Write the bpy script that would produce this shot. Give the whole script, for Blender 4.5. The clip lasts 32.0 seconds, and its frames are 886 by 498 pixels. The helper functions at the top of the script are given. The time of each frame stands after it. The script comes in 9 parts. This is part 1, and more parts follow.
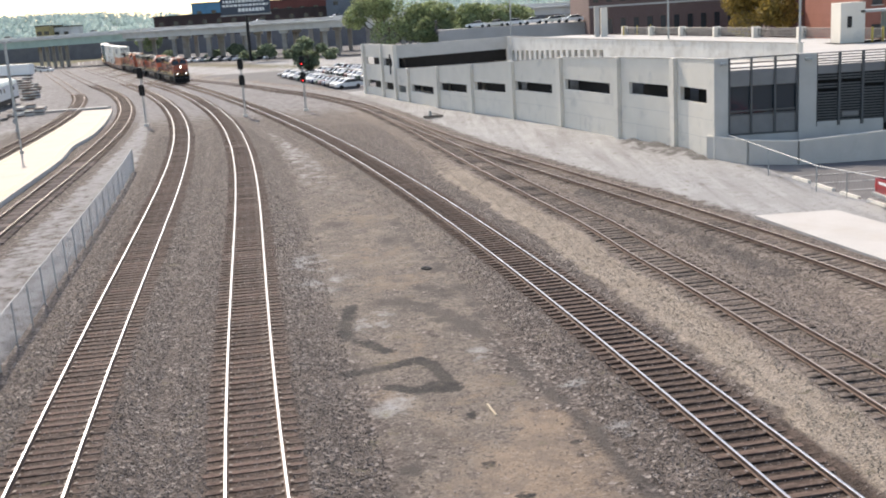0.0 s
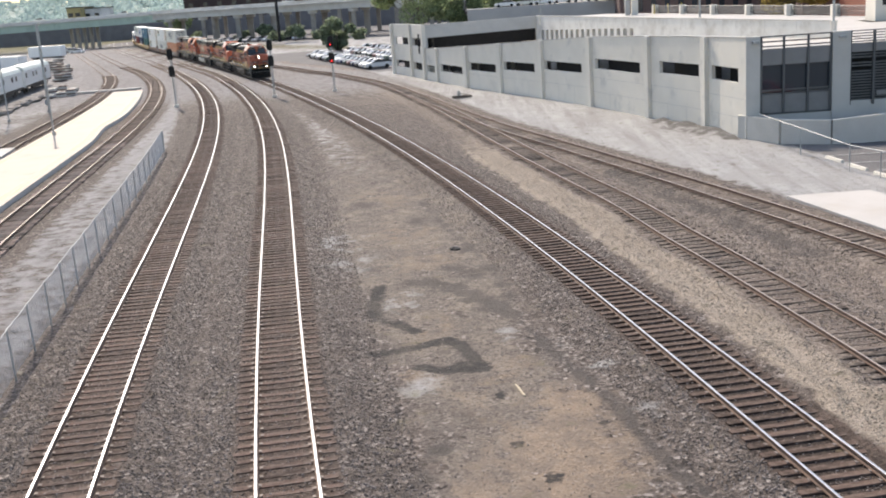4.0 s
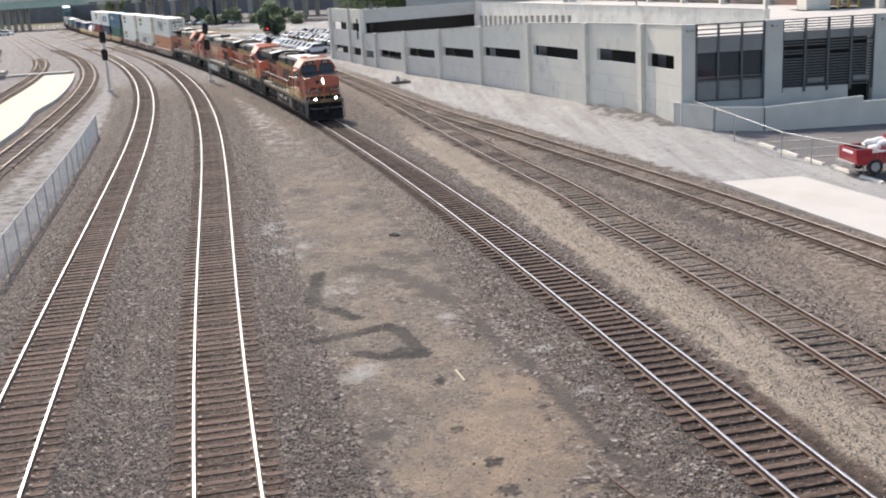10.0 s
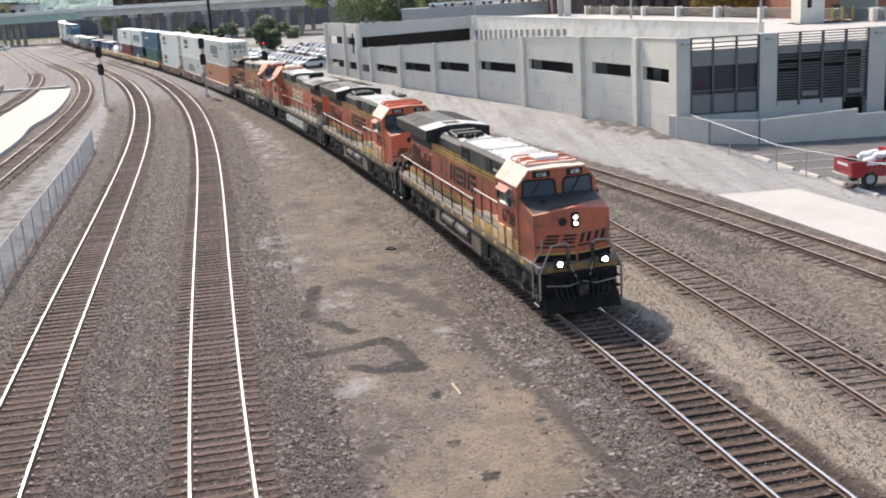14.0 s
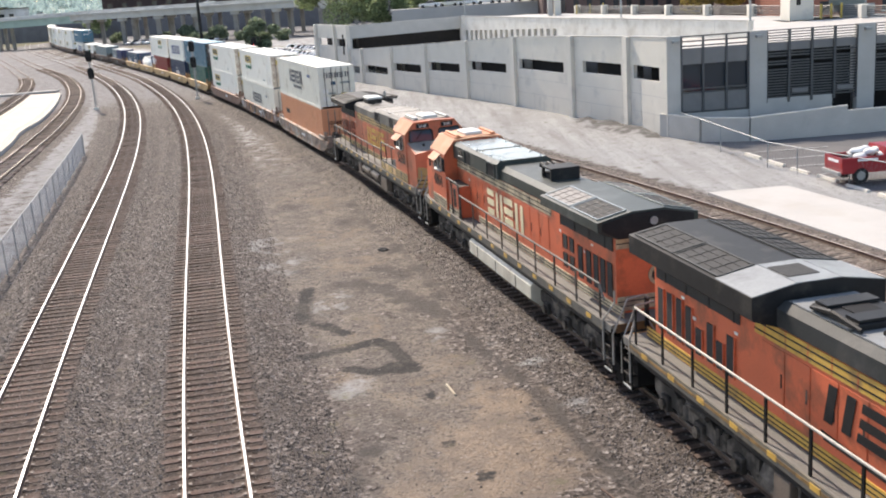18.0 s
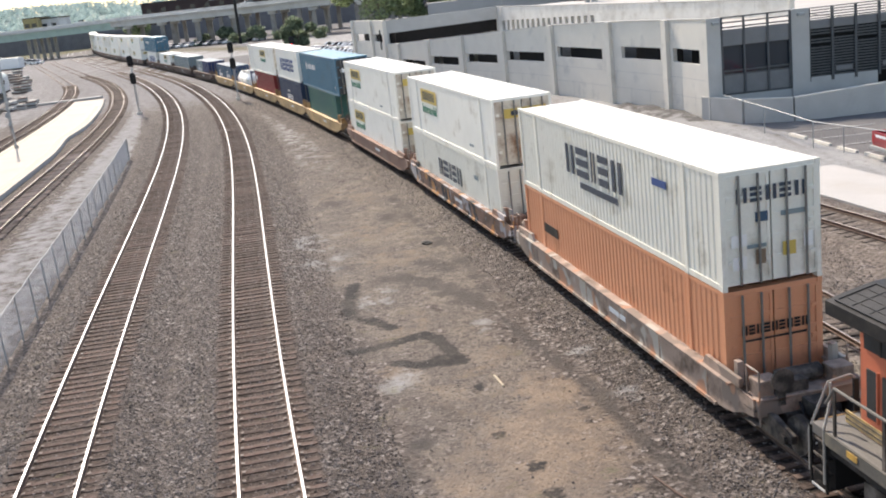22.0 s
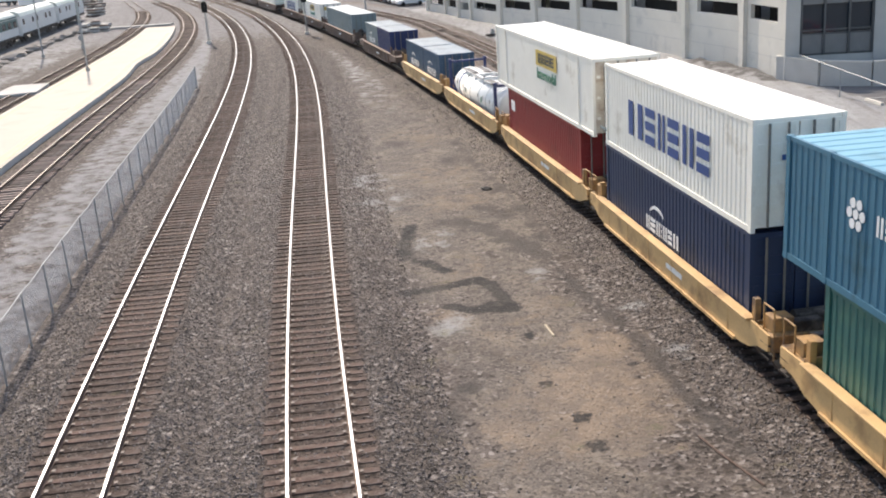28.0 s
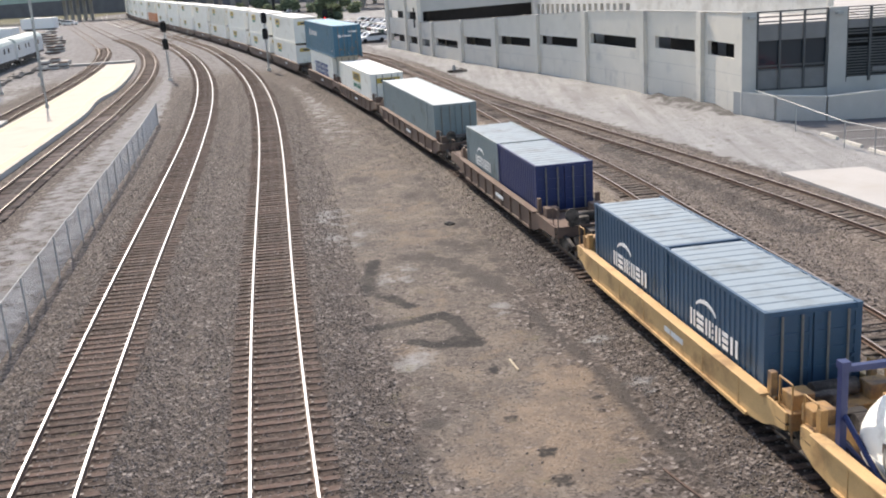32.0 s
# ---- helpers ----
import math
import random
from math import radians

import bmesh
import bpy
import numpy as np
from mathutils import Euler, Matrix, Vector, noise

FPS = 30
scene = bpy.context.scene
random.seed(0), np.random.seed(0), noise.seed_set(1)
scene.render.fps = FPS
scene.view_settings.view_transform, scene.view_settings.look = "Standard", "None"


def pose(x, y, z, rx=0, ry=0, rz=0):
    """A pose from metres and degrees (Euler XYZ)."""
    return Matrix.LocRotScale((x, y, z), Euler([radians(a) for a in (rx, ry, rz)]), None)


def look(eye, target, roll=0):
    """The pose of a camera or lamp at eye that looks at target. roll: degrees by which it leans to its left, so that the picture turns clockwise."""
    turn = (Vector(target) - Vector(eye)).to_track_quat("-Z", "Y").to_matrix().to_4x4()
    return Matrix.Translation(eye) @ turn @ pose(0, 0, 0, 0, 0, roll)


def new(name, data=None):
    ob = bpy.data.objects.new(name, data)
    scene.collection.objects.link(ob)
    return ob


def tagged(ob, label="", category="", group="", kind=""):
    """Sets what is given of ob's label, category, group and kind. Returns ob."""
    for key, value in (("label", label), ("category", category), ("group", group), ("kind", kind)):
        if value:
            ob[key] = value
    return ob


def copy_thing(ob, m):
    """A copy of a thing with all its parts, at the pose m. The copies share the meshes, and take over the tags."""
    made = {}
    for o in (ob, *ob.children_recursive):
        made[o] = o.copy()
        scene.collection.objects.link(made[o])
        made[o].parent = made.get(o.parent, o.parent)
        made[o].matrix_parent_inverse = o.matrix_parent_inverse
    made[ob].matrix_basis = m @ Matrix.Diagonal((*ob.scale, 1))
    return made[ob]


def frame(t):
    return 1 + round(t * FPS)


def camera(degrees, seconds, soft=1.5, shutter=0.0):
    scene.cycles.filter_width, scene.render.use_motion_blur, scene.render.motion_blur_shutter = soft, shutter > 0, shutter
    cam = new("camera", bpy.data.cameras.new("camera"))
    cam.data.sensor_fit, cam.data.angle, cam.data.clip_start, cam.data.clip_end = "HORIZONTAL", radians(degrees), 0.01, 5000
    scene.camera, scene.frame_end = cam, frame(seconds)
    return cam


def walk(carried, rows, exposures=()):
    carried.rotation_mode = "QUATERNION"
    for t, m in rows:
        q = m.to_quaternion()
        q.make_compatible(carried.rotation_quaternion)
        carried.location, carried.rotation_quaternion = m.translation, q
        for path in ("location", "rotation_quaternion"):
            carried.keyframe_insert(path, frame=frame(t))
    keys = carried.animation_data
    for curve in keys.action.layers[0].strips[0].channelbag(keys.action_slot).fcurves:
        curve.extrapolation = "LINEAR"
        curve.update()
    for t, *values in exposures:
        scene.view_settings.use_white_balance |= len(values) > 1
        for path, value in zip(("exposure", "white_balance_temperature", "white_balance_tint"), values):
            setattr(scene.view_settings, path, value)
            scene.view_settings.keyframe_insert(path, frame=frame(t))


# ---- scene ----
cam = camera(45.93, 32.0, soft=2.0)
PATH = [
    (0.0, pose(0, 0, 11.38, 76.992, 3.574, -0.331)),
    (0.5, pose(0, 0, 11.38, 76.451, 3.697, 0.461)),
    (1.0, pose(0, 0, 11.38, 76.007, 4.614, 1.019)),
    (1.5, pose(0, 0, 11.38, 75.736, 4.513, 1.527)),
    (2.0, pose(0, 0, 11.38, 75.731, 3.915, 1.632)),
    (2.5, pose(0, 0, 11.38, 75.948, 3.845, 1.397)),
    (3.0, pose(0, 0, 11.38, 76.014, 3.996, 1.232)),
    (3.5, pose(0, 0, 11.38, 75.952, 4.112, 1.233)),
    (5.5, pose(0, 0, 11.38, 76.394, 2.807, 1.061)),
    (6.0, pose(0, 0, 11.38, 76.352, 3.331, 0.566)),
    (6.5, pose(0, 0, 11.38, 76.038, 3.530, 0.116)),
    (7.0, pose(0, 0, 11.38, 75.844, 3.601, -0.324)),
    (7.5, pose(0, 0, 11.38, 75.593, 2.982, -0.534)),
    (8.0, pose(0, 0, 11.38, 75.471, 3.136, -0.906)),
    (8.5, pose(0, 0, 11.38, 75.440, 3.090, -1.242)),
    (9.0, pose(0, 0, 11.38, 75.283, 3.052, -1.569)),
    (9.5, pose(0, 0, 11.38, 75.175, 3.125, -1.852)),
    (10.0, pose(0, 0, 11.38, 75.050, 3.260, -2.055)),
    (10.5, pose(0, 0, 11.38, 74.886, 3.383, -2.136)),
    (11.0, pose(0, 0, 11.38, 74.811, 3.377, -2.010)),
    (11.5, pose(0, 0, 11.38, 74.744, 3.455, -1.722)),
    (12.0, pose(0, 0, 11.38, 74.648, 3.529, -1.406)),
    (12.5, pose(0, 0, 11.38, 74.756, 3.403, -1.281)),
    (13.0, pose(0, 0, 11.38, 75.313, 3.596, -1.790)),
    (13.5, pose(0, 0, 11.38, 75.597, 3.458, -2.122)),
    (14.0, pose(0, 0, 11.38, 75.778, 3.356, -2.298)),
    (14.5, pose(0, 0, 11.38, 75.809, 3.320, -2.491)),
    (16.5, pose(0, 0, 11.38, 75.741, 3.569, -2.693)),
    (17.0, pose(0, 0, 11.38, 75.774, 3.536, -2.730)),
    (17.5, pose(0, 0, 11.38, 75.761, 3.670, -2.813)),
    (18.0, pose(0, 0, 11.38, 75.773, 3.874, -2.843)),
    (18.5, pose(0, 0, 11.38, 75.836, 4.170, -3.033)),
    (19.0, pose(0, 0, 11.38, 75.816, 4.226, -3.213)),
    (19.5, pose(0, 0, 11.38, 75.783, 4.198, -3.398)),
    (20.0, pose(0, 0, 11.38, 75.715, 4.205, -3.413)),
    (20.5, pose(0, 0, 11.38, 75.648, 4.258, -3.407)),
    (21.0, pose(0, 0, 11.38, 75.676, 4.323, -3.425)),
    (21.1, pose(0, 0, 11.38, 75.825, 4.203, -3.404)),
    (21.2, pose(0, 0, 11.38, 76.142, 4.084, -4.088)),
    (21.3, pose(0, 0, 11.38, 76.601, 3.964, -4.475)),
    (21.4, pose(0, 0, 11.38, 76.768, 3.845, -4.723)),
    (21.5, pose(0, 0, 11.38, 76.810, 3.725, -5.066)),
    (21.6, pose(0, 0, 11.38, 76.890, 4.232, -5.324)),
    (21.7, pose(0, 0, 11.38, 76.440, 4.739, -5.328)),
    (21.8, pose(0, 0, 11.38, 75.960, 5.245, -3.903)),
    (21.9, pose(0, 0, 11.38, 75.698, 5.752, -2.372)),
    (22.0, pose(0, 0, 11.38, 75.512, 6.259, -0.975)),
    (22.1, pose(0, 0, 11.38, 75.348, 5.945, -0.051)),
    (22.2, pose(0, 0, 11.38, 75.594, 5.630, 0.575)),
    (22.3, pose(0, 0, 11.38, 75.569, 5.316, 0.900)),
    (22.4, pose(0, 0, 11.38, 75.633, 5.001, 1.258)),
    (22.5, pose(0, 0, 11.38, 75.441, 4.687, 1.431)),
    (23.0, pose(0, 0, 11.38, 74.651, 4.175, 2.943)),
    (23.5, pose(0, 0, 11.38, 73.953, 3.922, 4.760)),
    (24.0, pose(0, 0, 11.38, 73.165, 3.720, 5.908)),
    (24.5, pose(0, 0, 11.38, 72.667, 3.516, 5.835)),
    (26.5, pose(0, 0, 11.38, 71.770, 3.674, 5.843)),
    (27.0, pose(0, 0, 11.38, 71.964, 4.197, 4.750)),
    (27.5, pose(0, 0, 11.38, 72.557, 3.999, 2.790)),
    (28.0, pose(0, 0, 11.38, 72.838, 3.704, 3.029)),
    (28.5, pose(0, 0, 11.38, 73.137, 4.325, 2.423)),
    (29.0, pose(0, 0, 11.38, 73.130, 3.797, 2.493)),
    (29.5, pose(0, 0, 11.38, 73.124, 3.851, 2.218)),
    (30.0, pose(0, 0, 11.38, 73.321, 3.661, 1.974)),
    (30.5, pose(0, 0, 11.38, 73.747, 3.535, 1.576)),
    (31.0, pose(0, 0, 11.38, 73.972, 3.603, 1.316)),
    (31.5, pose(0, 0, 11.38, 74.331, 3.605, 1.057)),
    (32.0, pose(0, 0, 11.38, 74.629, 3.605, 0.970)),
]

EXPOSURES = [(0.0, 0.78, 7250, 13), (9.0, 0.8, 7250, 13), (14.0, 0.84, 7250, 13), (18.0, 0.9, 7250, 13), (22.0, 0.85, 7250, 13), (23.0, 0.71, 7250, 13), (24.5, 0.67, 7250, 13), (27.0, 0.78, 7250, 13), (29.0, 0.76, 7250, 13), (31.0, 0.69, 7250, 13), (32.0, 0.74, 7250, 13)]
walk(cam, PATH, EXPOSURES)

# ---- light: hazy sun ahead and to the left, thin bright sky ----
SUN_EL, SUN_TO = radians(43), Vector((0.37, -0.93, 0)).normalized()
world = bpy.data.worlds.new("sky")
scene.world = world
world.use_nodes = True
wn = world.node_tree
sky = wn.nodes.new("ShaderNodeTexSky")
sky.sky_type = 'NISHITA'
sky.sun_disc = False
sky.sun_elevation = SUN_EL
sky.sun_rotation = math.atan2(-SUN_TO.x, -SUN_TO.y)
sky.air_density, sky.dust_density, sky.ozone_density = 1.0, 1.0, 1.0
bg = wn.nodes["Background"]
bg.inputs["Strength"].default_value = 0.15
wn.links.new(sky.outputs[0], bg.inputs["Color"])
sun = new("sun", bpy.data.lights.new("sun", 'SUN'))
sun.data.energy, sun.data.angle, sun.data.color = 3.4, radians(0.8), (1.0, 0.94, 0.86)
sun.matrix_world = look((0, 0, 60), Vector((0, 0, 60)) + SUN_TO * math.cos(SUN_EL) - Vector((0, 0, math.sin(SUN_EL))))


# ---- materials ----
def rgb(r, g, b):
    return (r, g, b, 1.0)


def surface(name, base, rough=0.7, metal=0.0, vary=0.25, scale=3.0, fine=40.0, bump=0.15, dirt=None, dirt_amount=0.0, dirt_scale=0.8, generated=False, per_object=0.0, island=0.0):
    """A procedural surface: base colour varied at two scales, optional patches of dirt, fine relief."""
    m = bpy.data.materials.new(name)
    m.use_nodes = True
    nt = m.node_tree
    n, l = nt.nodes, nt.links
    p = n["Principled BSDF"]
    p.inputs["Roughness"].default_value, p.inputs["Metallic"].default_value = rough, metal
    co = n.new("ShaderNodeTexCoord")
    src = co.outputs["Object"]
    big = n.new("ShaderNodeTexNoise")
    big.inputs["Scale"].default_value, big.inputs["Detail"].default_value = scale, 4
    small = n.new("ShaderNodeTexNoise")
    small.inputs["Scale"].default_value, small.inputs["Detail"].default_value = fine, 3
    l.new(src, big.inputs["Vector"])
    l.new(src, small.inputs["Vector"])
    add = n.new("ShaderNodeMath")
    add.operation = 'ADD'
    l.new(big.outputs[0], add.inputs[0])
    l.new(small.outputs[0], add.inputs[1])
    ramp = n.new("ShaderNodeMapRange")
    ramp.inputs["From Min"].default_value, ramp.inputs["From Max"].default_value = 0.65, 1.35
    ramp.inputs["To Min"].default_value, ramp.inputs["To Max"].default_value = 1 - vary, 1 + vary
    l.new(add.outputs[0], ramp.inputs["Value"])
    value = ramp.outputs["Result"]
    if per_object or island:
        r = n.new("ShaderNodeObjectInfo") if per_object else n.new("ShaderNodeNewGeometry")
        rr = n.new("ShaderNodeMapRange")
        k = per_object or island
        rr.inputs["To Min"].default_value, rr.inputs["To Max"].default_value = 1 - k, 1 + k
        l.new(r.outputs["Random"] if per_object else r.outputs["Random Per Island"], rr.inputs["Value"])
        mu = n.new("ShaderNodeMath")
        mu.operation = 'MULTIPLY'
        l.new(value, mu.inputs[0])
        l.new(rr.outputs["Result"], mu.inputs[1])
        value = mu.outputs[0]
    mix = n.new("ShaderNodeVectorMath")
    mix.operation = 'SCALE'
    mix.inputs[0].default_value = base[:3]
    l.new(value, mix.inputs["Scale"])
    out = mix.outputs[0]
    if dirt:
        d = n.new("ShaderNodeTexNoise")
        d.inputs["Scale"].default_value, d.inputs["Detail"].default_value, d.inputs["Roughness"].default_value = dirt_scale, 6, 0.65
        l.new(src, d.inputs["Vector"])
        dr = n.new("ShaderNodeMapRange")
        dr.inputs["From Min"].default_value, dr.inputs["From Max"].default_value = 0.62 - 0.35 * dirt_amount, 0.78 - 0.25 * dirt_amount
        l.new(d.outputs[0], dr.inputs["Value"])
        dm = n.new("ShaderNodeMix")
        dm.data_type = 'RGBA'
        l.new(dr.outputs["Result"], dm.inputs["Factor"])
        l.new(out, dm.inputs["A"])
        dm.inputs["B"].default_value = dirt
        out = dm.outputs["Result"]
    l.new(out, p.inputs["Base Color"])
    if bump:
        b = n.new("ShaderNodeBump")
        b.inputs["Strength"].default_value, b.inputs["Distance"].default_value = bump, 0.02
        l.new(small.outputs[0], b.inputs["Height"])
        l.new(b.outputs[0], p.inputs["Normal"])
    return m


def glow(name, color, strength):
    m = bpy.data.materials.new(name)
    m.use_nodes = True
    p = m.node_tree.nodes["Principled BSDF"]
    p.inputs["Base Color"].default_value = color
    p.inputs["Emission Color"].default_value = color
    p.inputs["Emission Strength"].default_value = strength
    return m


def glass(name, tint=(0.02, 0.03, 0.035, 1), rough=0.08):
    m = bpy.data.materials.new(name)
    m.use_nodes = True
    p = m.node_tree.nodes["Principled BSDF"]
    p.inputs["Base Color"].default_value, p.inputs["Roughness"].default_value = tint, rough
    p.inputs["Specular IOR Level"].default_value = 0.6
    return m


STEEL = surface("polished_steel", (0.44, 0.447, 0.46), 0.36, 1.0, 0.08, 4, 60, 0.03)
RUST = surface("rusty_steel", (0.13, 0.085, 0.065), 0.85, 0.2, 0.3, 3, 50, 0.25)
TIE = surface("weathered_tie_timber", (0.084, 0.056, 0.046), 0.9, 0, 0.5, 5, 30, 0.6, (0.15, 0.122, 0.105, 1), 0.42, 3.0, per_object=0.55)
TIE_MAIN = surface("oily_tie_timber", (0.08, 0.054, 0.043), 0.85, 0, 0.5, 5, 30, 0.6, (0.145, 0.108, 0.088, 1), 0.4, 3.0, per_object=0.45)
PILOT_BLACK = surface("sooty_pilot_black", (0.012, 0.011, 0.011), 0.9, 0, 0.3, 3, 30, 0.05, (0.03, 0.024, 0.02, 1), 0.3, 1.2)
END_GOLD = surface("grimy_gold_enamel", (0.26, 0.15, 0.05), 0.7, 0, 0.2, 1.5, 30, 0.03, (0.07, 0.05, 0.035, 1), 0.5, 1.6)
# soiled orange, its base darkened further for the shade on the lead nose
ORANGE_SOIL_SHADE = surface("soiled_shaded_orange_enamel", (0.45, 0.108, 0.053), 0.55, 0, 0.16, 1.2, 30, 0.03, (0.16, 0.062, 0.04, 1), 0.45, 0.8)
SILL_DULL = surface("dusty_olive_sill", (0.1, 0.092, 0.08), 0.75, 0, 0.25, 1.5, 30, 0.05, (0.2, 0.17, 0.12, 1), 0.35, 1.1)
TIE_OLD = surface("grey_old_tie_timber", (0.088, 0.07, 0.06), 0.92, 0, 0.4, 6, 45, 0.5, (0.21, 0.178, 0.15, 1), 0.45, 2.0, per_object=0.65)
TIE_PLATFORM = surface("sun_greyed_tie_timber", (0.19, 0.145, 0.125), 0.92, 0, 0.35, 6, 45, 0.4, (0.26, 0.23, 0.2, 1), 0.4, 2.0, per_object=0.5)
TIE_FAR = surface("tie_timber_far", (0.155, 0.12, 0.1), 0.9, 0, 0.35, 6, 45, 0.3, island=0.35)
PLATE = surface("worn_tie_plate", (0.17, 0.14, 0.125), 0.7, 0.2, 0.3, 9, 60, 0.1)
STONE = surface("ballast_stone", (0.185, 0.158, 0.142), 0.9, 0, 0.3, 12, 60, 0.3, island=0.85)
STONE_WARM = surface("tan_gravel_stone", (0.3, 0.26, 0.212), 0.92, 0, 0.3, 12, 60, 0.3, island=0.6)
CONCRETE = surface("pale_grey_concrete", (0.66, 0.622, 0.55), 0.85, 0, 0.06, 0.7, 22, 0.1, (0.49, 0.475, 0.44, 1), 0.16, 0.5)
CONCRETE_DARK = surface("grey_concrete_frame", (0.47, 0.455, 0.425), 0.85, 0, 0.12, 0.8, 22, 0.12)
CONCRETE_PALE = surface("bright_concrete", (0.43, 0.412, 0.388), 0.85, 0, 0.1, 0.4, 18, 0.1, (0.4, 0.37, 0.335, 1), 0.3, 0.3)
CONCRETE_STAIN = surface("stained_old_concrete", (0.66, 0.64, 0.59), 0.88, 0, 0.1, 0.5, 14, 0.15, (0.5, 0.47, 0.42, 1), 0.4, 0.6)
# near-black for the shade inside openings, also for unlit signal lenses
DARK = surface("near_black_shade", (0.02, 0.02, 0.021), 0.9, 0, 0.2, 2, 20, 0)
BLACK = surface("black_paint", (0.02, 0.02, 0.021), 0.55, 0, 0.3, 3, 30, 0.05, (0.06, 0.054, 0.048, 1), 0.25, 1.2)
GREY_STEEL = surface("galvanised_steel", (0.36, 0.37, 0.37), 0.5, 0.6, 0.15, 5, 40, 0.05)
ORANGE = surface("orange_enamel", (0.62, 0.135, 0.062), 0.42, 0, 0.12, 1.2, 30, 0.02, (0.24, 0.075, 0.04, 1), 0.36, 0.9)
ORANGE_FADED = surface("faded_orange_enamel", (0.54, 0.145, 0.075), 0.55, 0, 0.16, 1.2, 30, 0.03, (0.27, 0.1, 0.055, 1), 0.4, 0.9)
CREAM = surface("cream_yellow_enamel", (0.52, 0.36, 0.14), 0.5, 0, 0.15, 1.5, 30, 0.02, (0.2, 0.15, 0.1, 1), 0.55, 1.2)
# roof grey paled for the sky it reflects
ROOF_PALE = surface("sky_sheen_grey_roof", (0.25, 0.255, 0.25), 0.42, 0, 0.2, 1.5, 30, 0.05, (0.14, 0.14, 0.135, 1), 0.35, 0.9)
ROOF_DARK = surface("dark_roof_enamel", (0.04, 0.043, 0.043), 0.6, 0, 0.25, 1.5, 30, 0.05, (0.085, 0.08, 0.075, 1), 0.3, 0.8)
GRIME = surface("sooty_underframe", (0.05, 0.044, 0.04), 0.8, 0.2, 0.35, 3, 30, 0.2, (0.2, 0.172, 0.15, 1), 0.42, 1.5)
WALKWAY = surface("dusty_walkway_steel", (0.15, 0.14, 0.127), 0.75, 0.1, 0.2, 2, 30, 0.1)
WINDOW = glass("dark_window_glass", (0.03, 0.04, 0.05, 1), 0.06)
# glass base coloured blue for the sky that windshields mirror
CAB_GLASS = glass("sky_tinted_cab_glass", (0.035, 0.06, 0.09, 1), 0.08)
LAMP = glow("headlamp_glow", (1.0, 0.97, 0.9, 1), 9.0)
RED_LAMP = glow("red_signal_glow", (1.0, 0.03, 0.03, 1), 1.2)
for dull in (BLACK, ROOF_DARK, GRIME, DARK):
    dull.node_tree.nodes["Principled BSDF"].inputs["Specular IOR Level"].default_value = 0.22
WHITE = surface("white_enamel", (0.8, 0.79, 0.76), 0.5, 0, 0.05, 1.0, 25, 0.02, (0.6, 0.57, 0.52, 1), 0.2, 0.5)


# ---- mesh helpers ----
def box(bm, cx, cy, cz, sx, sy, sz, bevel=0.0):
    m = Matrix.LocRotScale((cx, cy, cz), None, (sx, sy, sz))
    vs = bmesh.ops.create_cube(bm, size=1, matrix=m)["verts"]
    if bevel:
        es = list({e for v in vs for e in v.link_edges})
        bmesh.ops.bevel(bm, geom=es, offset=bevel, segments=2, affect='EDGES', profile=0.6)
    return bm


def prism(bm, outline, a, b, axis="x"):
    """A closed outline drawn out from a to b along an axis; the outline is in the two other axes."""
    def place(u, v, w):
        return (w, u, v) if axis == "x" else ((u, w, v) if axis == "y" else (u, v, w))
    lo = [bm.verts.new(place(u, v, a)) for u, v in outline]
    hi = [bm.verts.new(place(u, v, b)) for u, v in outline]
    k = len(outline)
    fs = [bm.faces.new(lo[::-1]), bm.faces.new(hi)]
    fs += [bm.faces.new((lo[i], lo[(i + 1) % k], hi[(i + 1) % k], hi[i])) for i in range(k)]
    bmesh.ops.recalc_face_normals(bm, faces=fs)
    return bm


def rod(bm, p, q, r, n=8):
    p, q = Vector(p), Vector(q)
    m = Matrix.Translation((p + q) / 2) @ (q - p).to_track_quat("Z", "Y").to_matrix().to_4x4()
    bmesh.ops.create_cone(bm, cap_ends=True, segments=n, radius1=r, radius2=r, depth=(q - p).length, matrix=m)
    return bm


def tube(bm, points, r, n=6):
    for p, q in zip(points[:-1], points[1:]):
        rod(bm, p, q, r, n)
    return bm


def part(name, bm, material, parent=None, label="", smooth=False):
    """Links a bmesh as one mesh object under a thing or a part."""
    me = bpy.data.meshes.new(name)
    bm.to_mesh(me)
    bm.free()
    me.materials.append(material)
    if smooth:
        me.polygons.foreach_set("use_smooth", [True] * len(me.polygons))
    ob = new(name, me)
    ob.parent = parent
    if label:
        tagged(ob, label)
    return ob


def mesh_part(name, verts, faces, material, parent=None, label=""):
    me = bpy.data.meshes.new(name)
    me.from_pydata(verts, [], faces)
    me.materials.append(material)
    ob = new(name, me)
    ob.parent = parent
    if label:
        tagged(ob, label)
    return ob


def one(name, material, parent, *args, label="", bevel=0.0):
    return part(name, box(bmesh.new(), *args, bevel=bevel), material, parent, label)


def thing(name, label, category, m=None, group="", kind=""):
    ob = tagged(new(name), label, category, group, kind)
    ob.empty_display_size = 0.3
    if m is not None:
        ob.matrix_world = m
    return ob


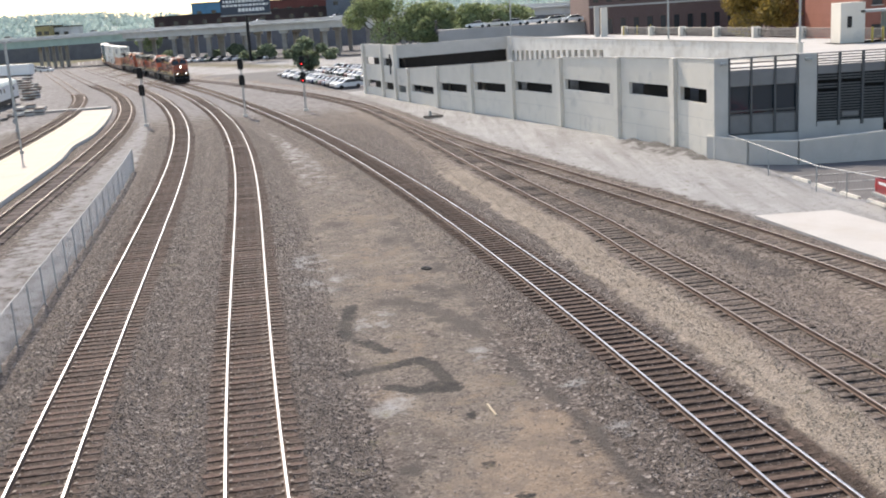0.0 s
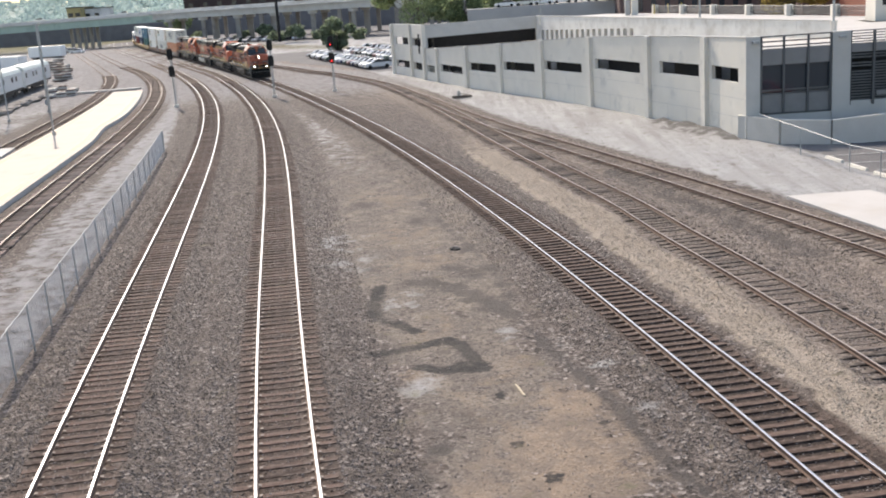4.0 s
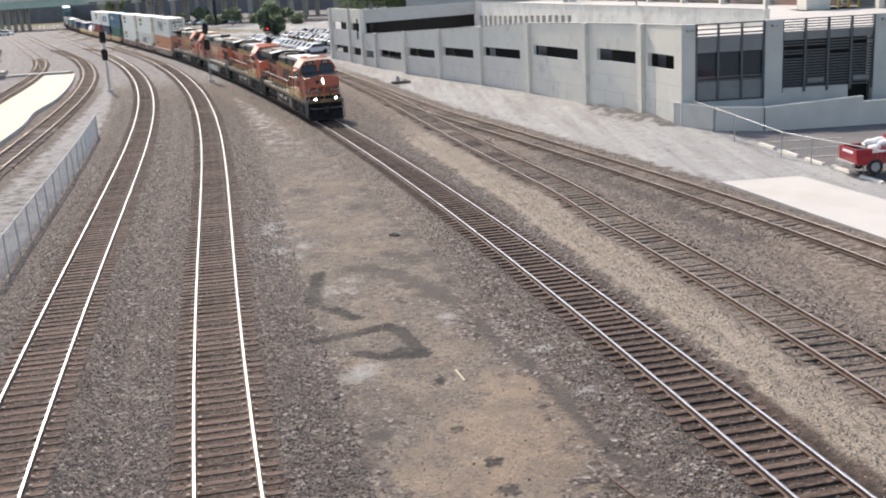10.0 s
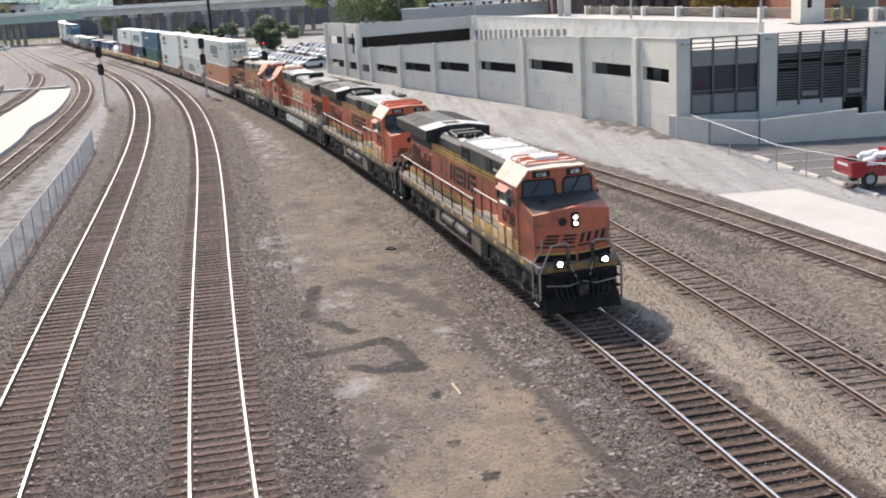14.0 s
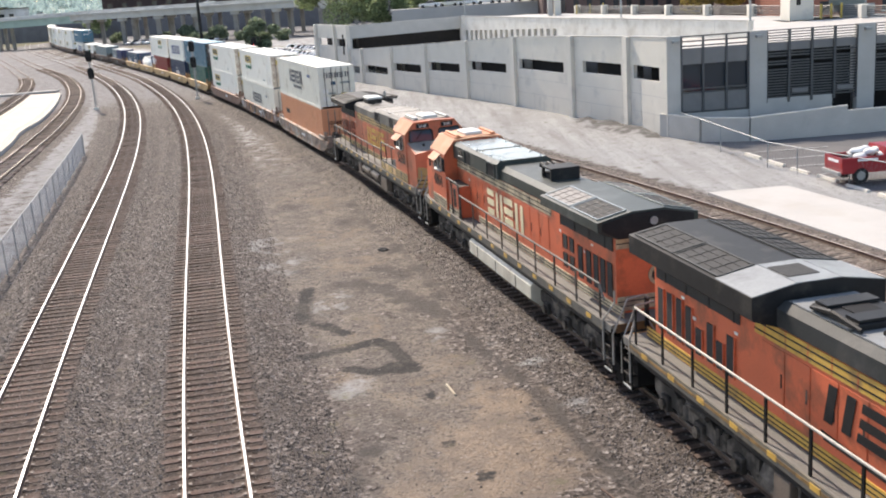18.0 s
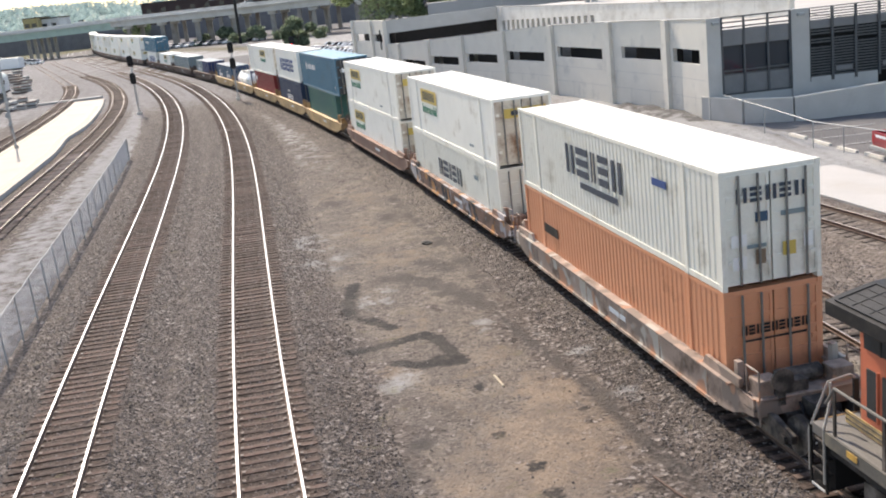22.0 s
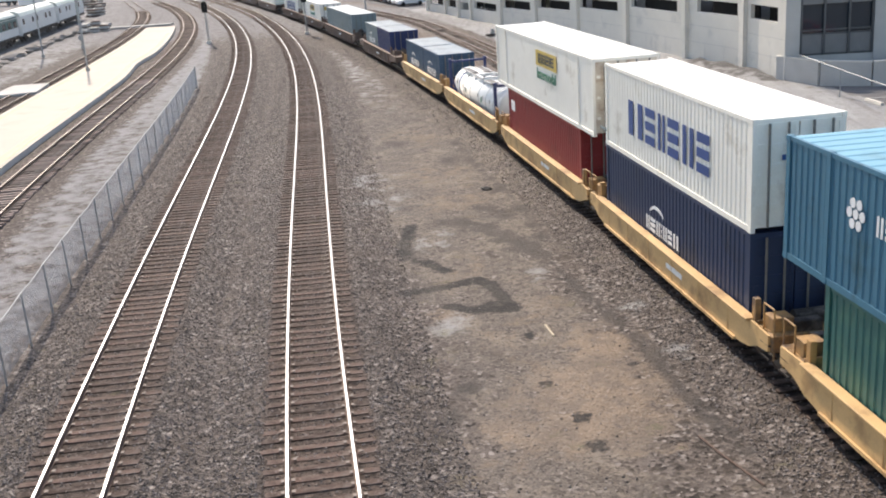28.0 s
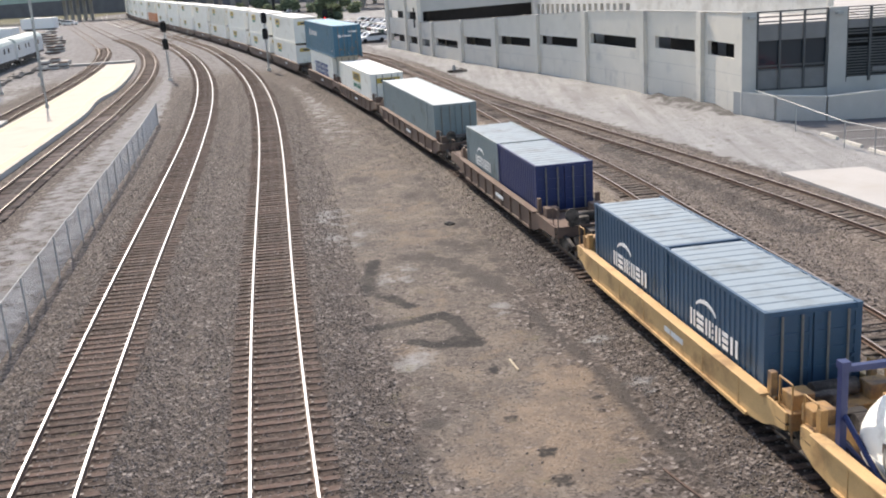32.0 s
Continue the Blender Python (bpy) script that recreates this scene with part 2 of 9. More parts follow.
def grid_wall(p, q, ts, rows, holes, thick=0.3, out=0.0):
    """One upright wall from p to q, cut at the fractions ts and the heights rows (a number, or a pair for both ends), less the cells in holes."""
    bm = bmesh.new()
    d = Vector((q[0] - p[0], q[1] - p[1], 0))
    n_ = Vector((-d.y, d.x, 0)).normalized()
    lay = []
    for o in (out, out - thick):
        lay.append([[bm.verts.new(Vector((p[0], p[1], 0)) + d * t + n_ * o + Vector((0, 0, z if isinstance(z, (int, float)) else z[0] + (z[1] - z[0]) * t))) for z in rows] for t in ts])
    a, b = lay
    nt, nz = len(ts) - 1, len(rows) - 1
    full = lambda i, k: 0 <= i < nt and 0 <= k < nz and (i, k) not in holes
    for i in range(nt):
        for k in range(nz):
            if full(i, k):
                bm.faces.new((a[i][k], a[i + 1][k], a[i + 1][k + 1], a[i][k + 1]))
                bm.faces.new((b[i][k], b[i][k + 1], b[i + 1][k + 1], b[i + 1][k]))
    for i in range(nt + 1):
        for k in range(nz):
            if full(i, k) != full(i - 1, k):
                bm.faces.new((a[i][k], a[i][k + 1], b[i][k + 1], b[i][k]))
    for i in range(nt):
        for k in range(nz + 1):
            if full(i, k) != full(i, k - 1):
                bm.faces.new((a[i][k], a[i + 1][k], b[i + 1][k], b[i][k]))
    for v in [v for v in bm.verts if not v.link_faces]:
        bm.verts.remove(v)
    bmesh.ops.recalc_face_normals(bm, faces=bm.faces[:])
    return bm


# ---- track plan: x as a function of y ----
def smooth01(v):
    v = np.clip(v, 0, 1)
    return v * v * (3 - 2 * v)


def main_x(y):
    yy = np.clip(y, 20, 380) / 100
    c = np.array([0.186, 0.111, -8.033, -15.691, 11.76])
    return np.polyval(c, yy) + np.polyval(np.polyder(c), yy) / 100 * (y - yy * 100)


def beside(c, off, y0, y1):
    """A near curve that runs into a parallel of the main track between y0 and y1."""
    c = np.array(c)

    def f(y):
        y = np.asarray(y, float)
        yy = np.clip(y, 20, y1) / 100
        near = np.polyval(c, yy) + np.polyval(np.polyder(c), yy) / 100 * (y - yy * 100)
        w = smooth01((y - y0) / (y1 - y0))
        return near * (1 - w) + (main_x(y) - off) * w
    return f


def spline(points):
    ys, xs = np.array([p[1] for p in points], float), np.array([p[0] for p in points], float)
    k = np.gradient(xs, ys)

    def f(y):
        y = np.asarray(y, float)
        i = np.clip(np.searchsorted(ys, y) - 1, 0, len(ys) - 2)
        h = ys[i + 1] - ys[i]
        t = (y - ys[i]) / h
        inside = (2 * t**3 - 3 * t**2 + 1) * xs[i] + (t**3 - 2 * t**2 + t) * h * k[i] + (3 * t**2 - 2 * t**3) * xs[i + 1] + (t**3 - t**2) * h * k[i + 1]
        return np.where(y < ys[0], xs[0] + k[0] * (y - ys[0]), np.where(y > ys[-1], xs[-1] + k[-1] * (y - ys[-1]), inside))
    return f


SIDING = spline([(13.1, 20), (11.0, 33.5), (9.8, 40.2), (8.8, 45.4), (7.7, 52), (5.6, 61.5), (3.5, 71), (1.2, 82), (-1.0, 93), (-3.6, 105), (-6.6, 118), (-10.3, 132), (-15.0, 145), (-20.2, 157.5), (-25.5, 168), (-32, 182), (-41, 199), (-52, 219), (-66, 243)])
SPUR = spline([(20.6, 22), (18.9, 30), (16.6, 39.6), (14.1, 48.5), (11.9, 55.8), (9.4, 63.6), (6.0, 74), (2.7, 84), (-0.1, 93.5), (-3.1, 105), (-6.35, 118), (-10.2, 132)])
TRACKS = {
    "main": main_x,
    "second": beside([2.872, -14.427, 17.094, -25.488, 0.109], 4.6, 150, 195),
    "third": beside([2.227, -12.255, 15.011, -24.707, -5.56], 9.3, 185, 225),
    "platform_near": beside([3.822, -23.627, 40.832, -43.921, -10.705], 16.2, 190, 240),
    "platform_far": beside([-7.031, 18.737, -32.922, -22.238], 21.5, 190, 225),
    "siding": SIDING,
    "spur": SPUR,
}


class Line:
    """A track's centre line by arc length, s = 0 beside the viewer."""

    def __init__(self, f, y0, y1):
        self.y = np.arange(y0, y1, 0.25)
        self.x = f(self.y)
        self.s = np.concatenate([[0], np.cumsum(np.hypot(np.diff(self.x), np.diff(self.y)))])
        self.s -= np.interp(0, self.y, self.s)

    def at(self, s, side=0.0):
        y, x = np.interp(s, self.s, self.y), np.interp(s, self.s, self.x)
        a, b = s - 0.4, s + 0.4
        tx, ty = np.interp(b, self.s, self.x) - np.interp(a, self.s, self.x), np.interp(b, self.s, self.y) - np.interp(a, self.s, self.y)
        n = np.hypot(tx, ty)
        return x - side * ty / n, y + side * tx / n, tx / n, ty / n


MAIN = Line(main_x, -520, 900)
for m_ in (TIE, TIE_MAIN, TIE_OLD, TIE_FAR, PILOT_BLACK, GRIME, BLACK):
    m_.node_tree.nodes["Principled BSDF"].inputs["Specular IOR Level"].default_value = 0.2


# ---- ground: one sheet to the horizon, its soils told apart by where they lie ----
def soil(r, g, b):
    return rgb(0.75 * r, 0.725 * g, 0.71 * b)


def ground_material():
    m = bpy.data.materials.new("railway_ground")
    m.use_nodes = True
    nt = m.node_tree
    n, l = nt.nodes, nt.links
    p = n["Principled BSDF"]
    p.inputs["Roughness"].default_value = 0.93
    p.inputs["Specular IOR Level"].default_value = 0.25
    co = n.new("ShaderNodeTexCoord")

    def noise_tex(scale, detail=5, rough=0.6):
        t = n.new("ShaderNodeTexNoise")
        t.inputs["Scale"].default_value, t.inputs["Detail"].default_value, t.inputs["Roughness"].default_value = scale, detail, rough
        l.new(co.outputs["Object"], t.inputs["Vector"])
        return t.outputs[0]

    def ramp(v, a, b, c=0.0, d=1.0):
        r = n.new("ShaderNodeMapRange")
        for k, q in zip(("From Min", "From Max", "To Min", "To Max"), (a, b, c, d)):
            r.inputs[k].default_value = q
        l.new(v, r.inputs["Value"])
        return r.outputs["Result"]

    def math_node(op, a, b):
        q = n.new("ShaderNodeMath")
        q.operation = op
        for k, v in enumerate((a, b)):
            if isinstance(v, (int, float)):
                q.inputs[k].default_value = v
            else:
                l.new(v, q.inputs[k])
        return q.outputs[0]

    def mixed(f, a, b):
        q = n.new("ShaderNodeMix")
        q.data_type = 'RGBA'
        l.new(f, q.inputs["Factor"])
        for k, v in (("A", a), ("B", b)):
            if isinstance(v, tuple):
                q.inputs[k].default_value = v
            else:
                l.new(v, q.inputs[k])
        return q.outputs["Result"]

    def attribute(name):
        q = n.new("ShaderNodeAttribute")
        q.attribute_name = name
        return q.outputs["Fac"]

    cells = n.new("ShaderNodeTexVoronoi")
    cells.inputs["Scale"].default_value = 9.5
    l.new(co.outputs["Object"], cells.inputs["Vector"])
    sep = n.new("ShaderNodeSeparateColor")
    l.new(cells.outputs["Color"], sep.inputs[0])
    mid, big, fine = noise_tex(1.3), noise_tex(0.22, 6, 0.65), noise_tex(28, 3)
    mid3, patch = noise_tex(0.55, 6, 0.7), noise_tex(0.9, 7, 0.72)
    speck = noise_tex(5.0, 2, 0.5)
    along_wall = n.new("ShaderNodeMapping")
    along_wall.inputs["Rotation"].default_value = (0, 0, math.radians(-22))
    along_wall.inputs["Scale"].default_value = (0.9, 0.07, 1)
    l.new(co.outputs["Object"], along_wall.inputs["Vector"])
    st = n.new("ShaderNodeTexNoise")
    st.inputs["Scale"].default_value, st.inputs["Detail"].default_value, st.inputs["Roughness"].default_value = 1.0, 6, 0.65
    l.new(along_wall.outputs[0], st.inputs["Vector"])
    streak = st.outputs[0]
    stone = mixed(sep.outputs[0], soil(0.028, 0.023, 0.02), soil(0.25, 0.217, 0.197))
    stone = mixed(ramp(sep.outputs[1], 0.9, 0.92), stone, soil(0.4, 0.365, 0.34))
    stone = mixed(ramp(mid, 0.45, 0.6, 0.0, 0.45), stone, soil(0.1, 0.085, 0.077))
    stone = mixed(ramp(mid3, 0.48, 0.6, 0.0, 0.4), stone, soil(0.14, 0.115, 0.097))
    brown = mixed(sep.outputs[0], soil(0.11, 0.09, 0.076), soil(0.47, 0.405, 0.345))
    brown = mixed(ramp(mid, 0.45, 0.6, 0.0, 0.5), brown, soil(0.225, 0.188, 0.157))
    brown = mixed(ramp(patch, 0.5, 0.58, 0.0, 0.4), brown, soil(0.155, 0.134, 0.117))
    bedding = mixed(sep.outputs[0], soil(0.042, 0.033, 0.028), soil(0.165, 0.128, 0.107))
    bedding = mixed(ramp(big, 0.45, 0.58, 0, 0.6), bedding, soil(0.11, 0.083, 0.07))
    dirt = mixed(ramp(fine, 0.35, 0.65), soil(0.15, 0.131, 0.114), soil(0.24, 0.21, 0.182))
    dirt = mixed(ramp(patch, 0.46, 0.56), dirt, soil(0.165, 0.146, 0.13))
    dirt = mixed(ramp(mid3, 0.5, 0.58, 0, 0.8), dirt, soil(0.29, 0.25, 0.207))
    dirt = mixed(ramp(speck, 0.57, 0.64, 0, 0.75), dirt, soil(0.085, 0.073, 0.065))
    dirt = mixed(ramp(sep.outputs[1], 0.96, 0.975, 0, 0.7), dirt, soil(0.3, 0.275, 0.25))
    dirt = mixed(ramp(mid, 0.52, 0.62, 0, 0.7), dirt, soil(0.115, 0.1, 0.088))
    grit = n.new("ShaderNodeTexVoronoi")
    grit.inputs["Scale"].default_value = 17.0
    l.new(co.outputs["Object"], grit.inputs["Vector"])
    gs = n.new("ShaderNodeSeparateColor")
    l.new(grit.outputs["Color"], gs.inputs[0])
    dirt = mixed(ramp(gs.outputs[0], 0.72, 0.95, 0, 0.7), dirt, soil(0.3, 0.268, 0.235))
    dirt = mixed(ramp(gs.outputs[1], 0.75, 0.95, 0, 0.75), dirt, soil(0.075, 0.063, 0.055))
    sand = mixed(ramp(fine, 0.35, 0.65), soil(0.26, 0.2, 0.15), soil(0.38, 0.304, 0.23))
    sand = mixed(ramp(gs.outputs[0], 0.8, 0.95, 0, 0.6), sand, soil(0.39, 0.34, 0.285))
    sand = mixed(ramp(gs.outputs[1], 0.85, 0.95, 0, 0.7), sand, soil(0.12, 0.098, 0.08))
    sand = mixed(ramp(patch, 0.47, 0.57, 0, 0.65), sand, soil(0.19, 0.16, 0.137))
    pale = mixed(ramp(fine, 0.35, 0.65), soil(0.35, 0.362, 0.363), soil(0.475, 0.49, 0.495))
    pale = mixed(ramp(mid, 0.5, 0.6, 0, 0.25), pale, soil(0.27, 0.255, 0.245))
    pale = mixed(ramp(patch, 0.52, 0.58, 0, 0.22), pale, soil(0.25, 0.235, 0.222))
    pale = mixed(ramp(streak, 0.45, 0.62, 0, 0.6), pale, soil(0.54, 0.557, 0.555))
    pale = mixed(ramp(streak, 0.46, 0.36, 0, 0.5), pale, soil(0.25, 0.235, 0.225))
    pale = mixed(ramp(speck, 0.62, 0.68, 0, 0.6), pale, soil(0.13, 0.118, 0.108))
    pale = mixed(ramp(big, 0.48, 0.58, 0, 0.6), pale, soil(0.38, 0.385, 0.38))
    tar = mixed(ramp(fine, 0.3, 0.7), soil(0.135, 0.137, 0.142), soil(0.19, 0.19, 0.193))
    tar = mixed(ramp(big, 0.48, 0.66, 0, 0.6), tar, soil(0.24, 0.235, 0.23))
    grass = mixed(ramp(mid, 0.35, 0.65), soil(0.07, 0.09, 0.035), soil(0.2, 0.18, 0.1))
    wob = math_node('MULTIPLY', math_node('SUBTRACT', mid, 0.5), 2.4)
    wob2 = math_node('MULTIPLY', math_node('SUBTRACT', patch, 0.5), 2.4)

    def edge(name, k=1.0):
        v = math_node('ADD', attribute(name), math_node('MULTIPLY', math_node('ADD', wob, wob2), k))
        return ramp(v, 0.33, 0.67)

    c = mixed(math_node('MULTIPLY', edge("brown"), 0.7), stone, brown)
    warm = mixed(gs.outputs[0], soil(0.27, 0.234, 0.195), soil(0.48, 0.42, 0.352))
    warm = mixed(ramp(mid3, 0.46, 0.6, 0.0, 0.45), warm, soil(0.3, 0.255, 0.2))
    c = mixed(edge("gravel", 0.45), c, warm)
    c = mixed(edge("dirt"), c, dirt)
    c = mixed(math_node('MULTIPLY', edge("tan", 0.7), 0.85), c, sand)
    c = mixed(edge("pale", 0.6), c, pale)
    # bluish grey: haze painted on the far ground, and the fence-side gravel
    haze_gravel = mixed(ramp(mid, 0.35, 0.65), soil(0.19, 0.19, 0.197), soil(0.37, 0.372, 0.38))
    c = mixed(math_node('MULTIPLY', edge("haze_gravel", 0.5), 0.8), c, haze_gravel)
    c = mixed(edge("bedding", 0.2), c, bedding)
    c = mixed(math_node('MULTIPLY', edge("oily", 0.25), 0.45), c, soil(0.028, 0.021, 0.018))
    c = mixed(edge("grass", 0.8), c, grass)
    c = mixed(edge("tar", 0.06), c, tar)
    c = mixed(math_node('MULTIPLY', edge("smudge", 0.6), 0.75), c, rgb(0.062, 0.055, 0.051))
    rim = math_node('ADD', attribute("stain"), math_node('MULTIPLY', math_node('SUBTRACT', speck, 0.5), 0.8))
    c = mixed(math_node('MULTIPLY', ramp(math_node('ADD', rim, math_node('MULTIPLY', wob, 0.25)), 0.34, 0.56), ramp(patch, 0.43, 0.57, 1.0, 0.68)), c, rgb(0.03, 0.028, 0.027))
    l.new(c, p.inputs["Base Color"])
    h = math_node('ADD', math_node('MULTIPLY', cells.outputs["Distance"], 0.8), fine)
    soft = math_node('SUBTRACT', 1.0, math_node('MULTIPLY', attribute("tar"), 0.9))
    soft = math_node('MULTIPLY', soft, math_node('SUBTRACT', 1.0, math_node('MULTIPLY', attribute("dirt"), 0.4)))
    b = n.new("ShaderNodeBump")
    b.inputs["Distance"].default_value = 0.05
    l.new(math_node('MULTIPLY', soft, 0.9), b.inputs["Strength"])
    l.new(h, b.inputs["Height"])
    l.new(b.outputs[0], p.inputs["Normal"])
    return m


GROUND = ground_material()


def steps(*runs):
    out = []
    for a, b, d in runs:
        out += list(np.arange(a, b - 1e-6, d))
    return np.array(out + [runs[-1][1]])


def ripple(x, y):
    return 0.5 * np.sin(0.9 * x + 0.31 * y + 1.2) * np.sin(0.7 * y - 0.23 * x) + 0.3 * np.sin(2.1 * x + 1.4 * y) * np.sin(1.9 * y - 1.1 * x) + 0.2 * np.sin(4.3 * x - 3.1 * y)


KERB_A, KERB_B = (20.9, 63.5), (24.6, 38.0)


def kerb_x(y):
    return KERB_A[0] + (KERB_B[0] - KERB_A[0]) * (y - KERB_A[1]) / (KERB_B[1] - KERB_A[1])


def near_line(x, y, pts, width):
    """1 on a bent line, falling to 0 at its width."""
    d = np.full(x.shape, 1e9)
    for (ax, ay), (bx, by) in zip(pts[:-1], pts[1:]):
        ux, uy = bx - ax, by - ay
        t = np.clip(((x - ax) * ux + (y - ay) * uy) / (ux * ux + uy * uy), 0, 1)
        d = np.minimum(d, np.hypot(x - ax - t * ux, y - ay - t * uy))
    return np.clip(1 - d / width, 0, 1)


def bed(x, y):
    """Distance across to the nearest of the three running lines."""
    return np.minimum.reduce([np.abs(x - TRACKS[k](y)) for k in ("main", "second", "third")])


def sand_bank(x, y):
    """1 along the crest of the low tan gravel bank beside the siding."""
    a = TRACKS["siding"](y) - 2.5 + 0.25 * ripple(x * 0.7, y * 0.6)
    return smooth01((x - a + 1.5) / 0.9) * smooth01((a + 1.35 - x) / 0.7) * smooth01((y - 14) / 4) * (1 - smooth01((y - 66) / 22))


def ground_z(x, y):
    d = bed(x, y)
    z = 0.018 - 0.03 * (1 - smooth01((np.abs(x - TRACKS["main"](y)) - 1.2) / 0.35)) + 0.004 * (1 - smooth01((d - 1.2) / 0.35)) - 0.22 * smooth01((d - 1.55) / 1.7) + 0.035 * ripple(x, y) * smooth01((d - 1.2) / 1.0)
    right = x - np.maximum(TRACKS["siding"](y), TRACKS["spur"](y))
    both = np.minimum(np.abs(x - TRACKS["siding"](y)), np.abs(x - TRACKS["spur"](y)))
    z = z + 0.185 * (1 - smooth01((both - 1.4) / 1.2)) * (d > 2) + 0.22 * sand_bank(x, y) + 0.15 * smooth01(right / 2.5)
    z = np.where(x < TRACKS["third"](y) - 2.5, z + 0.12 * smooth01((TRACKS["third"](y) - 2.5 - x) / 2.0), z)
    z = z + 0.45 * smooth01(near_line(x, y, [(17.9, 74.5), (16.4, 79.5), (14.9, 83.5)], 1.7)) * (0.6 + 0.5 * ripple(x * 2, y * 2))
    return z * (1 - smooth01((y - 150) / 120)) - 0.02


def build_ground():
    xs = steps((-3500, -600, 290), (-600, -120, 24), (-120, -60, 3), (-60, -9, 0.5), (-9, 9, 0.25), (9, 40, 0.5), (40, 100, 6), (100, 600, 50), (600, 3500, 290))
    ys = steps((-400, 10, 20), (10, 20, 1), (20, 52, 0.25), (52, 110, 0.5), (110, 200, 1.5), (200, 400, 10), (400, 1000, 50), (1000, 4200, 320))
    gx, gy = np.meshgrid(xs, ys)
    z = ground_z(gx, gy)
    nx, ny = len(xs), len(ys)
    co = np.stack([gx, gy, z], -1).reshape(-1, 3)
    i = np.arange((nx - 1) * (ny - 1))
    a = (i // (nx - 1)) * nx + i % (nx - 1)
    faces = np.stack([a, a + 1, a + nx + 1, a + nx], 1)
    me = bpy.data.meshes.new("ground")
    me.vertices.add(len(co))
    me.vertices.foreach_set("co", co.ravel())
    me.loops.add(len(faces) * 4)
    me.loops.foreach_set("vertex_index", faces.ravel())
    me.polygons.add(len(faces))
    me.polygons.foreach_set("loop_start", np.arange(0, len(faces) * 4, 4))
    me.polygons.foreach_set("use_smooth", np.ones(len(faces), bool))
    me.update(calc_edges=True)
    x, y = gx.ravel(), gy.ravel()
    t1, t2, t3 = (TRACKS[k](y) for k in ("third", "second", "main"))
    t0, tp = TRACKS["platform_near"](y), TRACKS["platform_far"](y)
    si, sp = TRACKS["siding"](y), TRACKS["spur"](y)
    gap = smooth01((x - t2 - 2.6) / 1.6) * smooth01((t3 - 2.4 - x) / 1.6)
    west_x = np.interp(y, [24, 28, 34, 40, 47, 58, 73, 96], [-1.8, -2.2, -3.9, -5.2, -6.8, -8.8, -10.8, -15])
    east_x = np.interp(y, [27, 30, 33, 38, 46, 56, 70, 93], [3.1, 2.6, 1.7, 1.5, 1.1, 0.1, -2.8, -7.4])
    dirt = smooth01((x - west_x + 1.1) / 2.4) * smooth01((east_x + 0.9 - x) / 2.4) * (0.84 - 0.3 * smooth01((y - 48) / 25) - 0.5 * smooth01((y - 85) / 30))
    bedding = (1 - smooth01((bed(x, y) - 1.2) / 0.5)) * np.where(np.abs(x - t3) < 2, 0.95, 0.72 - 0.2 * smooth01((y - 60) / 40))
    bedding = np.maximum(bedding, (1 - smooth01((np.minimum(np.abs(x - t0), np.abs(x - tp)) - 1.3) / 0.7)) * 0.42)
    oily = (1 - smooth01((np.abs(x - t3) - 0.9) / 0.7)) * 0.9
    brown = smooth01((x - si + 3.4) / 1.6) * (1 - smooth01((x - np.maximum(si, sp) - 0.5) / 2.5)) * 0.85 + 0.25 * gap
    brown = np.maximum(brown, 0.4 * smooth01((y - 85) / 40) * smooth01((x - t3 - 1.5) / 2))
    pale = smooth01((x - np.maximum(sp, si) - 1.6) / 2.2) * 0.95
    pale = np.maximum(pale, 0.45 * smooth01((y - 50) / 40) * gap)
    west = smooth01((t1 - 3.1 - x) / 1.0) * smooth01((x - t0 - 1.6) / 1.0)
    pale = np.maximum(pale, west * (0.5 + 0.2 * smooth01((y - 60) / 30)))
    pale = np.maximum(pale, smooth01((tp - 2.0 - x) / 2.5) * (0.46 + 0.3 * ripple(x * 0.13, y * 0.11)))
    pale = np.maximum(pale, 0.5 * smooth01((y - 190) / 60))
    for sx, sy, sr, sw in ((-2.1, 30.1, 1.0, 0.45), (-3.2, 38.6, 1.3, 0.36), (-5.6, 44.5, 2.0, 0.4), (-6.8, 49.0, 1.8, 0.42), (0.9, 34.0, 0.8, 0.45), (2.6, 33.0, 0.7, 0.42), (3.5, 30.0, 0.7, 0.42), (4.4, 26.8, 0.7, 0.42)):
        pale = np.maximum(pale, np.clip(1.3 - np.hypot(x - sx, (y - sy) * 0.6) / sr, 0, 1) * sw)
    tar = (x > kerb_x(y) + 0.3) * (y < 71) * (y > 10) * 1.0
    tar = np.maximum(tar, ((x > 20) & (y > 71) & (y < 160)) * 1.0)
    tar = np.maximum(tar, ((x > si + 7) & (x < 30) & (y > 158) & (y < 232)) * 1.0)
    grass = smooth01((y - 300) / 120) * 0.9
    grass = np.maximum(grass, near_line(x, y, [(-78, 318), (-62, 291), (-40, 258), (-24, 236)], 9) * 0.8)
    pale = np.maximum(pale, smooth01(1.6 * near_line(x, y, [(-74, 286), (-57, 260), (-30, 213)], 8)))
    tar = np.maximum(tar, ((y > 305 - 0.55 * (x + 60)) & (y < 440) & (x > -128)) * 1.0)
    stain = near_line(x, y, [(-3.75, 32.8), (-3.3, 32.95)], 0.55)
    stain = np.maximum(stain, near_line(x, y, [(-3.55, 32.9), (-2.44, 33.2), (-1.31, 33.8), (-0.96, 33.3), (-0.5, 31.9), (-0.16, 30.9)], 0.5))
    stain = np.maximum(stain, near_line(x, y, [(-2.3, 31.35), (-1.26, 30.8), (-0.1, 30.9)], 0.46))
    stain = np.maximum(stain, near_line(x, y, [(-0.9, 31.2), (-0.25, 31.0)], 0.6))
    stain = np.maximum(stain, near_line(x, y, [(-4.25, 41.0), (-4.22, 38.1), (-4.04, 36.5)], 0.62) * 0.85)
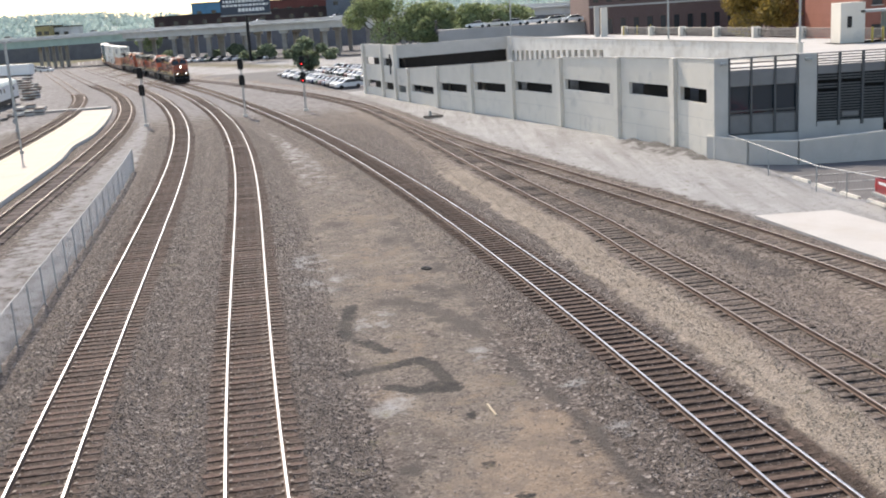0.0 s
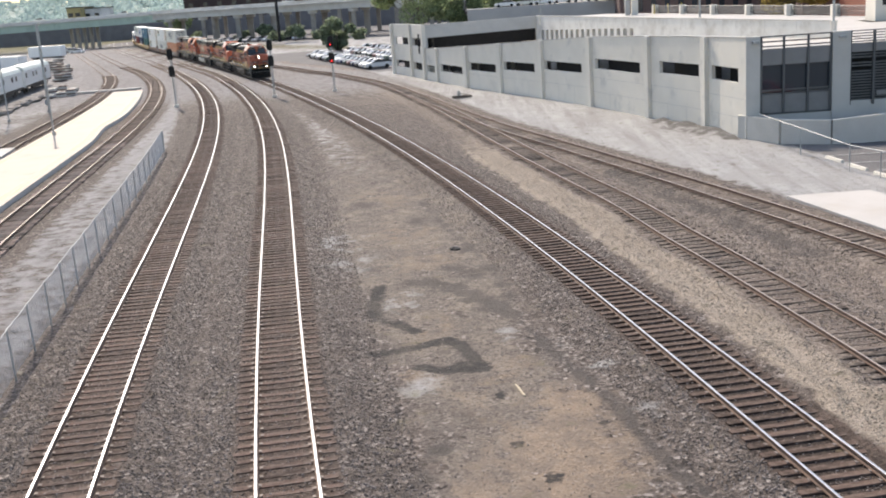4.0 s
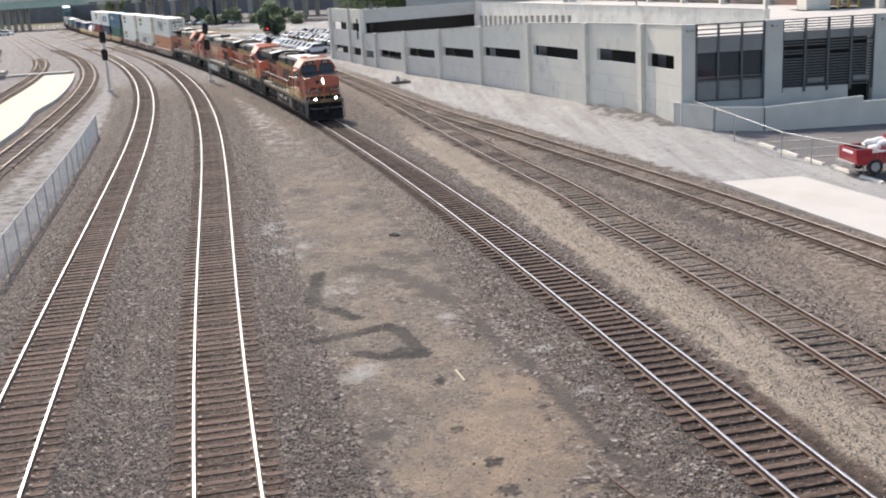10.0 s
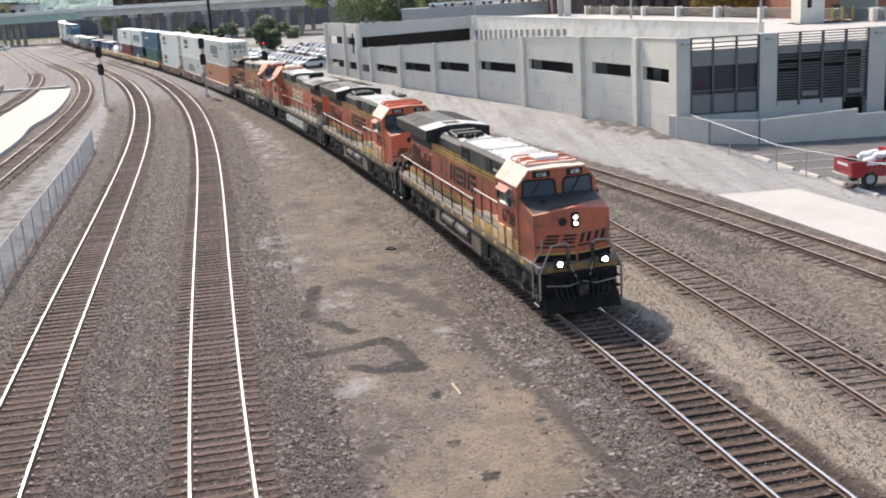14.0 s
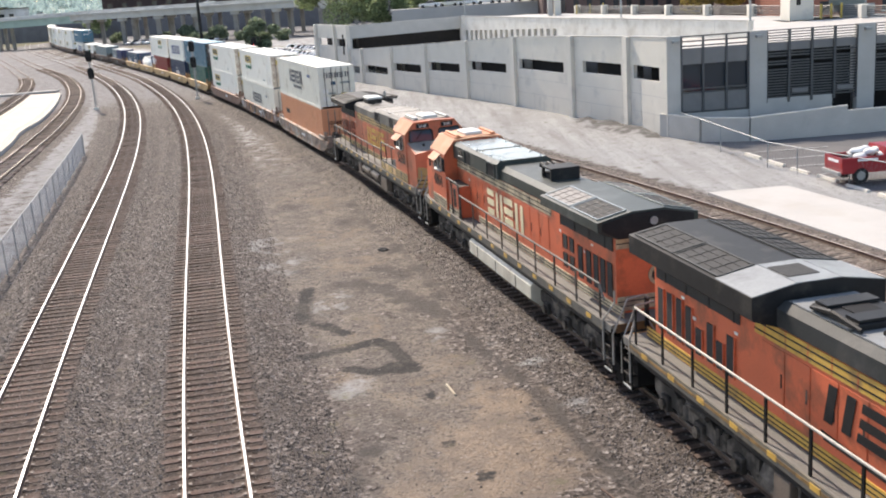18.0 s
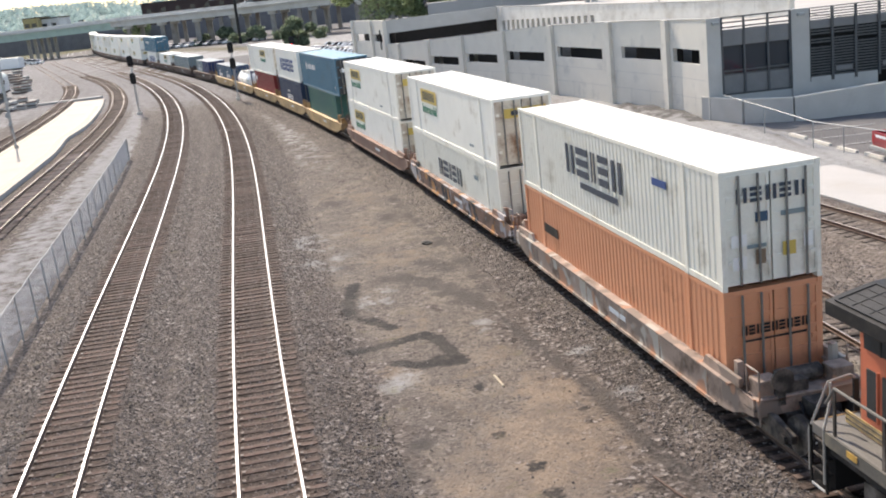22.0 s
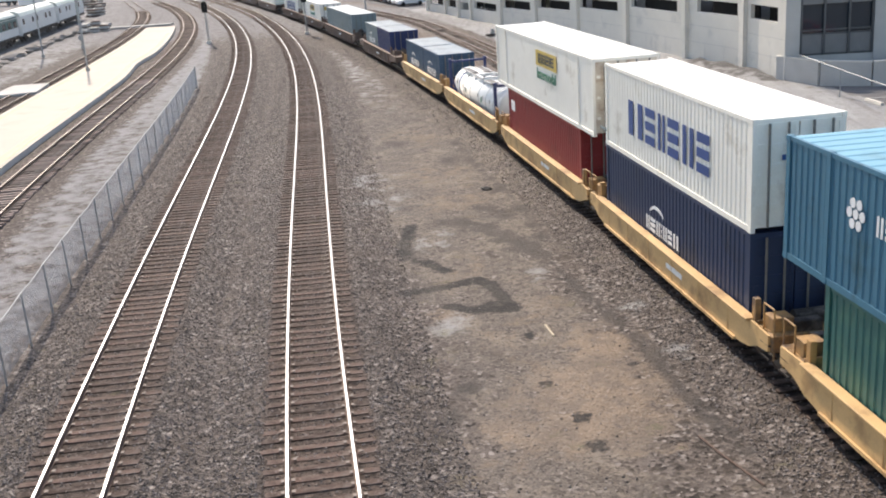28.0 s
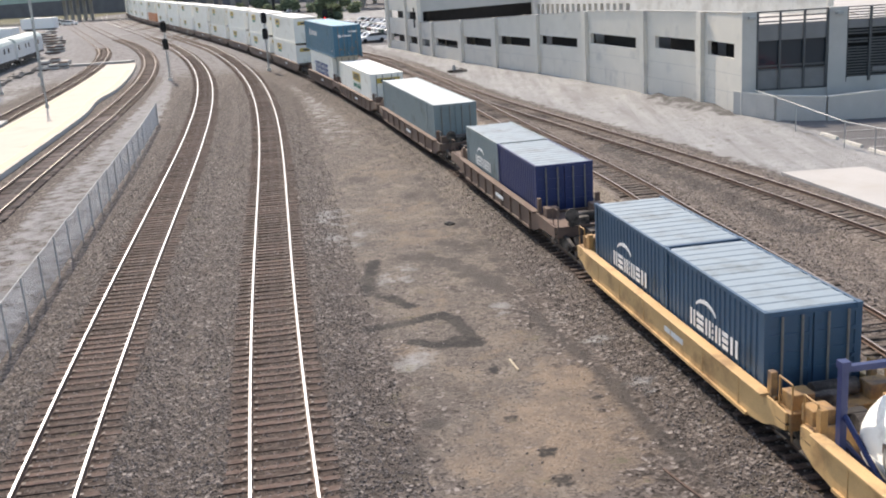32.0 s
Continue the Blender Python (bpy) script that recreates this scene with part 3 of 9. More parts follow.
    stain = np.maximum(stain, near_line(x, y, [(-4.0, 36.5), (-3.3, 36.05), (-2.5, 34.9)], 0.62) * 0.85)
    for sx, sy, sr in ((0.26, 28.6, 0.45), (1.4, 23.15, 0.42), (1.67, 21.7, 0.45), (0.6, 25.2, 0.3), (3.0, 26.2, 0.3)):
        stain = np.maximum(stain, np.clip(1.15 - np.hypot(x - sx, (y - sy) * 0.8) / sr, 0, 1) * 0.75)
    smudge = near_line(x, y, [(-2.5, 41.2), (-0.5, 39.4), (0.75, 36.4)], 1.1) * 0.95
    smudge = np.maximum(smudge, near_line(x, y, [(-1.5, 43.4), (-0.6, 41.9)], 1.0) * 0.9)
    smudge = np.maximum(smudge, near_line(x, y, [(0.9, 36.5), (1.9, 32.8), (3.56, 27.2), (4.05, 24.5), (4.97, 21.1)], 0.5) * 0.85)
    smudge = np.maximum(smudge, near_line(x, y, [(-3.4, 58.5), (-1.6, 51), (0.0, 44.4), (1.2, 38)], 0.6) * 0.7)
    smudge = np.maximum(smudge, near_line(x, y, [(-1.0, 27.2), (-1.6, 24.8), (-1.8, 22.5)], 1.1) * 0.6)
    for sx, sy, sr in ((-3.4, 52.7, 1.3), (-0.6, 46.2, 0.8), (-6.5, 58, 1.6), (-4.6, 43.8, 0.9)):
        smudge = np.maximum(smudge, np.clip(1.15 - np.hypot(x - sx, (y - sy) * 0.7) / sr, 0, 1) * 0.7)
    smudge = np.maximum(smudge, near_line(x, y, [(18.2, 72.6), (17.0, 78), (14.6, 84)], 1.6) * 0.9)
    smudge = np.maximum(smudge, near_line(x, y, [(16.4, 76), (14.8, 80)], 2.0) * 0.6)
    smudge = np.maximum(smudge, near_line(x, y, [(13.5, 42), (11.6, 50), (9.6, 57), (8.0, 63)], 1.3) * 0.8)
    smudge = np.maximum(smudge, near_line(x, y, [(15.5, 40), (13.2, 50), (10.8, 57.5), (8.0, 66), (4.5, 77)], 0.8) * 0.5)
    tan = np.zeros(x.shape)
    gravel = sand_bank(x, y) * 0.9
    # distance haze goes into the ground colour from here on
    haze_gravel = 0.7 * smooth01((y - 105) / 40) * (1 - smooth01((x - si - 4) / 4))
    haze_gravel = np.maximum(haze_gravel, west * 0.6)
    for sx, sy, sr, sw in ((1.9, 24.2, 2.7, 0.85), (2.3, 27.8, 1.6, 0.74), (-0.2, 22.5, 1.8, 0.6), (-2.4, 30.6, 0.7, 0.7), (-0.5, 28.4, 1.4, 0.45), (-1.6, 35.2, 1.5, 0.42), (-2.6, 44.5, 2.4, 0.46), (-3.9, 50.5, 3.0, 0.44), (-5.6, 60, 3.2, 0.4), (0.5, 31.0, 1.2, 0.5)):
        tan = np.maximum(tan, np.clip(1.3 - np.hypot(x - sx, (y - sy) * 0.75) / sr, 0, 1) * sw)
    for name, v in (("tan", tan), ("gravel", gravel), ("haze_gravel", haze_gravel), ("dirt", dirt), ("brown", brown), ("pale", pale), ("tar", tar), ("grass", grass), ("stain", stain), ("smudge", smudge), ("bedding", bedding), ("oily", oily)):
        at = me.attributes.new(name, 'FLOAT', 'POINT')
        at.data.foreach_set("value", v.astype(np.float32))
    me.materials.append(GROUND)
    return tagged(new("ground", me), "grey ballast, tan dirt and pale gravel railway yard ground", "ground", kind="structure")


build_ground()


# ---- tracks: rails and timber ties ----
def sweep(line, s0, s1, step, side, profile, material, name, parent, z=0.0, label=""):
    s = np.arange(s0, s1 + step / 2, step)
    x, y, tx, ty = line.at(s, side)
    k = len(profile)
    verts, faces = [], []
    for i in range(len(s)):
        nx_, ny_ = -ty[i], tx[i]
        verts += [(x[i] + u * nx_, y[i] + u * ny_, z + v) for u, v in profile]
    for i in range(len(s) - 1):
        for j in range(k):
            a, b = i * k + j, i * k + (j + 1) % k
            faces.append((a, b, b + k, a + k))
    return mesh_part(name, verts, faces, material, parent, label)


RAIL = [(-0.07, 0), (-0.07, 0.015), (-0.015, 0.03), (-0.012, 0.10), (-0.036, 0.115), (-0.036, 0.143), (0.036, 0.143), (0.036, 0.115), (0.012, 0.10), (0.015, 0.03), (0.07, 0.015), (0.07, 0)]
HEAD = [(-0.033, 0.135), (-0.032, 0.147), (-0.026, 0.152), (0.026, 0.152), (0.032, 0.147), (0.033, 0.135)]
TRACK_THINGS = {}


def build_track(key, label, s0, s1, z=0.03, shine=STEEL, shine_label="bright worn rail head"):
    line = Line(TRACKS[key], s0 - 30, s1 + 30)
    root = thing("railway_track", label, "track", kind="structure")
    for side in (-0.7525, 0.7525):
        r = sweep(line, s0, s1, 1.0, side, RAIL, RUST, "rail", root, z, "rusty steel rail")
        h = sweep(line, s0, s1, 1.0, side, HEAD, shine, "rail_head", r, z, shine_label)
    TRACK_THINGS[key] = (root, line)
    return root


DULL = surface("dull_rail_head", (0.23, 0.2, 0.183), 0.52, 0.75, 0.15, 4, 60, 0.05)
build_track("main", "main railway track with polished rails on dark timber ties", -180, 420)
build_track("second", "curved railway track with shining rails on brown timber ties", -60, 420)
build_track("third", "curved railway track with shining rails beside the wire fence", -60, 420)
build_track("platform_near", "platform railway track with light rails and weathered ties", -30, 420, shine=DULL, shine_label="dull worn rail head")
build_track("platform_far", "railway track behind the platform with weathered ties", -30, 330, shine=DULL, shine_label="dull worn rail head")
build_track("siding", "old siding track on grey half buried ties", -40, 255, 0.02, DULL, "dull worn rail head")
build_track("spur", "spur track that leaves the siding at a switch", -40, 122, 0.02, DULL, "dull worn rail head")


# ---- the train ----
SPEED = 12.9
MOVING = []


def travelled(t):
    """Metres run since twenty seconds; the train slows a little between 24 and 26 s."""
    late = min(max(t - 24.0, 0.0), 2.0)
    return SPEED * (t - 20) - 0.1375 * late * late - 0.55 * max(t - 26.0, 0.0)


def ride(ob, s20, half, z=0.18, turn=0.0):
    """Notes that a thing rides the main track: its middle is at s20 after twenty seconds, its trucks half apart from it."""
    MOVING.append((ob, s20, half, z, turn))
    return ob


def ride_pose(s20, half, z, turn, t):
    s = s20 - travelled(t)
    x1, y1, _, _ = MAIN.at(np.float64(s - half))
    x2, y2, _, _ = MAIN.at(np.float64(s + half))
    hx, hy = x1 - x2, y1 - y2
    return pose((x1 + x2) / 2, (y1 + y2) / 2, z, 0, 0, math.degrees(math.atan2(-hx, hy)) + turn)


STROKES = [
    [(0, 0, 0.3, 1), (0.62, 0, 0.92, 1)],
    [(0, 0, 1, 0.24), (0, 0.38, 1, 0.62), (0, 0.76, 1, 1)],
]


def glyph(i, w, h, slant, thick):
    """One plain group of bars, as large as a letter, in the plane x-z with its middle at x = 0 and its foot at z = 0."""
    bm = bmesh.new()
    for u0, v0, u1, v1 in STROKES[i % 2]:
        prism(bm, [((u0 - 0.5) * w + slant * v0, v0 * h), ((u1 - 0.5) * w + slant * v0, v0 * h), ((u1 - 0.5) * w + slant * v1, v1 * h), ((u0 - 0.5) * w + slant * v1, v1 * h)], 0.0, thick, "y")
    return bm


def bars(name, material, parent, x, y0, z0, dy, dz, widths, slant=0.0, thick=0.012, gap=0.3, label=""):
    """A line of plain bars, as long as a word, on a side wall at x that faces +x or -x."""
    k = dy / (sum(widths) + gap * (len(widths) - 1))
    y, side = y0, 1 if x > 0 else -1
    for i, w in enumerate(widths):
        ob = part(name, glyph(i, w * k, dz, slant, thick), material, parent, label)
        ob.matrix_local = pose(x, y + w * k / 2, z0, 0, 0, -90 * side)
        y += (w + gap) * k
    return ob


def plate(name, material, parent, x, y0, z0, dy, dz, label=""):
    """One thin bar for a line of small writing on a side wall at x."""
    return one(name, material, parent, x + (0.005 if x > 0 else -0.005), y0 + dy / 2, z0 + dz / 2, 0.01, dy, dz, label=label)


def words(text, material, parent, m, height, name="lettering", label="", width=0.0):
    """Written words standing in the plane x-z of m, drawn with the built-in font."""
    k = (text, material.name)
    if k not in WORD_MESHES:
        cu = bpy.data.curves.new("words", 'FONT')
        cu.body, cu.extrude, cu.align_x, cu.align_y = text, 0.01, 'CENTER', 'CENTER'
        tmp = bpy.data.objects.new("words", cu)
        scene.collection.objects.link(tmp)
        me = bpy.data.meshes.new_from_object(tmp.evaluated_get(bpy.context.evaluated_depsgraph_get()))
        bpy.data.objects.remove(tmp)
        xs = [v.co.x for v in me.vertices]
        ys = [v.co.y for v in me.vertices]
        cx, cy, h = (min(xs) + max(xs)) / 2, (min(ys) + max(ys)) / 2, max(ys) - min(ys)
        wd = (max(xs) - min(xs)) / h
        for v in me.vertices:
            v.co = Vector(((v.co.x - cx) / h, (v.co.y - cy) / h, v.co.z))
        me.materials.clear()
        me.materials.append(material)
        WORD_MESHES[k] = (me, wd)
    me, wd = WORD_MESHES[k]
    ob = new(name, me)
    ob.parent = parent
    ob.matrix_local = m @ Matrix.Diagonal((width / wd if width else height, height, 1, 1))
    if label:
        tagged(ob, label)
    return ob


def on_side(x, y, z):
    """Where words lie on a wall at x that faces +x or -x, upright and read from outside."""
    return pose(x, y, z, 90, 0, 90 if x > 0 else -90)


WORD_MESHES = {}


def wheelset(parent, y, r=0.5, name="wheelset"):
    bm = bmesh.new()
    rod(bm, (-0.95, 0, 0), (0.95, 0, 0), 0.08, 8)
    for sx in (-0.75, 0.75):
        rod(bm, (sx - 0.065, 0, 0), (sx + 0.065, 0, 0), r, 20)
        rod(bm, (sx * 0.92 - 0.02, 0, 0), (sx * 0.92 + 0.02, 0, 0), r + 0.025, 20)
        for a in range(5):
            q = a * 2 * math.pi / 5
            rod(bm, (sx * 1.09, 0.28 * math.cos(q), 0.28 * math.sin(q)), (sx * 1.1, 0.28 * math.cos(q), 0.28 * math.sin(q)), 0.05, 6)
    w = part(name, bm, GRIME, parent)
    w.location = (0, y, r)
    return w


def loco_truck(parent, y):
    root = part("truck", box(bmesh.new(), 0, y, 0.72, 1.5, 4.4, 0.3, 0.05), GRIME, parent, "sooty three-axle truck")
    for sx in (-1, 1):
        bm = bmesh.new()
        prism(bm, [(y - 2.6, 0.62), (y - 2.3, 0.5), (y + 2.3, 0.5), (y + 2.6, 0.62), (y + 2.6, 0.95), (y + 1.5, 1.0), (y + 1.2, 0.82), (y + 0.6, 0.82), (y + 0.35, 1.0), (y - 0.35, 1.0), (y - 0.6, 0.82), (y - 1.2, 0.82), (y - 1.5, 1.0), (y - 2.6, 0.95)], sx * 1.0, sx * 1.2)
        for dy in (-1.85, 0, 1.85):
            box(bm, sx * 1.24, y + dy, 0.55, 0.16, 0.42, 0.4, 0.04)
            rod(bm, (sx * 1.28, y + dy, 0.53), (sx * 1.4, y + dy, 0.53), 0.15, 10)
        for dy in (-0.95, 0.95):
            for k in (-0.16, 0.16):
                rod(bm, (sx * 1.16, y + dy + k, 0.5), (sx * 1.16, y + dy + k, 0.95), 0.09, 8)
        rod(bm, (sx * 1.3, y - 0.5, 1.05), (sx * 1.3, y + 0.5, 1.05), 0.09, 8)
        part("side_frame", bm, GRIME, root)
    for dy in (-1.85, 0, 1.85):
        wheelset(root, y + dy, 0.53)
    return root


def both_sides(half):
    """A closed outline from its right half, listed from the bottom to the top."""
    return [(-x, z) for x, z in half] + [(x, z) for x, z in half[::-1]]


def profile(name, half, y0, y1, material, parent, label=""):
    return part(name, prism(bmesh.new(), both_sides(half), y0, y1, "y"), material, parent, label)


def set_on(name, bm, material, parent, m, label=""):
    ob = part(name, bm, material, parent, label)
    ob.matrix_local = m
    return ob


def on_cab_front(sx, u, z):
    return pose(sx * u, 8.98 - 0.1733 * u, z, 0, 0, -9.83 * sx)


def on_nose(sx, u, z):
    return pose(sx * u, 10.49 - 0.265 * u - 0.05 * (z - 1.72), z, 3.0, 0, -15.0 * sx)


def loco_radiator(root, style):
    """The overhanging radiator section: a thick winged roof with sunk screens, and grilles below it."""
    new_ = style["new"]
    lo, hi, ridge = (4.16, 4.66, 4.84) if new_ else (4.2, 4.5, 4.72)
    y0, y1 = -10.05, (-5.3 if new_ else -5.5)
    wing = [(0.93, 3.96), (1.5, lo), (1.54, lo + 0.04), (1.54, hi), (0.5, ridge)]
    rad = profile("radiator_cab", wing, y0, y1, style["rad"], root, "overhanging dark radiator cab")
    slope = math.degrees(math.atan2(ridge - hi, 1.04))
    run_ = (y1 - y0 - 0.3) / 2
    for sx in (-1, 1):
        for k in range(2):
            yy = y1 - 0.15 - run_ * (k + 0.5)
            g = set_on("radiator_screen", box(bmesh.new(), 0, 0, 0, 0.84, run_ - 0.14, 0.02), style["screen2"] if k == 0 else style["screen"], rad, pose(sx * 1.01, yy, (hi + ridge) / 2 + 0.012, 0, sx * slope, 0))
            edge = style["edge"]
            for q in (-0.43, 0.43):
                one("screen_frame", edge, g, q, 0, 0.018, 0.05, run_ - 0.08, 0.03)
            for q in (-run_ / 2 + 0.06, run_ / 2 - 0.06):
                one("screen_frame", edge, g, 0, q, 0.018, 0.86, 0.05, 0.03)
            for q in (-0.2, 0.02, 0.24):
                one("screen_bar", style["bar"], g, q, 0, 0.014, 0.018, run_ - 0.16, 0.015)
            for q in (-0.55, 0.0, 0.55):
                one("screen_bar", style["bar"], g, 0, q, 0.016, 0.84, 0.022, 0.015)
        one("intake_mesh", SCREEN, rad, sx * 0.945, (y0 + y1) / 2 + 0.1, 3.74, 0.03, y1 - y0 - 0.5, 0.4, label="black intake mesh below the wing")
        for k in range(4):
            one("mesh_rib", BLACK, rad, sx * 0.965, y0 + 0.9 + k * 1.15, 3.74, 0.02, 0.06, 0.42)
    if new_:
        hip = profile("brake_housing", wing, y1 + 0.004, -3.9, style["rad"], root, "hipped housing before the radiators")
        for sx in (-1, 1):
            set_on("roof_panel", box(bmesh.new(), 0, 0, 0, 1.02, 1.56, 0.02), style["panel"], hip, pose(sx * 1.02, -4.7, (hi + ridge) / 2 + 0.01, 0, sx * slope, 0), "pale roof panel")
        one("roof_panel", style["panel"], hip, 0, -4.7, ridge + 0.008, 1.0, 1.56, 0.02)
        one("hatch_screen", SCREEN, hip, 0.1, -4.75, ridge + 0.024, 0.75, 0.8, 0.02)
    gable = profile("end_gable", [(0.9, 3.98), (1.4, lo + 0.05), (1.4, hi - 0.03), (0.48, ridge - 0.05)], y0 - 0.03, y0, BLACK, rad)
    part("rear_headlight", rod(bmesh.new(), (0.15, y0 - 0.07, 4.4), (0.15, y0, 4.4), 0.12, 14), GREY_STEEL, gable, "rear headlight")
    return rad


def loco_hood(root, style):
    body, trim, roof = style["body"], style["trim"], style["roof"]
    new_ = style["new"]
    line_ = BLACK if new_ else GRIME
    hood = profile("long_hood", [(0.93, 1.72), (0.93, 3.97)], -9.85, 6.45, body, root, "orange engine hood with access doors")
    front_y = 6.4 if new_ else 4.6
    for sx in (-1, 1):
        s = one("hood_stripe", trim, hood, sx * 0.94, 0.8, 3.78, 0.025, 11.2, 0.36, label="yellow stripe")
        for z in (3.7, 3.86):
            one("stripe_line", line_, s, sx * 0.955, 0.8, z, 0.01, 11.2, 0.035)
        bm = bmesh.new()
        for k in range(14):
            box(bm, sx * 0.955, -4.4 + k * 0.8, 3.78, 0.008, 0.025, 0.36)
        tagged(part("stripe_joints", bm, body if new_ else GRIME, s), kind="stuff")
        b = one("base_stripe", trim, hood, sx * 0.945, -3.4, 1.88, 0.025, 13.9, 0.26, label="yellow stripe along the walkway")
        for z in (1.83, 1.94):
            one("stripe_line", line_, b, sx * 0.96, -3.4, z, 0.01, 13.9, 0.03)
        for k in range(10):
            yy = 4.2 - k * 0.92
            d = one("access_door", body, hood, sx * 0.936, yy, 2.83, 0.02, 0.86, 1.36, bevel=0.006)
            one("door_latch", GRIME, d, sx * 0.952, yy + 0.33, 2.85, 0.014, 0.04, 0.3)
        tall = ((0.4, 2.2, 3.3), (0.92, 2.2, 3.3), (1.44, 2.2, 3.3), (1.96, 2.2, 3.25), (2.48, 2.2, 2.85), (3.05, 2.2, 3.15), (3.5, 2.2, 2.85), (4.0, 2.2, 3.15))
        short = ((0.4, 2.15, 3.15), (0.9, 2.15, 3.15), (1.4, 2.15, 3.15), (1.95, 2.15, 3.15), (2.6, 2.15, 3.15), (3.3, 2.8, 3.25), (3.85, 2.8, 3.25), (3.3, 2.2, 2.65), (3.85, 2.2, 2.65))
        for yy, z0, z1 in tall if new_ else short:
            yy -= 9.85
            g = one("hood_grille", SCREEN, hood, sx * 0.95, yy, (z0 + z1) / 2, 0.03, 0.32, z1 - z0, label="black ventilation grille")
            one("grille_frame", body, g, sx * 0.955, yy + 0.19, (z0 + z1) / 2, 0.05, 0.03, z1 - z0 + 0.05)
        for yy, z in ((-8.2, 3.4), (-7.6, 3.05), (-5.6, 3.3), (1.6, 3.35), (4.7, 3.3)):
            one("hood_placard", WHITE, hood, sx * 0.95, yy, z, 0.008, 0.16, 0.07)
    # the end
    one("end_stripe", trim, hood, 0, -9.865, 3.78, 1.84, 0.03, 0.3, label="yellow band round the end")
    one("end_stripe", trim, hood, 0, -9.865, 2.0, 1.84, 0.03, 0.42)
    for z in (1.93, 2.07, 3.78):
        one("stripe_line", line_, hood, 0, -9.884, z, 1.84, 0.012, 0.035)
    if not new_:
        em = part("end_emblem", rod(bmesh.new(), (0.35, -9.89, 2.75), (0.35, -9.86, 2.75), 0.3, 20), trim, hood, "round yellow emblem")
        part("emblem_ring", rod(bmesh.new(), (0.35, -9.9, 2.75), (0.35, -9.888, 2.75), 0.2, 20), BLACK, em)
    # upper hood
    up = [(0.93, 3.97), (0.98, 4.02), (0.98, 4.38), (0.8, 4.52)] if new_ else [(0.93, 3.97), (0.96, 4.02), (0.96, 4.36), (0.78, 4.51)]
    mid0, mid1 = (-3.896, 0.4) if new_ else (-5.496, 0.4)
    rh = profile("upper_hood", up, mid0, mid1, roof, root, "dark sooty upper hood")
    if new_:
        for k in range(2):
            one("roof_panel", style["panel"], rh, 0, mid0 + 1.08 + k * 2.1, 4.528, 1.5, 2.0, 0.02, label="pale roof panel")
    bl = profile("blower_housing", [(0.93, 3.97), (1.12, 4.0), (1.12, 4.58), (0.98, 4.7)] if new_ else [(0.93, 3.97), (1.08, 4.0), (1.08, 4.56), (0.95, 4.66)], 0.404, 6.45, roof, root, "dark blower housing")
    top = 4.705 if new_ else 4.665
    # panel colours hold the roof sheen; dusty tan on the last locomotive
    for k, (yy, l_) in enumerate(((1.9, 2.8), (4.9, 2.9))):
        pn = one("roof_panel", style["panel"], bl, 0, yy, top, 1.86, l_, 0.025, bevel=0.008, label="pale roof panel")
        for sx in (-1, 1):
            for q in (-0.4, 0.0, 0.4):
                part("lifting_eye", rod(bmesh.new(), (sx * 0.8, yy + q * l_, top), (sx * 0.8, yy + q * l_, top + 0.05), 0.045, 8), P_LID, pn)
        one("panel_seam", roof, pn, 0, yy - l_ / 2 - 0.03, top + 0.01, 1.9, 0.05, 0.03)
    wx = 1.12 if new_ else 1.08
    for sx in (-1, 1):
        f = one("intake_opening", DARK, bl, sx * (wx + 0.002), 1.15, 4.27, 0.012, 0.95, 0.48, label="black intake opening")
        for a, b, c, d in ((1.15, 4.53, 1.05, 0.05), (1.15, 4.01, 1.05, 0.04), (0.65, 4.27, 0.05, 0.52), (1.65, 4.27, 0.05, 0.52)):
            one("opening_rim", roof, f, sx * (wx + 0.02), a, b, 0.04, c, d)
        f = one("intake_opening", DARK, bl, sx * (wx + 0.002), 4.3, 4.27, 0.012, 0.7, 0.5, label="black intake opening")
        one("opening_rim", roof, f, sx * (wx + 0.02), 4.68, 4.27, 0.04, 0.05, 0.54)
        f = one("intake_opening", DARK, bl, sx * (wx + 0.002), 5.3, 4.36, 0.012, 0.5, 0.3)
        one("opening_sill", GREY_STEEL, f, sx * (wx + 0.03), 5.3, 4.2, 0.06, 0.56, 0.04)
        for k in range(4):
            one("intake_louvre", WALKWAY if not new_ else roof, f, sx * (wx + 0.012), 5.3, 4.26 + k * 0.07, 0.02, 0.48, 0.02)
    sy_ = style["stack_y"]
    if style["stack"] == "box":
        bm = box(bmesh.new(), 0.1, sy_, 4.9, 1.05, 0.9, 0.06, 0.015)
        for px in (-0.38, 0.58):
            for py in (-0.48, 0.48):
                box(bm, px, sy_ + py * 0.83, 4.7, 0.08, 0.1, 0.38)
        box(bm, 0.1, sy_ + 0.42, 4.6, 1.04, 0.06, 0.22)
        box(bm, 0.1, sy_ - 0.42, 4.69, 1.04, 0.06, 0.4)
        st = part("exhaust_housing", bm, BLACK, rh, "black boxy exhaust stack on legs")
        one("stack_mouth", DARK, st, 0.1, sy_, 4.6, 0.85, 0.75, 0.2)
    elif style["stack"] == "pan":
        st = part("exhaust_housing", box(bmesh.new(), 0, sy_, 4.62, 0.9, 1.1, 0.24, 0.05), BLACK, rh, "exhaust stack with a pale lid")
        one("stack_lid", P_LID, st, 0, sy_, 4.82, 0.92, 1.35, 0.15, bevel=0.07, label="pale rounded lid")
    else:
        st = part("exhaust_housing", box(bmesh.new(), 0.05, sy_, 4.6, 1.25, 1.5, 0.14, 0.03), BLACK, rh, "low black exhaust hatch")
        for k in (-0.5, 0.5):
            one("hatch_flap", BLACK, st, 0.05, sy_ + k, 4.71, 1.15, 0.42, 0.05)
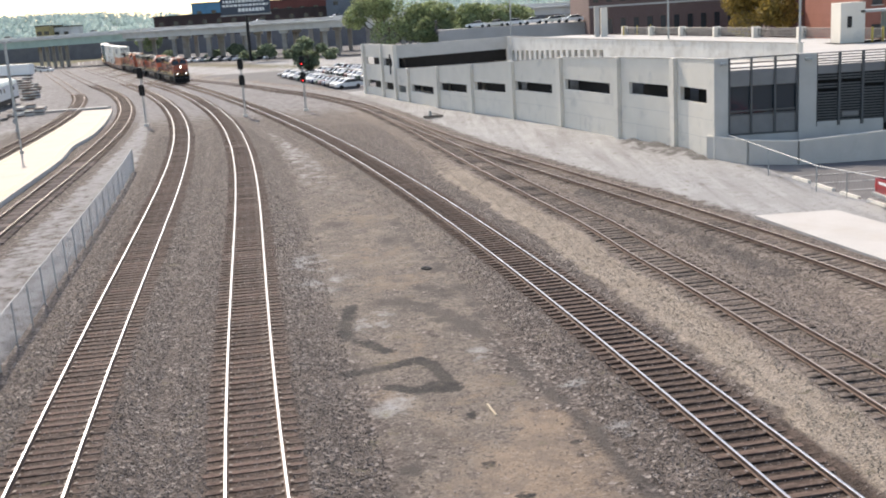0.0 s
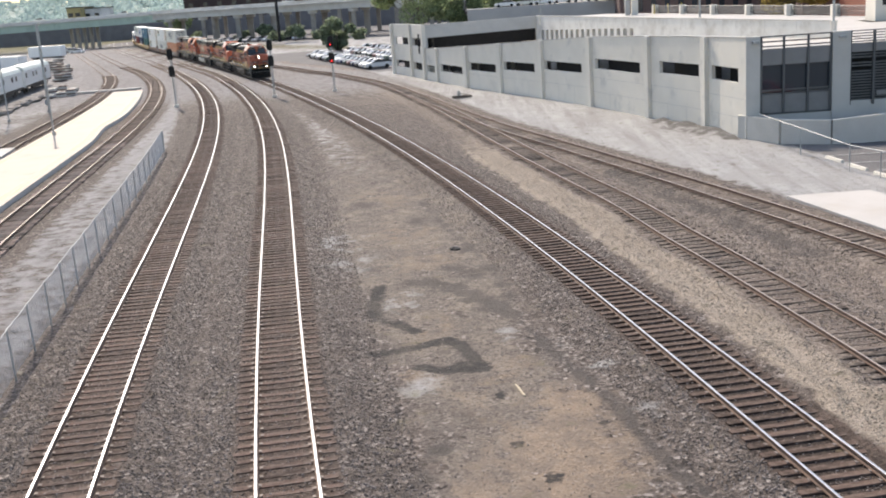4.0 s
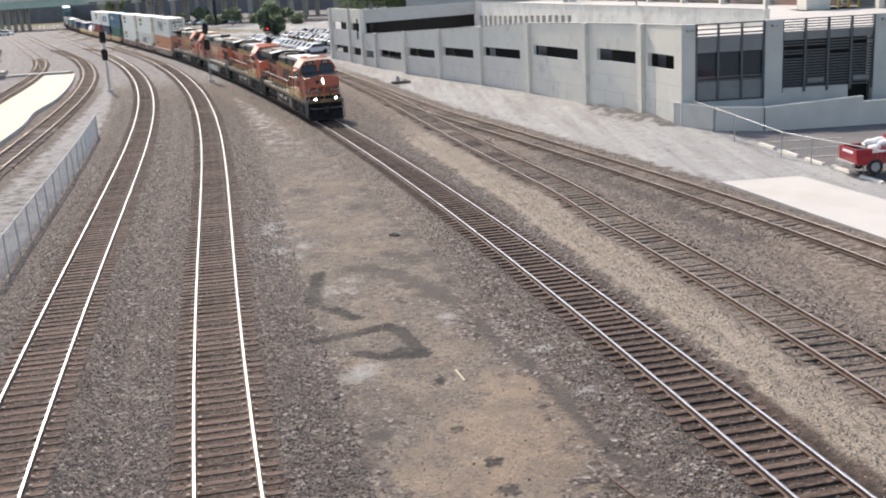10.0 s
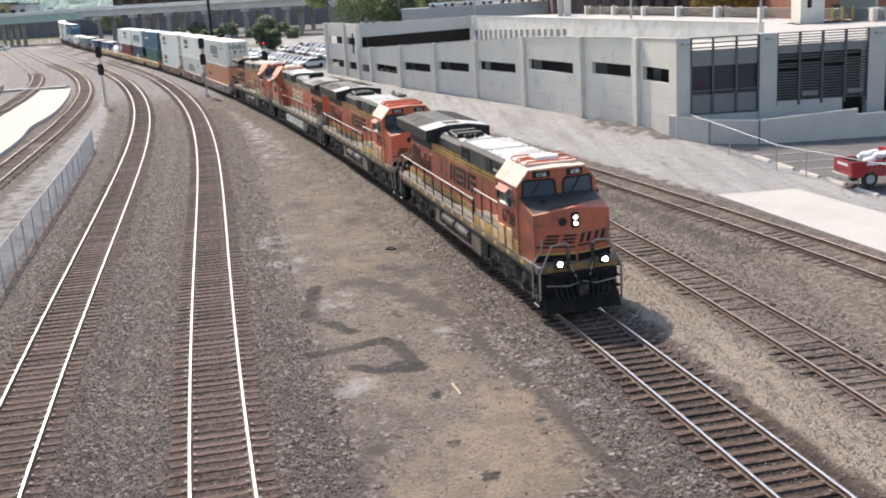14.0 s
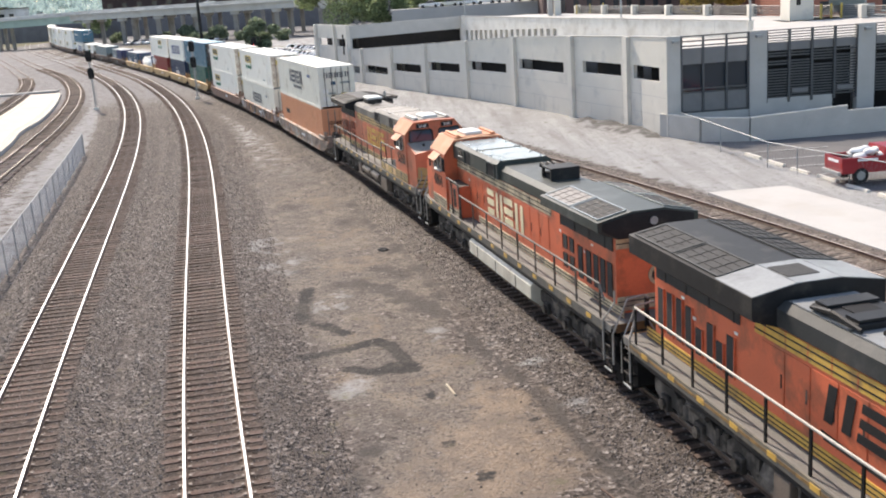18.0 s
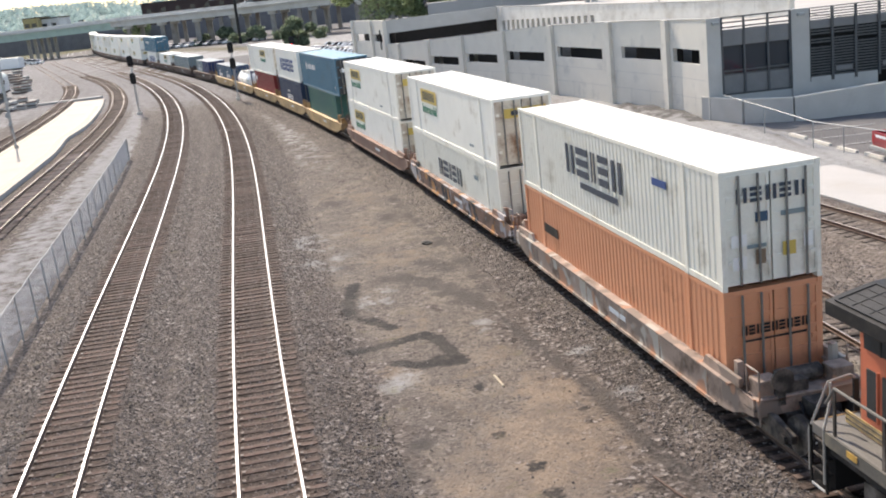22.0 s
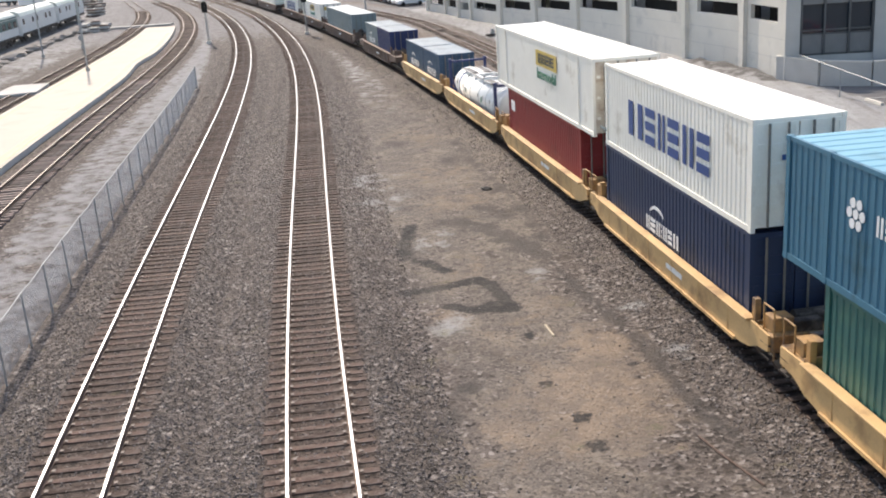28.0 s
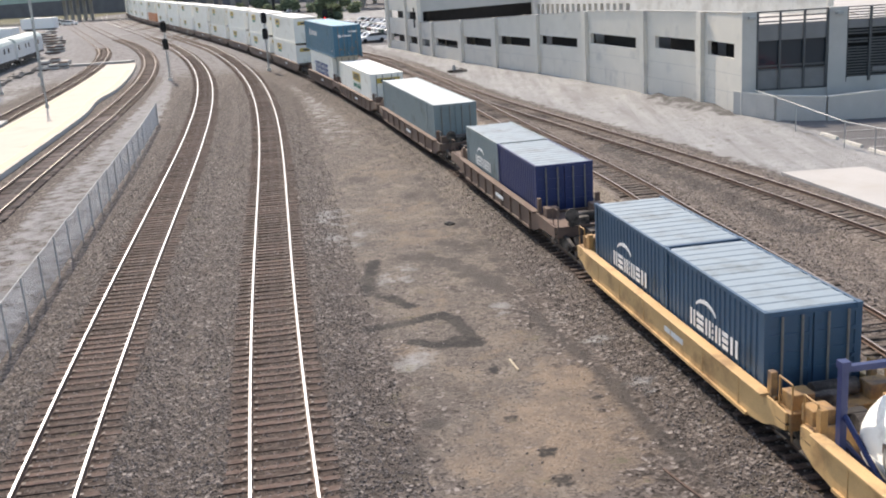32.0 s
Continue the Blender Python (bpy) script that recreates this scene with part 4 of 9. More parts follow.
        one("stack_mouth", DARK, st, 0.05, sy_, 4.68, 0.6, 0.5, 0.02)
        part("hatch_pipe", tube(bmesh.new(), [(0.7, sy_ - 0.7, 4.6), (0.78, sy_ + 0.1, 4.74), (0.7, sy_ + 0.9, 4.6)], 0.05, 6), BLACK, st)
    hy = sy_ + (1.35 if new_ else 1.25)
    bm = rod(bmesh.new(), (0.0, hy, 4.68), (0.55, hy, 4.68), 0.05, 8)
    rod(bm, (0.28, hy, 4.5), (0.28, hy, 4.68), 0.05, 6)
    for k in (0.05, 0.28, 0.5):
        bmesh.ops.create_cone(bm, cap_ends=True, segments=10, radius1=0.03, radius2=0.11, depth=0.45, matrix=Matrix.Translation((k, hy + 0.2, 4.72)) @ Matrix.Rotation(-math.pi / 2, 4, "X"))
    part("air_horn", bm, BLACK, rh, "air horn cluster")
    for sx in (-1, 1):
        bars("hood_lettering", style["mark"], hood, sx * 0.955, style["word_y"] - (2.0 if new_ else 2.1), 2.62 if new_ else 2.4, 4.1 if new_ else 4.2, 0.8 if new_ else 1.0, [1.05, 1.1, 0.95, 0.9], -0.16 if new_ else 0.0, gap=0.22, label="large block of lettering")
        if new_:
            y = style["word_y"]
            k = 1 if sx > 0 else -1
            part("lettering_underline", prism(bmesh.new(), [(y - 2.0 * k, 2.4), (y + 1.7 * k, 2.2), (y + 1.9 * k, 2.17), (y - 1.9 * k, 2.22)], sx * 0.955, sx * 0.967), style["mark"], hood, "tapering underline")
    return hood


def loco_cab(root, style):
    body, trim = style["body"], style["trim"]
    new_ = style["new"]
    plan = [(-1.5, 6.45), (-1.5, 8.72), (0, 8.98), (1.5, 8.72), (1.5, 6.45)]
    v = [(x, y, 1.72) for x, y in plan] + [(x, y, 4.12) for x, y in plan] + [(-1.02, 6.45, 4.72), (-1.02, 8.803, 4.72), (0, 8.98, 4.77), (1.02, 8.803, 4.72), (1.02, 6.45, 4.72), (0, 6.45, 4.77)]
    f = [(0, 1, 6, 5), (3, 4, 9, 8), (5, 6, 11, 10), (8, 9, 14, 13), (1, 2, 12, 11, 6), (2, 3, 8, 13, 12), (10, 11, 12, 15), (15, 12, 13, 14), (4, 0, 5, 10, 15, 14, 9), (0, 4, 3, 2, 1)]
    cab = mesh_part("cab", v, f, body, root, "orange wide cab")
    roof = style["cab_roof"]
    cap = mesh_part("cab_roof", [(x, y, z + d) for d in (0.03, -0.02) for x, y, z in ((-1.05, 6.35, 4.73), (-1.05, 8.9, 4.73), (0, 9.08, 4.78), (1.05, 8.9, 4.73), (1.05, 6.35, 4.73), (0, 6.35, 4.78))], [(0, 5, 2, 1), (5, 4, 3, 2), (0, 1, 7, 6), (1, 2, 8, 7), (2, 3, 9, 8), (3, 4, 10, 9), (4, 5, 11, 10), (5, 0, 6, 11), (6, 7, 8, 11), (11, 8, 9, 10)], roof, cab, "overhanging cab roof")
    if new_:
        for yy in (7.05, 8.0):
            tr = one("roof_tray", CAB_WHITE if style["lamp"] is LAMP else ORANGE, cab, 0, yy, 4.82, 2.0, 0.66, 0.1, bevel=0.03, label="shallow tray on the cab roof")
            for sy in (-1, 1):
                part("tray_rail", tube(bmesh.new(), [(-1.0, yy + sy * 0.3, 4.83), (-0.9, yy + sy * 0.3, 4.93), (0.9, yy + sy * 0.3, 4.93), (1.0, yy + sy * 0.3, 4.83)], 0.03, 6), ORANGE, tr)
            for q in (-0.66, -0.22, 0.22, 0.66):
                one("tray_pad", P_LID if style["lamp"] is LAMP else CAB_WHITE, tr, q, yy, 4.885, 0.34, 0.42, 0.04, bevel=0.015, label="pale pad")
        if style["lamp"] is LAMP:
            one("air_conditioner", P_LID, cab, 0.0, 7.5, 4.92, 0.9, 0.8, 0.2, bevel=0.08, label="pale roof air conditioner")
    else:
        one("roof_plate", ROOF_DUST if body is ORANGE_FADED else roof, cab, 0, 7.55, 4.81, 1.9, 1.9, 0.03, bevel=0.01)
        one("air_conditioner", P_LID, cab, 0.0, 7.55, 4.88, 0.8, 1.3, 0.16, bevel=0.06, label="pale roof air conditioner")
        for sx in (-1, 1):
            one("roof_pod", GREY_STEEL if body is ORANGE_FADED else CAB_PEACH, cab, sx * 0.78, 7.5, 4.86, 0.16, 1.9, 0.12, bevel=0.04)
    for sx in (-1, 1):
        # chamfer of the cab roof; the sun on it is in its pale colour
        set_on("roof_chamfer", box(bmesh.new(), 0, 0, 0, 0.76, 2.42, 0.035, 0.008), CAB_WHITE if new_ else CAB_PEACH, cab, pose(sx * 1.27, 7.56, 4.46, 0, sx * 50.5, 0), "sloping roof edge coloured pale for the sun it catches")
        set_on("awning", box(bmesh.new(), 0, 0, 0, 0.26 if new_ else 0.4, 1.15, 0.02), body if new_ else CAB_PEACH, cab, pose(sx * 1.66, 7.6, 3.98, 0, sx * 40, 0), "small sloping awning over the side windows")
        for yy, w_, h_ in ((6.66, 0.26, 0.55), (7.25, 0.56, 0.6), (7.95, 0.6, 0.6)):
            w = one("side_window", WINDOW, cab, sx * 1.503, yy, 3.7, 0.014, w_, h_, label="dark cab side window")
            for a, b, c, d in ((yy, 3.7 + h_ / 2, w_ + 0.08, 0.05), (yy, 3.7 - h_ / 2, w_ + 0.08, 0.05), (yy - w_ / 2, 3.7, 0.05, h_), (yy + w_ / 2, 3.7, 0.05, h_)):
                one("window_frame", BLACK if yy < 7 else GREY_STEEL, w, sx * 1.516, a, b, 0.04, c, d)
        part("mirror", box(box(bmesh.new(), sx * 1.66, 8.4, 3.6, 0.06, 0.14, 0.34, 0.01), sx * 1.58, 8.4, 3.6, 0.14, 0.03, 0.03), BLACK, cab, "wing mirror")
        part("arm_rest", rod(bmesh.new(), (sx * 1.56, 7.0, 3.36), (sx * 1.56, 8.1, 3.36), 0.04, 6), GREY_STEEL, cab)
        # striped skirt below the cab, with two cream boxes
        sk = one("cab_stripe", trim, cab, sx * 1.508, 7.6, 1.98, 0.014, 2.24, 0.46, label="yellow striped skirt")
        for z in (1.86, 1.98, 2.1):
            one("stripe_line", BLACK if new_ else GRIME, sk, sx * 1.518, 7.6, z, 0.01, 2.24, 0.03)
        if new_:
            for yy in (6.95, 7.85):
                one("battery_door", BATTERY_CREAM, sk, sx * 1.53, yy, 2.13, 0.05, 0.58, 0.74, bevel=0.012, label="cream painted battery door")
        one("cab_placard", WHITE, cab, sx * 1.506, 8.35, 2.0, 0.012, 0.22, 0.26)
        nb = set_on("number_board", box(bmesh.new(), 0, 0.02, 0, 0.62, 0.06, 0.22, 0.01), BLACK, cab, on_cab_front(sx, 0.62, 4.56), "black number board")
        n_ = words(style["number"], WHITE, nb, pose(0, 0.055, 0, 90, 0, 180), 0.13, "board_number", "pale number")
        w = set_on("windshield", prism(bmesh.new(), [(-0.6, -0.24), (-0.52, -0.3), (0.52, -0.3), (0.6, -0.24), (0.56, 0.24), (0.48, 0.3), (-0.48, 0.3), (-0.56, 0.24)], 0.0, 0.03, "y"), CAB_GLASS, cab, on_cab_front(sx, 0.72, 4.07), "windshield pane with sky reflection in its blue tint")
        bm = bmesh.new()
        tube(bm, [(-0.6, 0.03, -0.24), (-0.52, 0.03, -0.3), (0.52, 0.03, -0.3), (0.6, 0.03, -0.24), (0.56, 0.03, 0.24), (0.48, 0.03, 0.3), (-0.48, 0.03, 0.3), (-0.56, 0.03, 0.24), (-0.6, 0.03, -0.24)], 0.035, 6)
        part("window_gasket", bm, BLACK, w)
        part("wiper", rod(bmesh.new(), (-0.1, 0.06, 0.3), (0.25, 0.06, -0.18), 0.018, 5), BLACK, w)
    for sx in (-1, 1):
        words(style["number"], BLACK if new_ else GRIME, cab, on_side(sx * 1.508, 7.72, 2.9), 0.5, "cab_number", "dark road number")
    nv = [(-1.46, 8.6, 1.72), (1.46, 8.6, 1.72), (1.46, 8.6, 3.8), (0, 8.8, 3.86), (-1.46, 8.6, 3.8), (-1.4, 10.1, 1.72), (0, 10.5, 1.72), (1.4, 10.1, 1.72), (1.4, 10.05, 3.38), (0, 10.4, 3.62), (-1.4, 10.05, 3.38)]
    nose = mesh_part("nose", nv, [(0, 5, 10, 4), (1, 2, 8, 7), (4, 10, 9, 3), (3, 9, 8, 2), (5, 6, 9, 10), (6, 7, 8, 9), (0, 4, 3, 2, 1), (0, 1, 7, 6, 5)], ORANGE_SOIL_SHADE if style["lamp"] is LAMP else body, root, "orange nose with a folded front")
    tv = [(-1.4, 8.65, 3.8), (0, 8.85, 3.862), (1.4, 8.65, 3.8), (1.33, 9.92, 3.42), (0, 10.25, 3.655), (-1.33, 9.92, 3.42)]
    gp = mesh_part("anti_glare_panel", [(x, y, z + 0.01) for x, y, z in tv] + [(x, y, z - 0.03) for x, y, z in tv], [(0, 5, 4, 1), (1, 4, 3, 2), (5, 11, 10, 4), (4, 10, 9, 3), (0, 6, 11, 5), (2, 3, 9, 8)], style["glare"], nose, "dull dark anti-glare panel")
    for sx in (-1, 1):
        part("hinge_post", rod(bmesh.new(), (sx * 0.75, 9.35, 3.6), (sx * 0.75, 9.35, 3.74), 0.06, 8), BLACK, gp)
    hb = one("headlight_box", BLACK, nose, 0.02, 10.42, 3.17, 0.26, 0.12, 0.52, bevel=0.03)
    for dz in (-0.11, 0.11):
        part("headlamp", rod(bmesh.new(), (0.02, 10.47, 3.17 + dz), (0.02, 10.495, 3.17 + dz), 0.07, 14), style["lamp"], hb, "round headlamp")
    set_on("nose_emblem", rod(bmesh.new(), (0, -0.02, 0), (0, 0.02, 0), 0.15, 16), BLACK, nose, on_nose(1, 0.42, 3.12))
    for sx in (-1, 1):
        for k in range(2):
            g = set_on("nose_lettering", glyph(k * 2 + (sx > 0), 0.46, 0.32, -0.12, 0.02), BLACK if new_ else trim, nose, on_nose(sx, 0.3 + 0.58 * k, 2.36))
        if new_:
            set_on("nose_swoosh", prism(bmesh.new(), [(-0.68, -0.02), (0.68, 0.03), (0.68, -0.03), (-0.68, -0.07)], 0.0, 0.018, "y"), BLACK, nose, on_nose(sx, 0.7, 2.28))
        low_ = set_on("nose_stripe", box(bmesh.new(), 0, 0, 0, 1.4, 0.03, 0.3 if new_ else 0.5), PILOT_BLACK if new_ else trim, nose, on_nose(sx, 0.71, 1.9 if new_ else 2.0))
        one("stripe_line", trim if new_ else BLACK, low_, 0, 0.014, 0.12 if new_ else 0.1, 1.38, 0.016, 0.05)
        if not new_:
            one("stripe_line", BLACK, low_, 0, 0.014, -0.08, 1.38, 0.016, 0.04)
            set_on("nose_panel", box(bmesh.new(), 0, 0, 0, 1.3, 0.02, 0.46, 0.005), trim, nose, on_nose(sx, 0.7, 2.5))
    set_on("nose_door", box(bmesh.new(), 0, 0, 0, 0.56, 0.02, 1.05, 0.008), body, nose, on_nose(-1, 0.98, 2.75), "narrow nose door")
    return cab


def loco_end(root, style, sy):
    """One end: pilot with plough, coupler, hoses, steps and hand rails."""
    e = part("pilot", prism(bmesh.new(), [(sy * 10.1, 1.37), (sy * 10.74, 1.37), (sy * 10.74, 1.12), (sy * 10.62, 1.08), (sy * 10.62, 0.72), (sy * 10.85, 0.6), (sy * 11.05, 0.14), (sy * 10.8, 0.1), (sy * 10.1, 0.45)], -1.35, 1.35), PILOT_BLACK, root, "black pilot plate and plough")
    one("anti_climber", PILOT_BLACK, e, 0, sy * 10.86, 1.44, 2.5, 0.26, 0.12, bevel=0.02)
    part("coupler", box(box(bmesh.new(), 0, sy * 10.8, 0.88, 0.24, 0.7, 0.26, 0.03), 0.03, sy * 11.06, 0.88, 0.34, 0.26, 0.34, 0.06), GRIME, e, "knuckle coupler")
    part("uncoupling_lever", tube(bmesh.new(), [(-1.3, sy * 10.9, 1.1), (-0.5, sy * 10.92, 1.02), (0.0, sy * 10.95, 1.15), (0.5, sy * 10.92, 1.02), (1.3, sy * 10.9, 1.1)], 0.022, 5), GREY_STEEL, e)
    for k in (-1.0, -0.8, -0.6, -0.4, 0.4, 0.6, 0.8, 1.0):
        part("air_hose", tube(bmesh.new(), [(k, sy * 10.68, 1.2), (k * 0.97, sy * 10.88, 0.95), (k * 0.93, sy * 10.98, 0.7), (k * 0.84, sy * 11.0, 0.55)], 0.03, 5), BLACK, e)
    part("jumper_cable", tube(bmesh.new(), [(-0.7, sy * 10.8, 1.5), (-0.45, sy * 11.0, 1.15), (-0.1, sy * 11.05, 1.06), (0.2, sy * 11.0, 1.2), (0.35, sy * 10.8, 1.5)], 0.035, 6), BLACK, e)
    for sx in (-1, 1):
        for k in range(4):
            st = one("boarding_step", PILOT_BLACK, e, sx * 1.3, sy * (10.46 - 0.04 * k), 0.36 + 0.36 * k, 0.44, 0.5, 0.03)
            one("step_edge", P_LID if k == 0 else GRIME, st, sx * 1.515, sy * (10.46 - 0.04 * k), 0.362 + 0.36 * k, 0.022, 0.5, 0.045)
        for q in (10.74, 10.16):
            one("step_hanger", PILOT_BLACK, e, sx * 1.5, sy * q, 0.98, 0.04, 0.05, 1.3)
        bm = tube(bmesh.new(), [(sx * 1.53, sy * 10.2, 0.55), (sx * 1.53, sy * 10.2, 1.75), (sx * 1.25, sy * 10.4, 2.25), (sx * 1.25, sy * 10.4, 2.62)], 0.03)
        part("end_handrail", bm, RAIL_PALE, e, "pale tubular end handrail")
        bm = tube(bmesh.new(), [(sx * 1.5, sy * 10.8, 0.6), (sx * 1.5, sy * 10.8, 1.5), (sx * 1.05, sy * 10.82, 2.45), (sx * 0.55, sy * 10.82, 2.52), (sx * 0.42, sy * 10.82, 2.4)], 0.03)
        part("end_handrail", bm, RAIL_PALE, e, "pale tubular end handrail")
        one("rail_stand", GRIME if style["new"] else BLACK, e, sx * 0.45, sy * 10.78, 2.0, 0.12, 0.06, 0.86)
        bm = tube(bmesh.new(), [(sx * 0.42, sy * 10.84, 1.75), (sx * 0.25, sy * 11.0, 1.35)], 0.02, 5)
        part("drop_chain", bm, GREY_STEEL, e)
        if sy > 0:
            d = one("ditch_light_box", BLACK, e, sx * 0.82, 10.88, 1.83, 0.32, 0.2, 0.32, bevel=0.03)
            part("ditch_lamp", rod(bmesh.new(), (sx * 0.82, 10.98, 1.83), (sx * 0.82, 11.0, 1.83), 0.09, 14), style["lamp"], d, "round ditch lamp")
    return e


def locomotive(style, label):
    """A six-axle road diesel, nose towards +y, rail head at z = 0."""
    body, trim = style["body"], style["trim"]
    new_ = style["new"]
    root = thing("locomotive", label, "locomotive", group="locomotives of the train")
    part("deck", box(bmesh.new(), 0, 0, 1.6, 3.0, 21.4, 0.24, 0.03), WALKWAY, root, "dusty steel walkway deck")
    for sy in (-1, 1):
        one("end_plate", END_GOLD, root, 0, sy * 10.715, 1.6, 2.7, 0.04, 0.26, bevel=0.01, label="grimy gold end plate")
    for sx in (-1, 1):
        s = one("side_sill", SILL_DULL, root, sx * 1.52, 0, 1.58, 0.05, 20.4, 0.27, label="dusty olive side sill")
        if new_:
            one("sill_line", END_GOLD, s, sx * 1.548, 0, 1.6, 0.012, 20.3, 0.08)
        for k in range(13):
            one("sill_mark", YELLOW_TRIM, s, sx * 1.552, -9.2 + k * 1.53, 1.6, 0.014, 0.34, 0.13, label="yellow sill mark")
        one("sill_skirt", BLACK, root, sx * 1.42, 0, 1.35, 0.06, 20.2, 0.22)
    loco_hood(root, style)
    loco_radiator(root, style)
    loco_cab(root, style)
    for sy in (-1, 1):
        loco_end(root, style, sy)
    # equipment along the walkway and hand rails
    for sx in (-1, 1):
        post = PILOT_BLACK if new_ else GRIME
        step_y = 3.1 if style["stack"] != "box" else 4.5
        if style["stack"] == "box":
            cb = one("electrical_cabinet", body, root, sx * 1.18, 5.5, 2.38, 0.5, 1.7, 1.32, bevel=0.03, label="orange cabinet on the walkway")
            one("cabinet_top", GRIME, cb, sx * 1.18, 5.5, 3.045, 0.46, 1.64, 0.015)
            fr = one("cabinet_door", body, cb, sx * 1.435, 5.3, 2.5, 0.02, 0.7, 0.98, bevel=0.006)
            one("door_panel", GRIME, fr, sx * 1.448, 5.3, 2.5, 0.012, 0.4, 0.76, label="dark recessed door panel")
            st = one("cabinet_stripe", trim, cb, sx * 1.438, 5.5, 1.9, 0.014, 1.68, 0.32)
            one("stripe_line", GRIME, st, sx * 1.448, 5.5, 1.9, 0.01, 1.68, 0.05)
        else:
            cb = one("equipment_box", WALKWAY, root, sx * 1.2, 4.8, 1.97, 0.58, 3.3, 0.5, bevel=0.02, label="low beige equipment box beside the hood")
            st = one("box_stripe", trim, cb, sx * 1.494, 4.8, 1.93, 0.014, 3.28, 0.36, label="yellow striped box side")
            for z in (1.84, 1.96, 2.06):
                one("stripe_line", GRIME, st, sx * 1.504, 4.8, z, 0.01, 3.28, 0.03)
            for k in range(4):
                one("box_door", BATTERY_CREAM if k % 2 else trim, st, sx * 1.502, 3.6 + k * 0.8, 1.95, 0.016, 0.62, 0.36, bevel=0.005)
            one("walkway_box", BATTERY_CREAM if new_ else WALKWAY, root, sx * 1.2, 5.9, 2.35, 0.5, 1.0, 0.3, bevel=0.03, label="pale box against the cab")
        ys = list(np.linspace(-9.9, step_y - 0.1, 9))
        for q in ys:
            one("handrail_post", post, root, sx * 1.47, q, 2.2, 0.035, 0.085, 1.0)
        part("hand_bar", tube(bmesh.new(), [(sx * 1.47, -10.2, 2.3), (sx * 1.47, -9.9, 2.72), (sx * 1.47, step_y, 2.72)], 0.032, 8), RAIL_PALE if new_ else WALKWAY, root, "pale tubular hand bar")
        for q in (step_y + 0.1, step_y + 1.2, step_y + 2.4)[:2 if style["stack"] == "box" else 3]:
            one("handrail_post", post, root, sx * 1.47, q, 2.45, 0.035, 0.085, 1.45)
        part("hand_bar", tube(bmesh.new(), [(sx * 1.47, step_y + 0.1, 2.75), (sx * 1.47, step_y + 0.25, 3.18), (sx * 1.47, 6.4, 3.18)], 0.032, 8), RAIL_PALE if new_ else WALKWAY, root, "pale tubular hand bar")
    pale_tank = style["tank"] is TANK_PALE
    half = [(1.1, 0.32), (1.5, 0.62), (1.5, 1.08), (1.3, 1.28)] if pale_tank else [(1.0, 0.3), (1.3, 0.5), (1.3, 0.72), (1.05, 1.25)]
    tank = profile("fuel_tank", half, -4.0, 3.3, style["tank"], root, "big fuel tank between the trucks")
    for sx in (-1, 1):
        if pale_tank:
            for k in range(3):
                one("tank_strap", GRIME, tank, sx * 1.502, -2.4 + 2.3 * k, 0.85, 0.012, 0.08, 0.44)
            continue
        for y0, y1 in ((-1.9, -0.1), (0.3, 2.1)):
            r_ = part("air_reservoir", rod(bmesh.new(), (sx * 1.3, y0, 1.0), (sx * 1.3, y1, 1.0), 0.25, 18), RESERVOIR, root, "dusty cylindrical air reservoir", smooth=False)
            for q in (y0 + 0.25, y1 - 0.25):
                part("reservoir_strap", rod(bmesh.new(), (sx * 1.3, q - 0.03, 1.0), (sx * 1.3, q + 0.03, 1.0), 0.258, 18), GRIME, r_)
        one("battery_box", RESERVOIR, root, sx * 1.35, 3.3, 0.88, 0.3, 1.3, 0.72, bevel=0.03, label="dusty brown equipment box")
        one("battery_box", RESERVOIR, root, sx * 1.35, -2.8, 0.9, 0.28, 0.6, 0.66, bevel=0.03, label="dusty brown equipment box")
        one("cable_tray", RESERVOIR, root, sx * 1.42, 0.2, 0.62, 0.16, 6.6, 0.1, label="pale pipe run below the reservoirs")
        for k in range(3):
            one("tank_bracket", GRIME, root, sx * 1.36, -2.2 + 2.25 * k, 0.95, 0.2, 0.1, 0.7)
    loco_truck(root, 6.75)
    loco_truck(root, -6.75)
    return root


BATTERY_CREAM = surface("weathered_cream_enamel", (0.66, 0.46, 0.25), 0.6, 0, 0.12, 1.5, 30, 0.02, (0.5, 0.24, 0.12, 1), 0.3, 1.3)
RAIL_PALE = surface("pale_worn_hand_rail", (0.3, 0.28, 0.255), 0.5, 0.1, 0.12, 4, 40, 0.03)
RESERVOIR = surface("dusty_brown_reservoir", (0.19, 0.15, 0.122), 0.5, 0.15, 0.25, 2, 30, 0.05, (0.08, 0.064, 0.053, 1), 0.45, 1.2)
YELLOW_TRIM = surface("yellow_stripe_enamel", (0.6, 0.36, 0.075), 0.55, 0, 0.15, 1.5, 30, 0.02, (0.26, 0.15, 0.06, 1), 0.42, 1.3)
BEIGE = surface("grimy_beige_enamel", (0.55, 0.45, 0.3), 0.6, 0, 0.15, 1.5, 30, 0.02, (0.17, 0.13, 0.1, 1), 0.5, 1.3)
# lighter than ROOF_GREEN, the roof's glare put into the colour
ROOF_SHEEN = surface("green_grey_roof_sheen", (0.24, 0.26, 0.25), 0.24, 0, 0.15, 1.5, 30, 0.04, (0.11, 0.125, 0.12, 1), 0.3, 0.9)
ROOF_DUST = surface("dusty_tan_roof", (0.25, 0.23, 0.2), 0.6, 0, 0.2, 1.5, 30, 0.05, (0.12, 0.11, 0.1, 1), 0.35, 0.9)
P_LID = surface("pale_metal_lid", (0.62, 0.62, 0.6), 0.4, 0.2, 0.08, 3, 30, 0.02)
SCREEN = surface("radiator_screen_dark", (0.025, 0.025, 0.026), 0.8, 0.0, 0.3, 8, 60, 0.3)
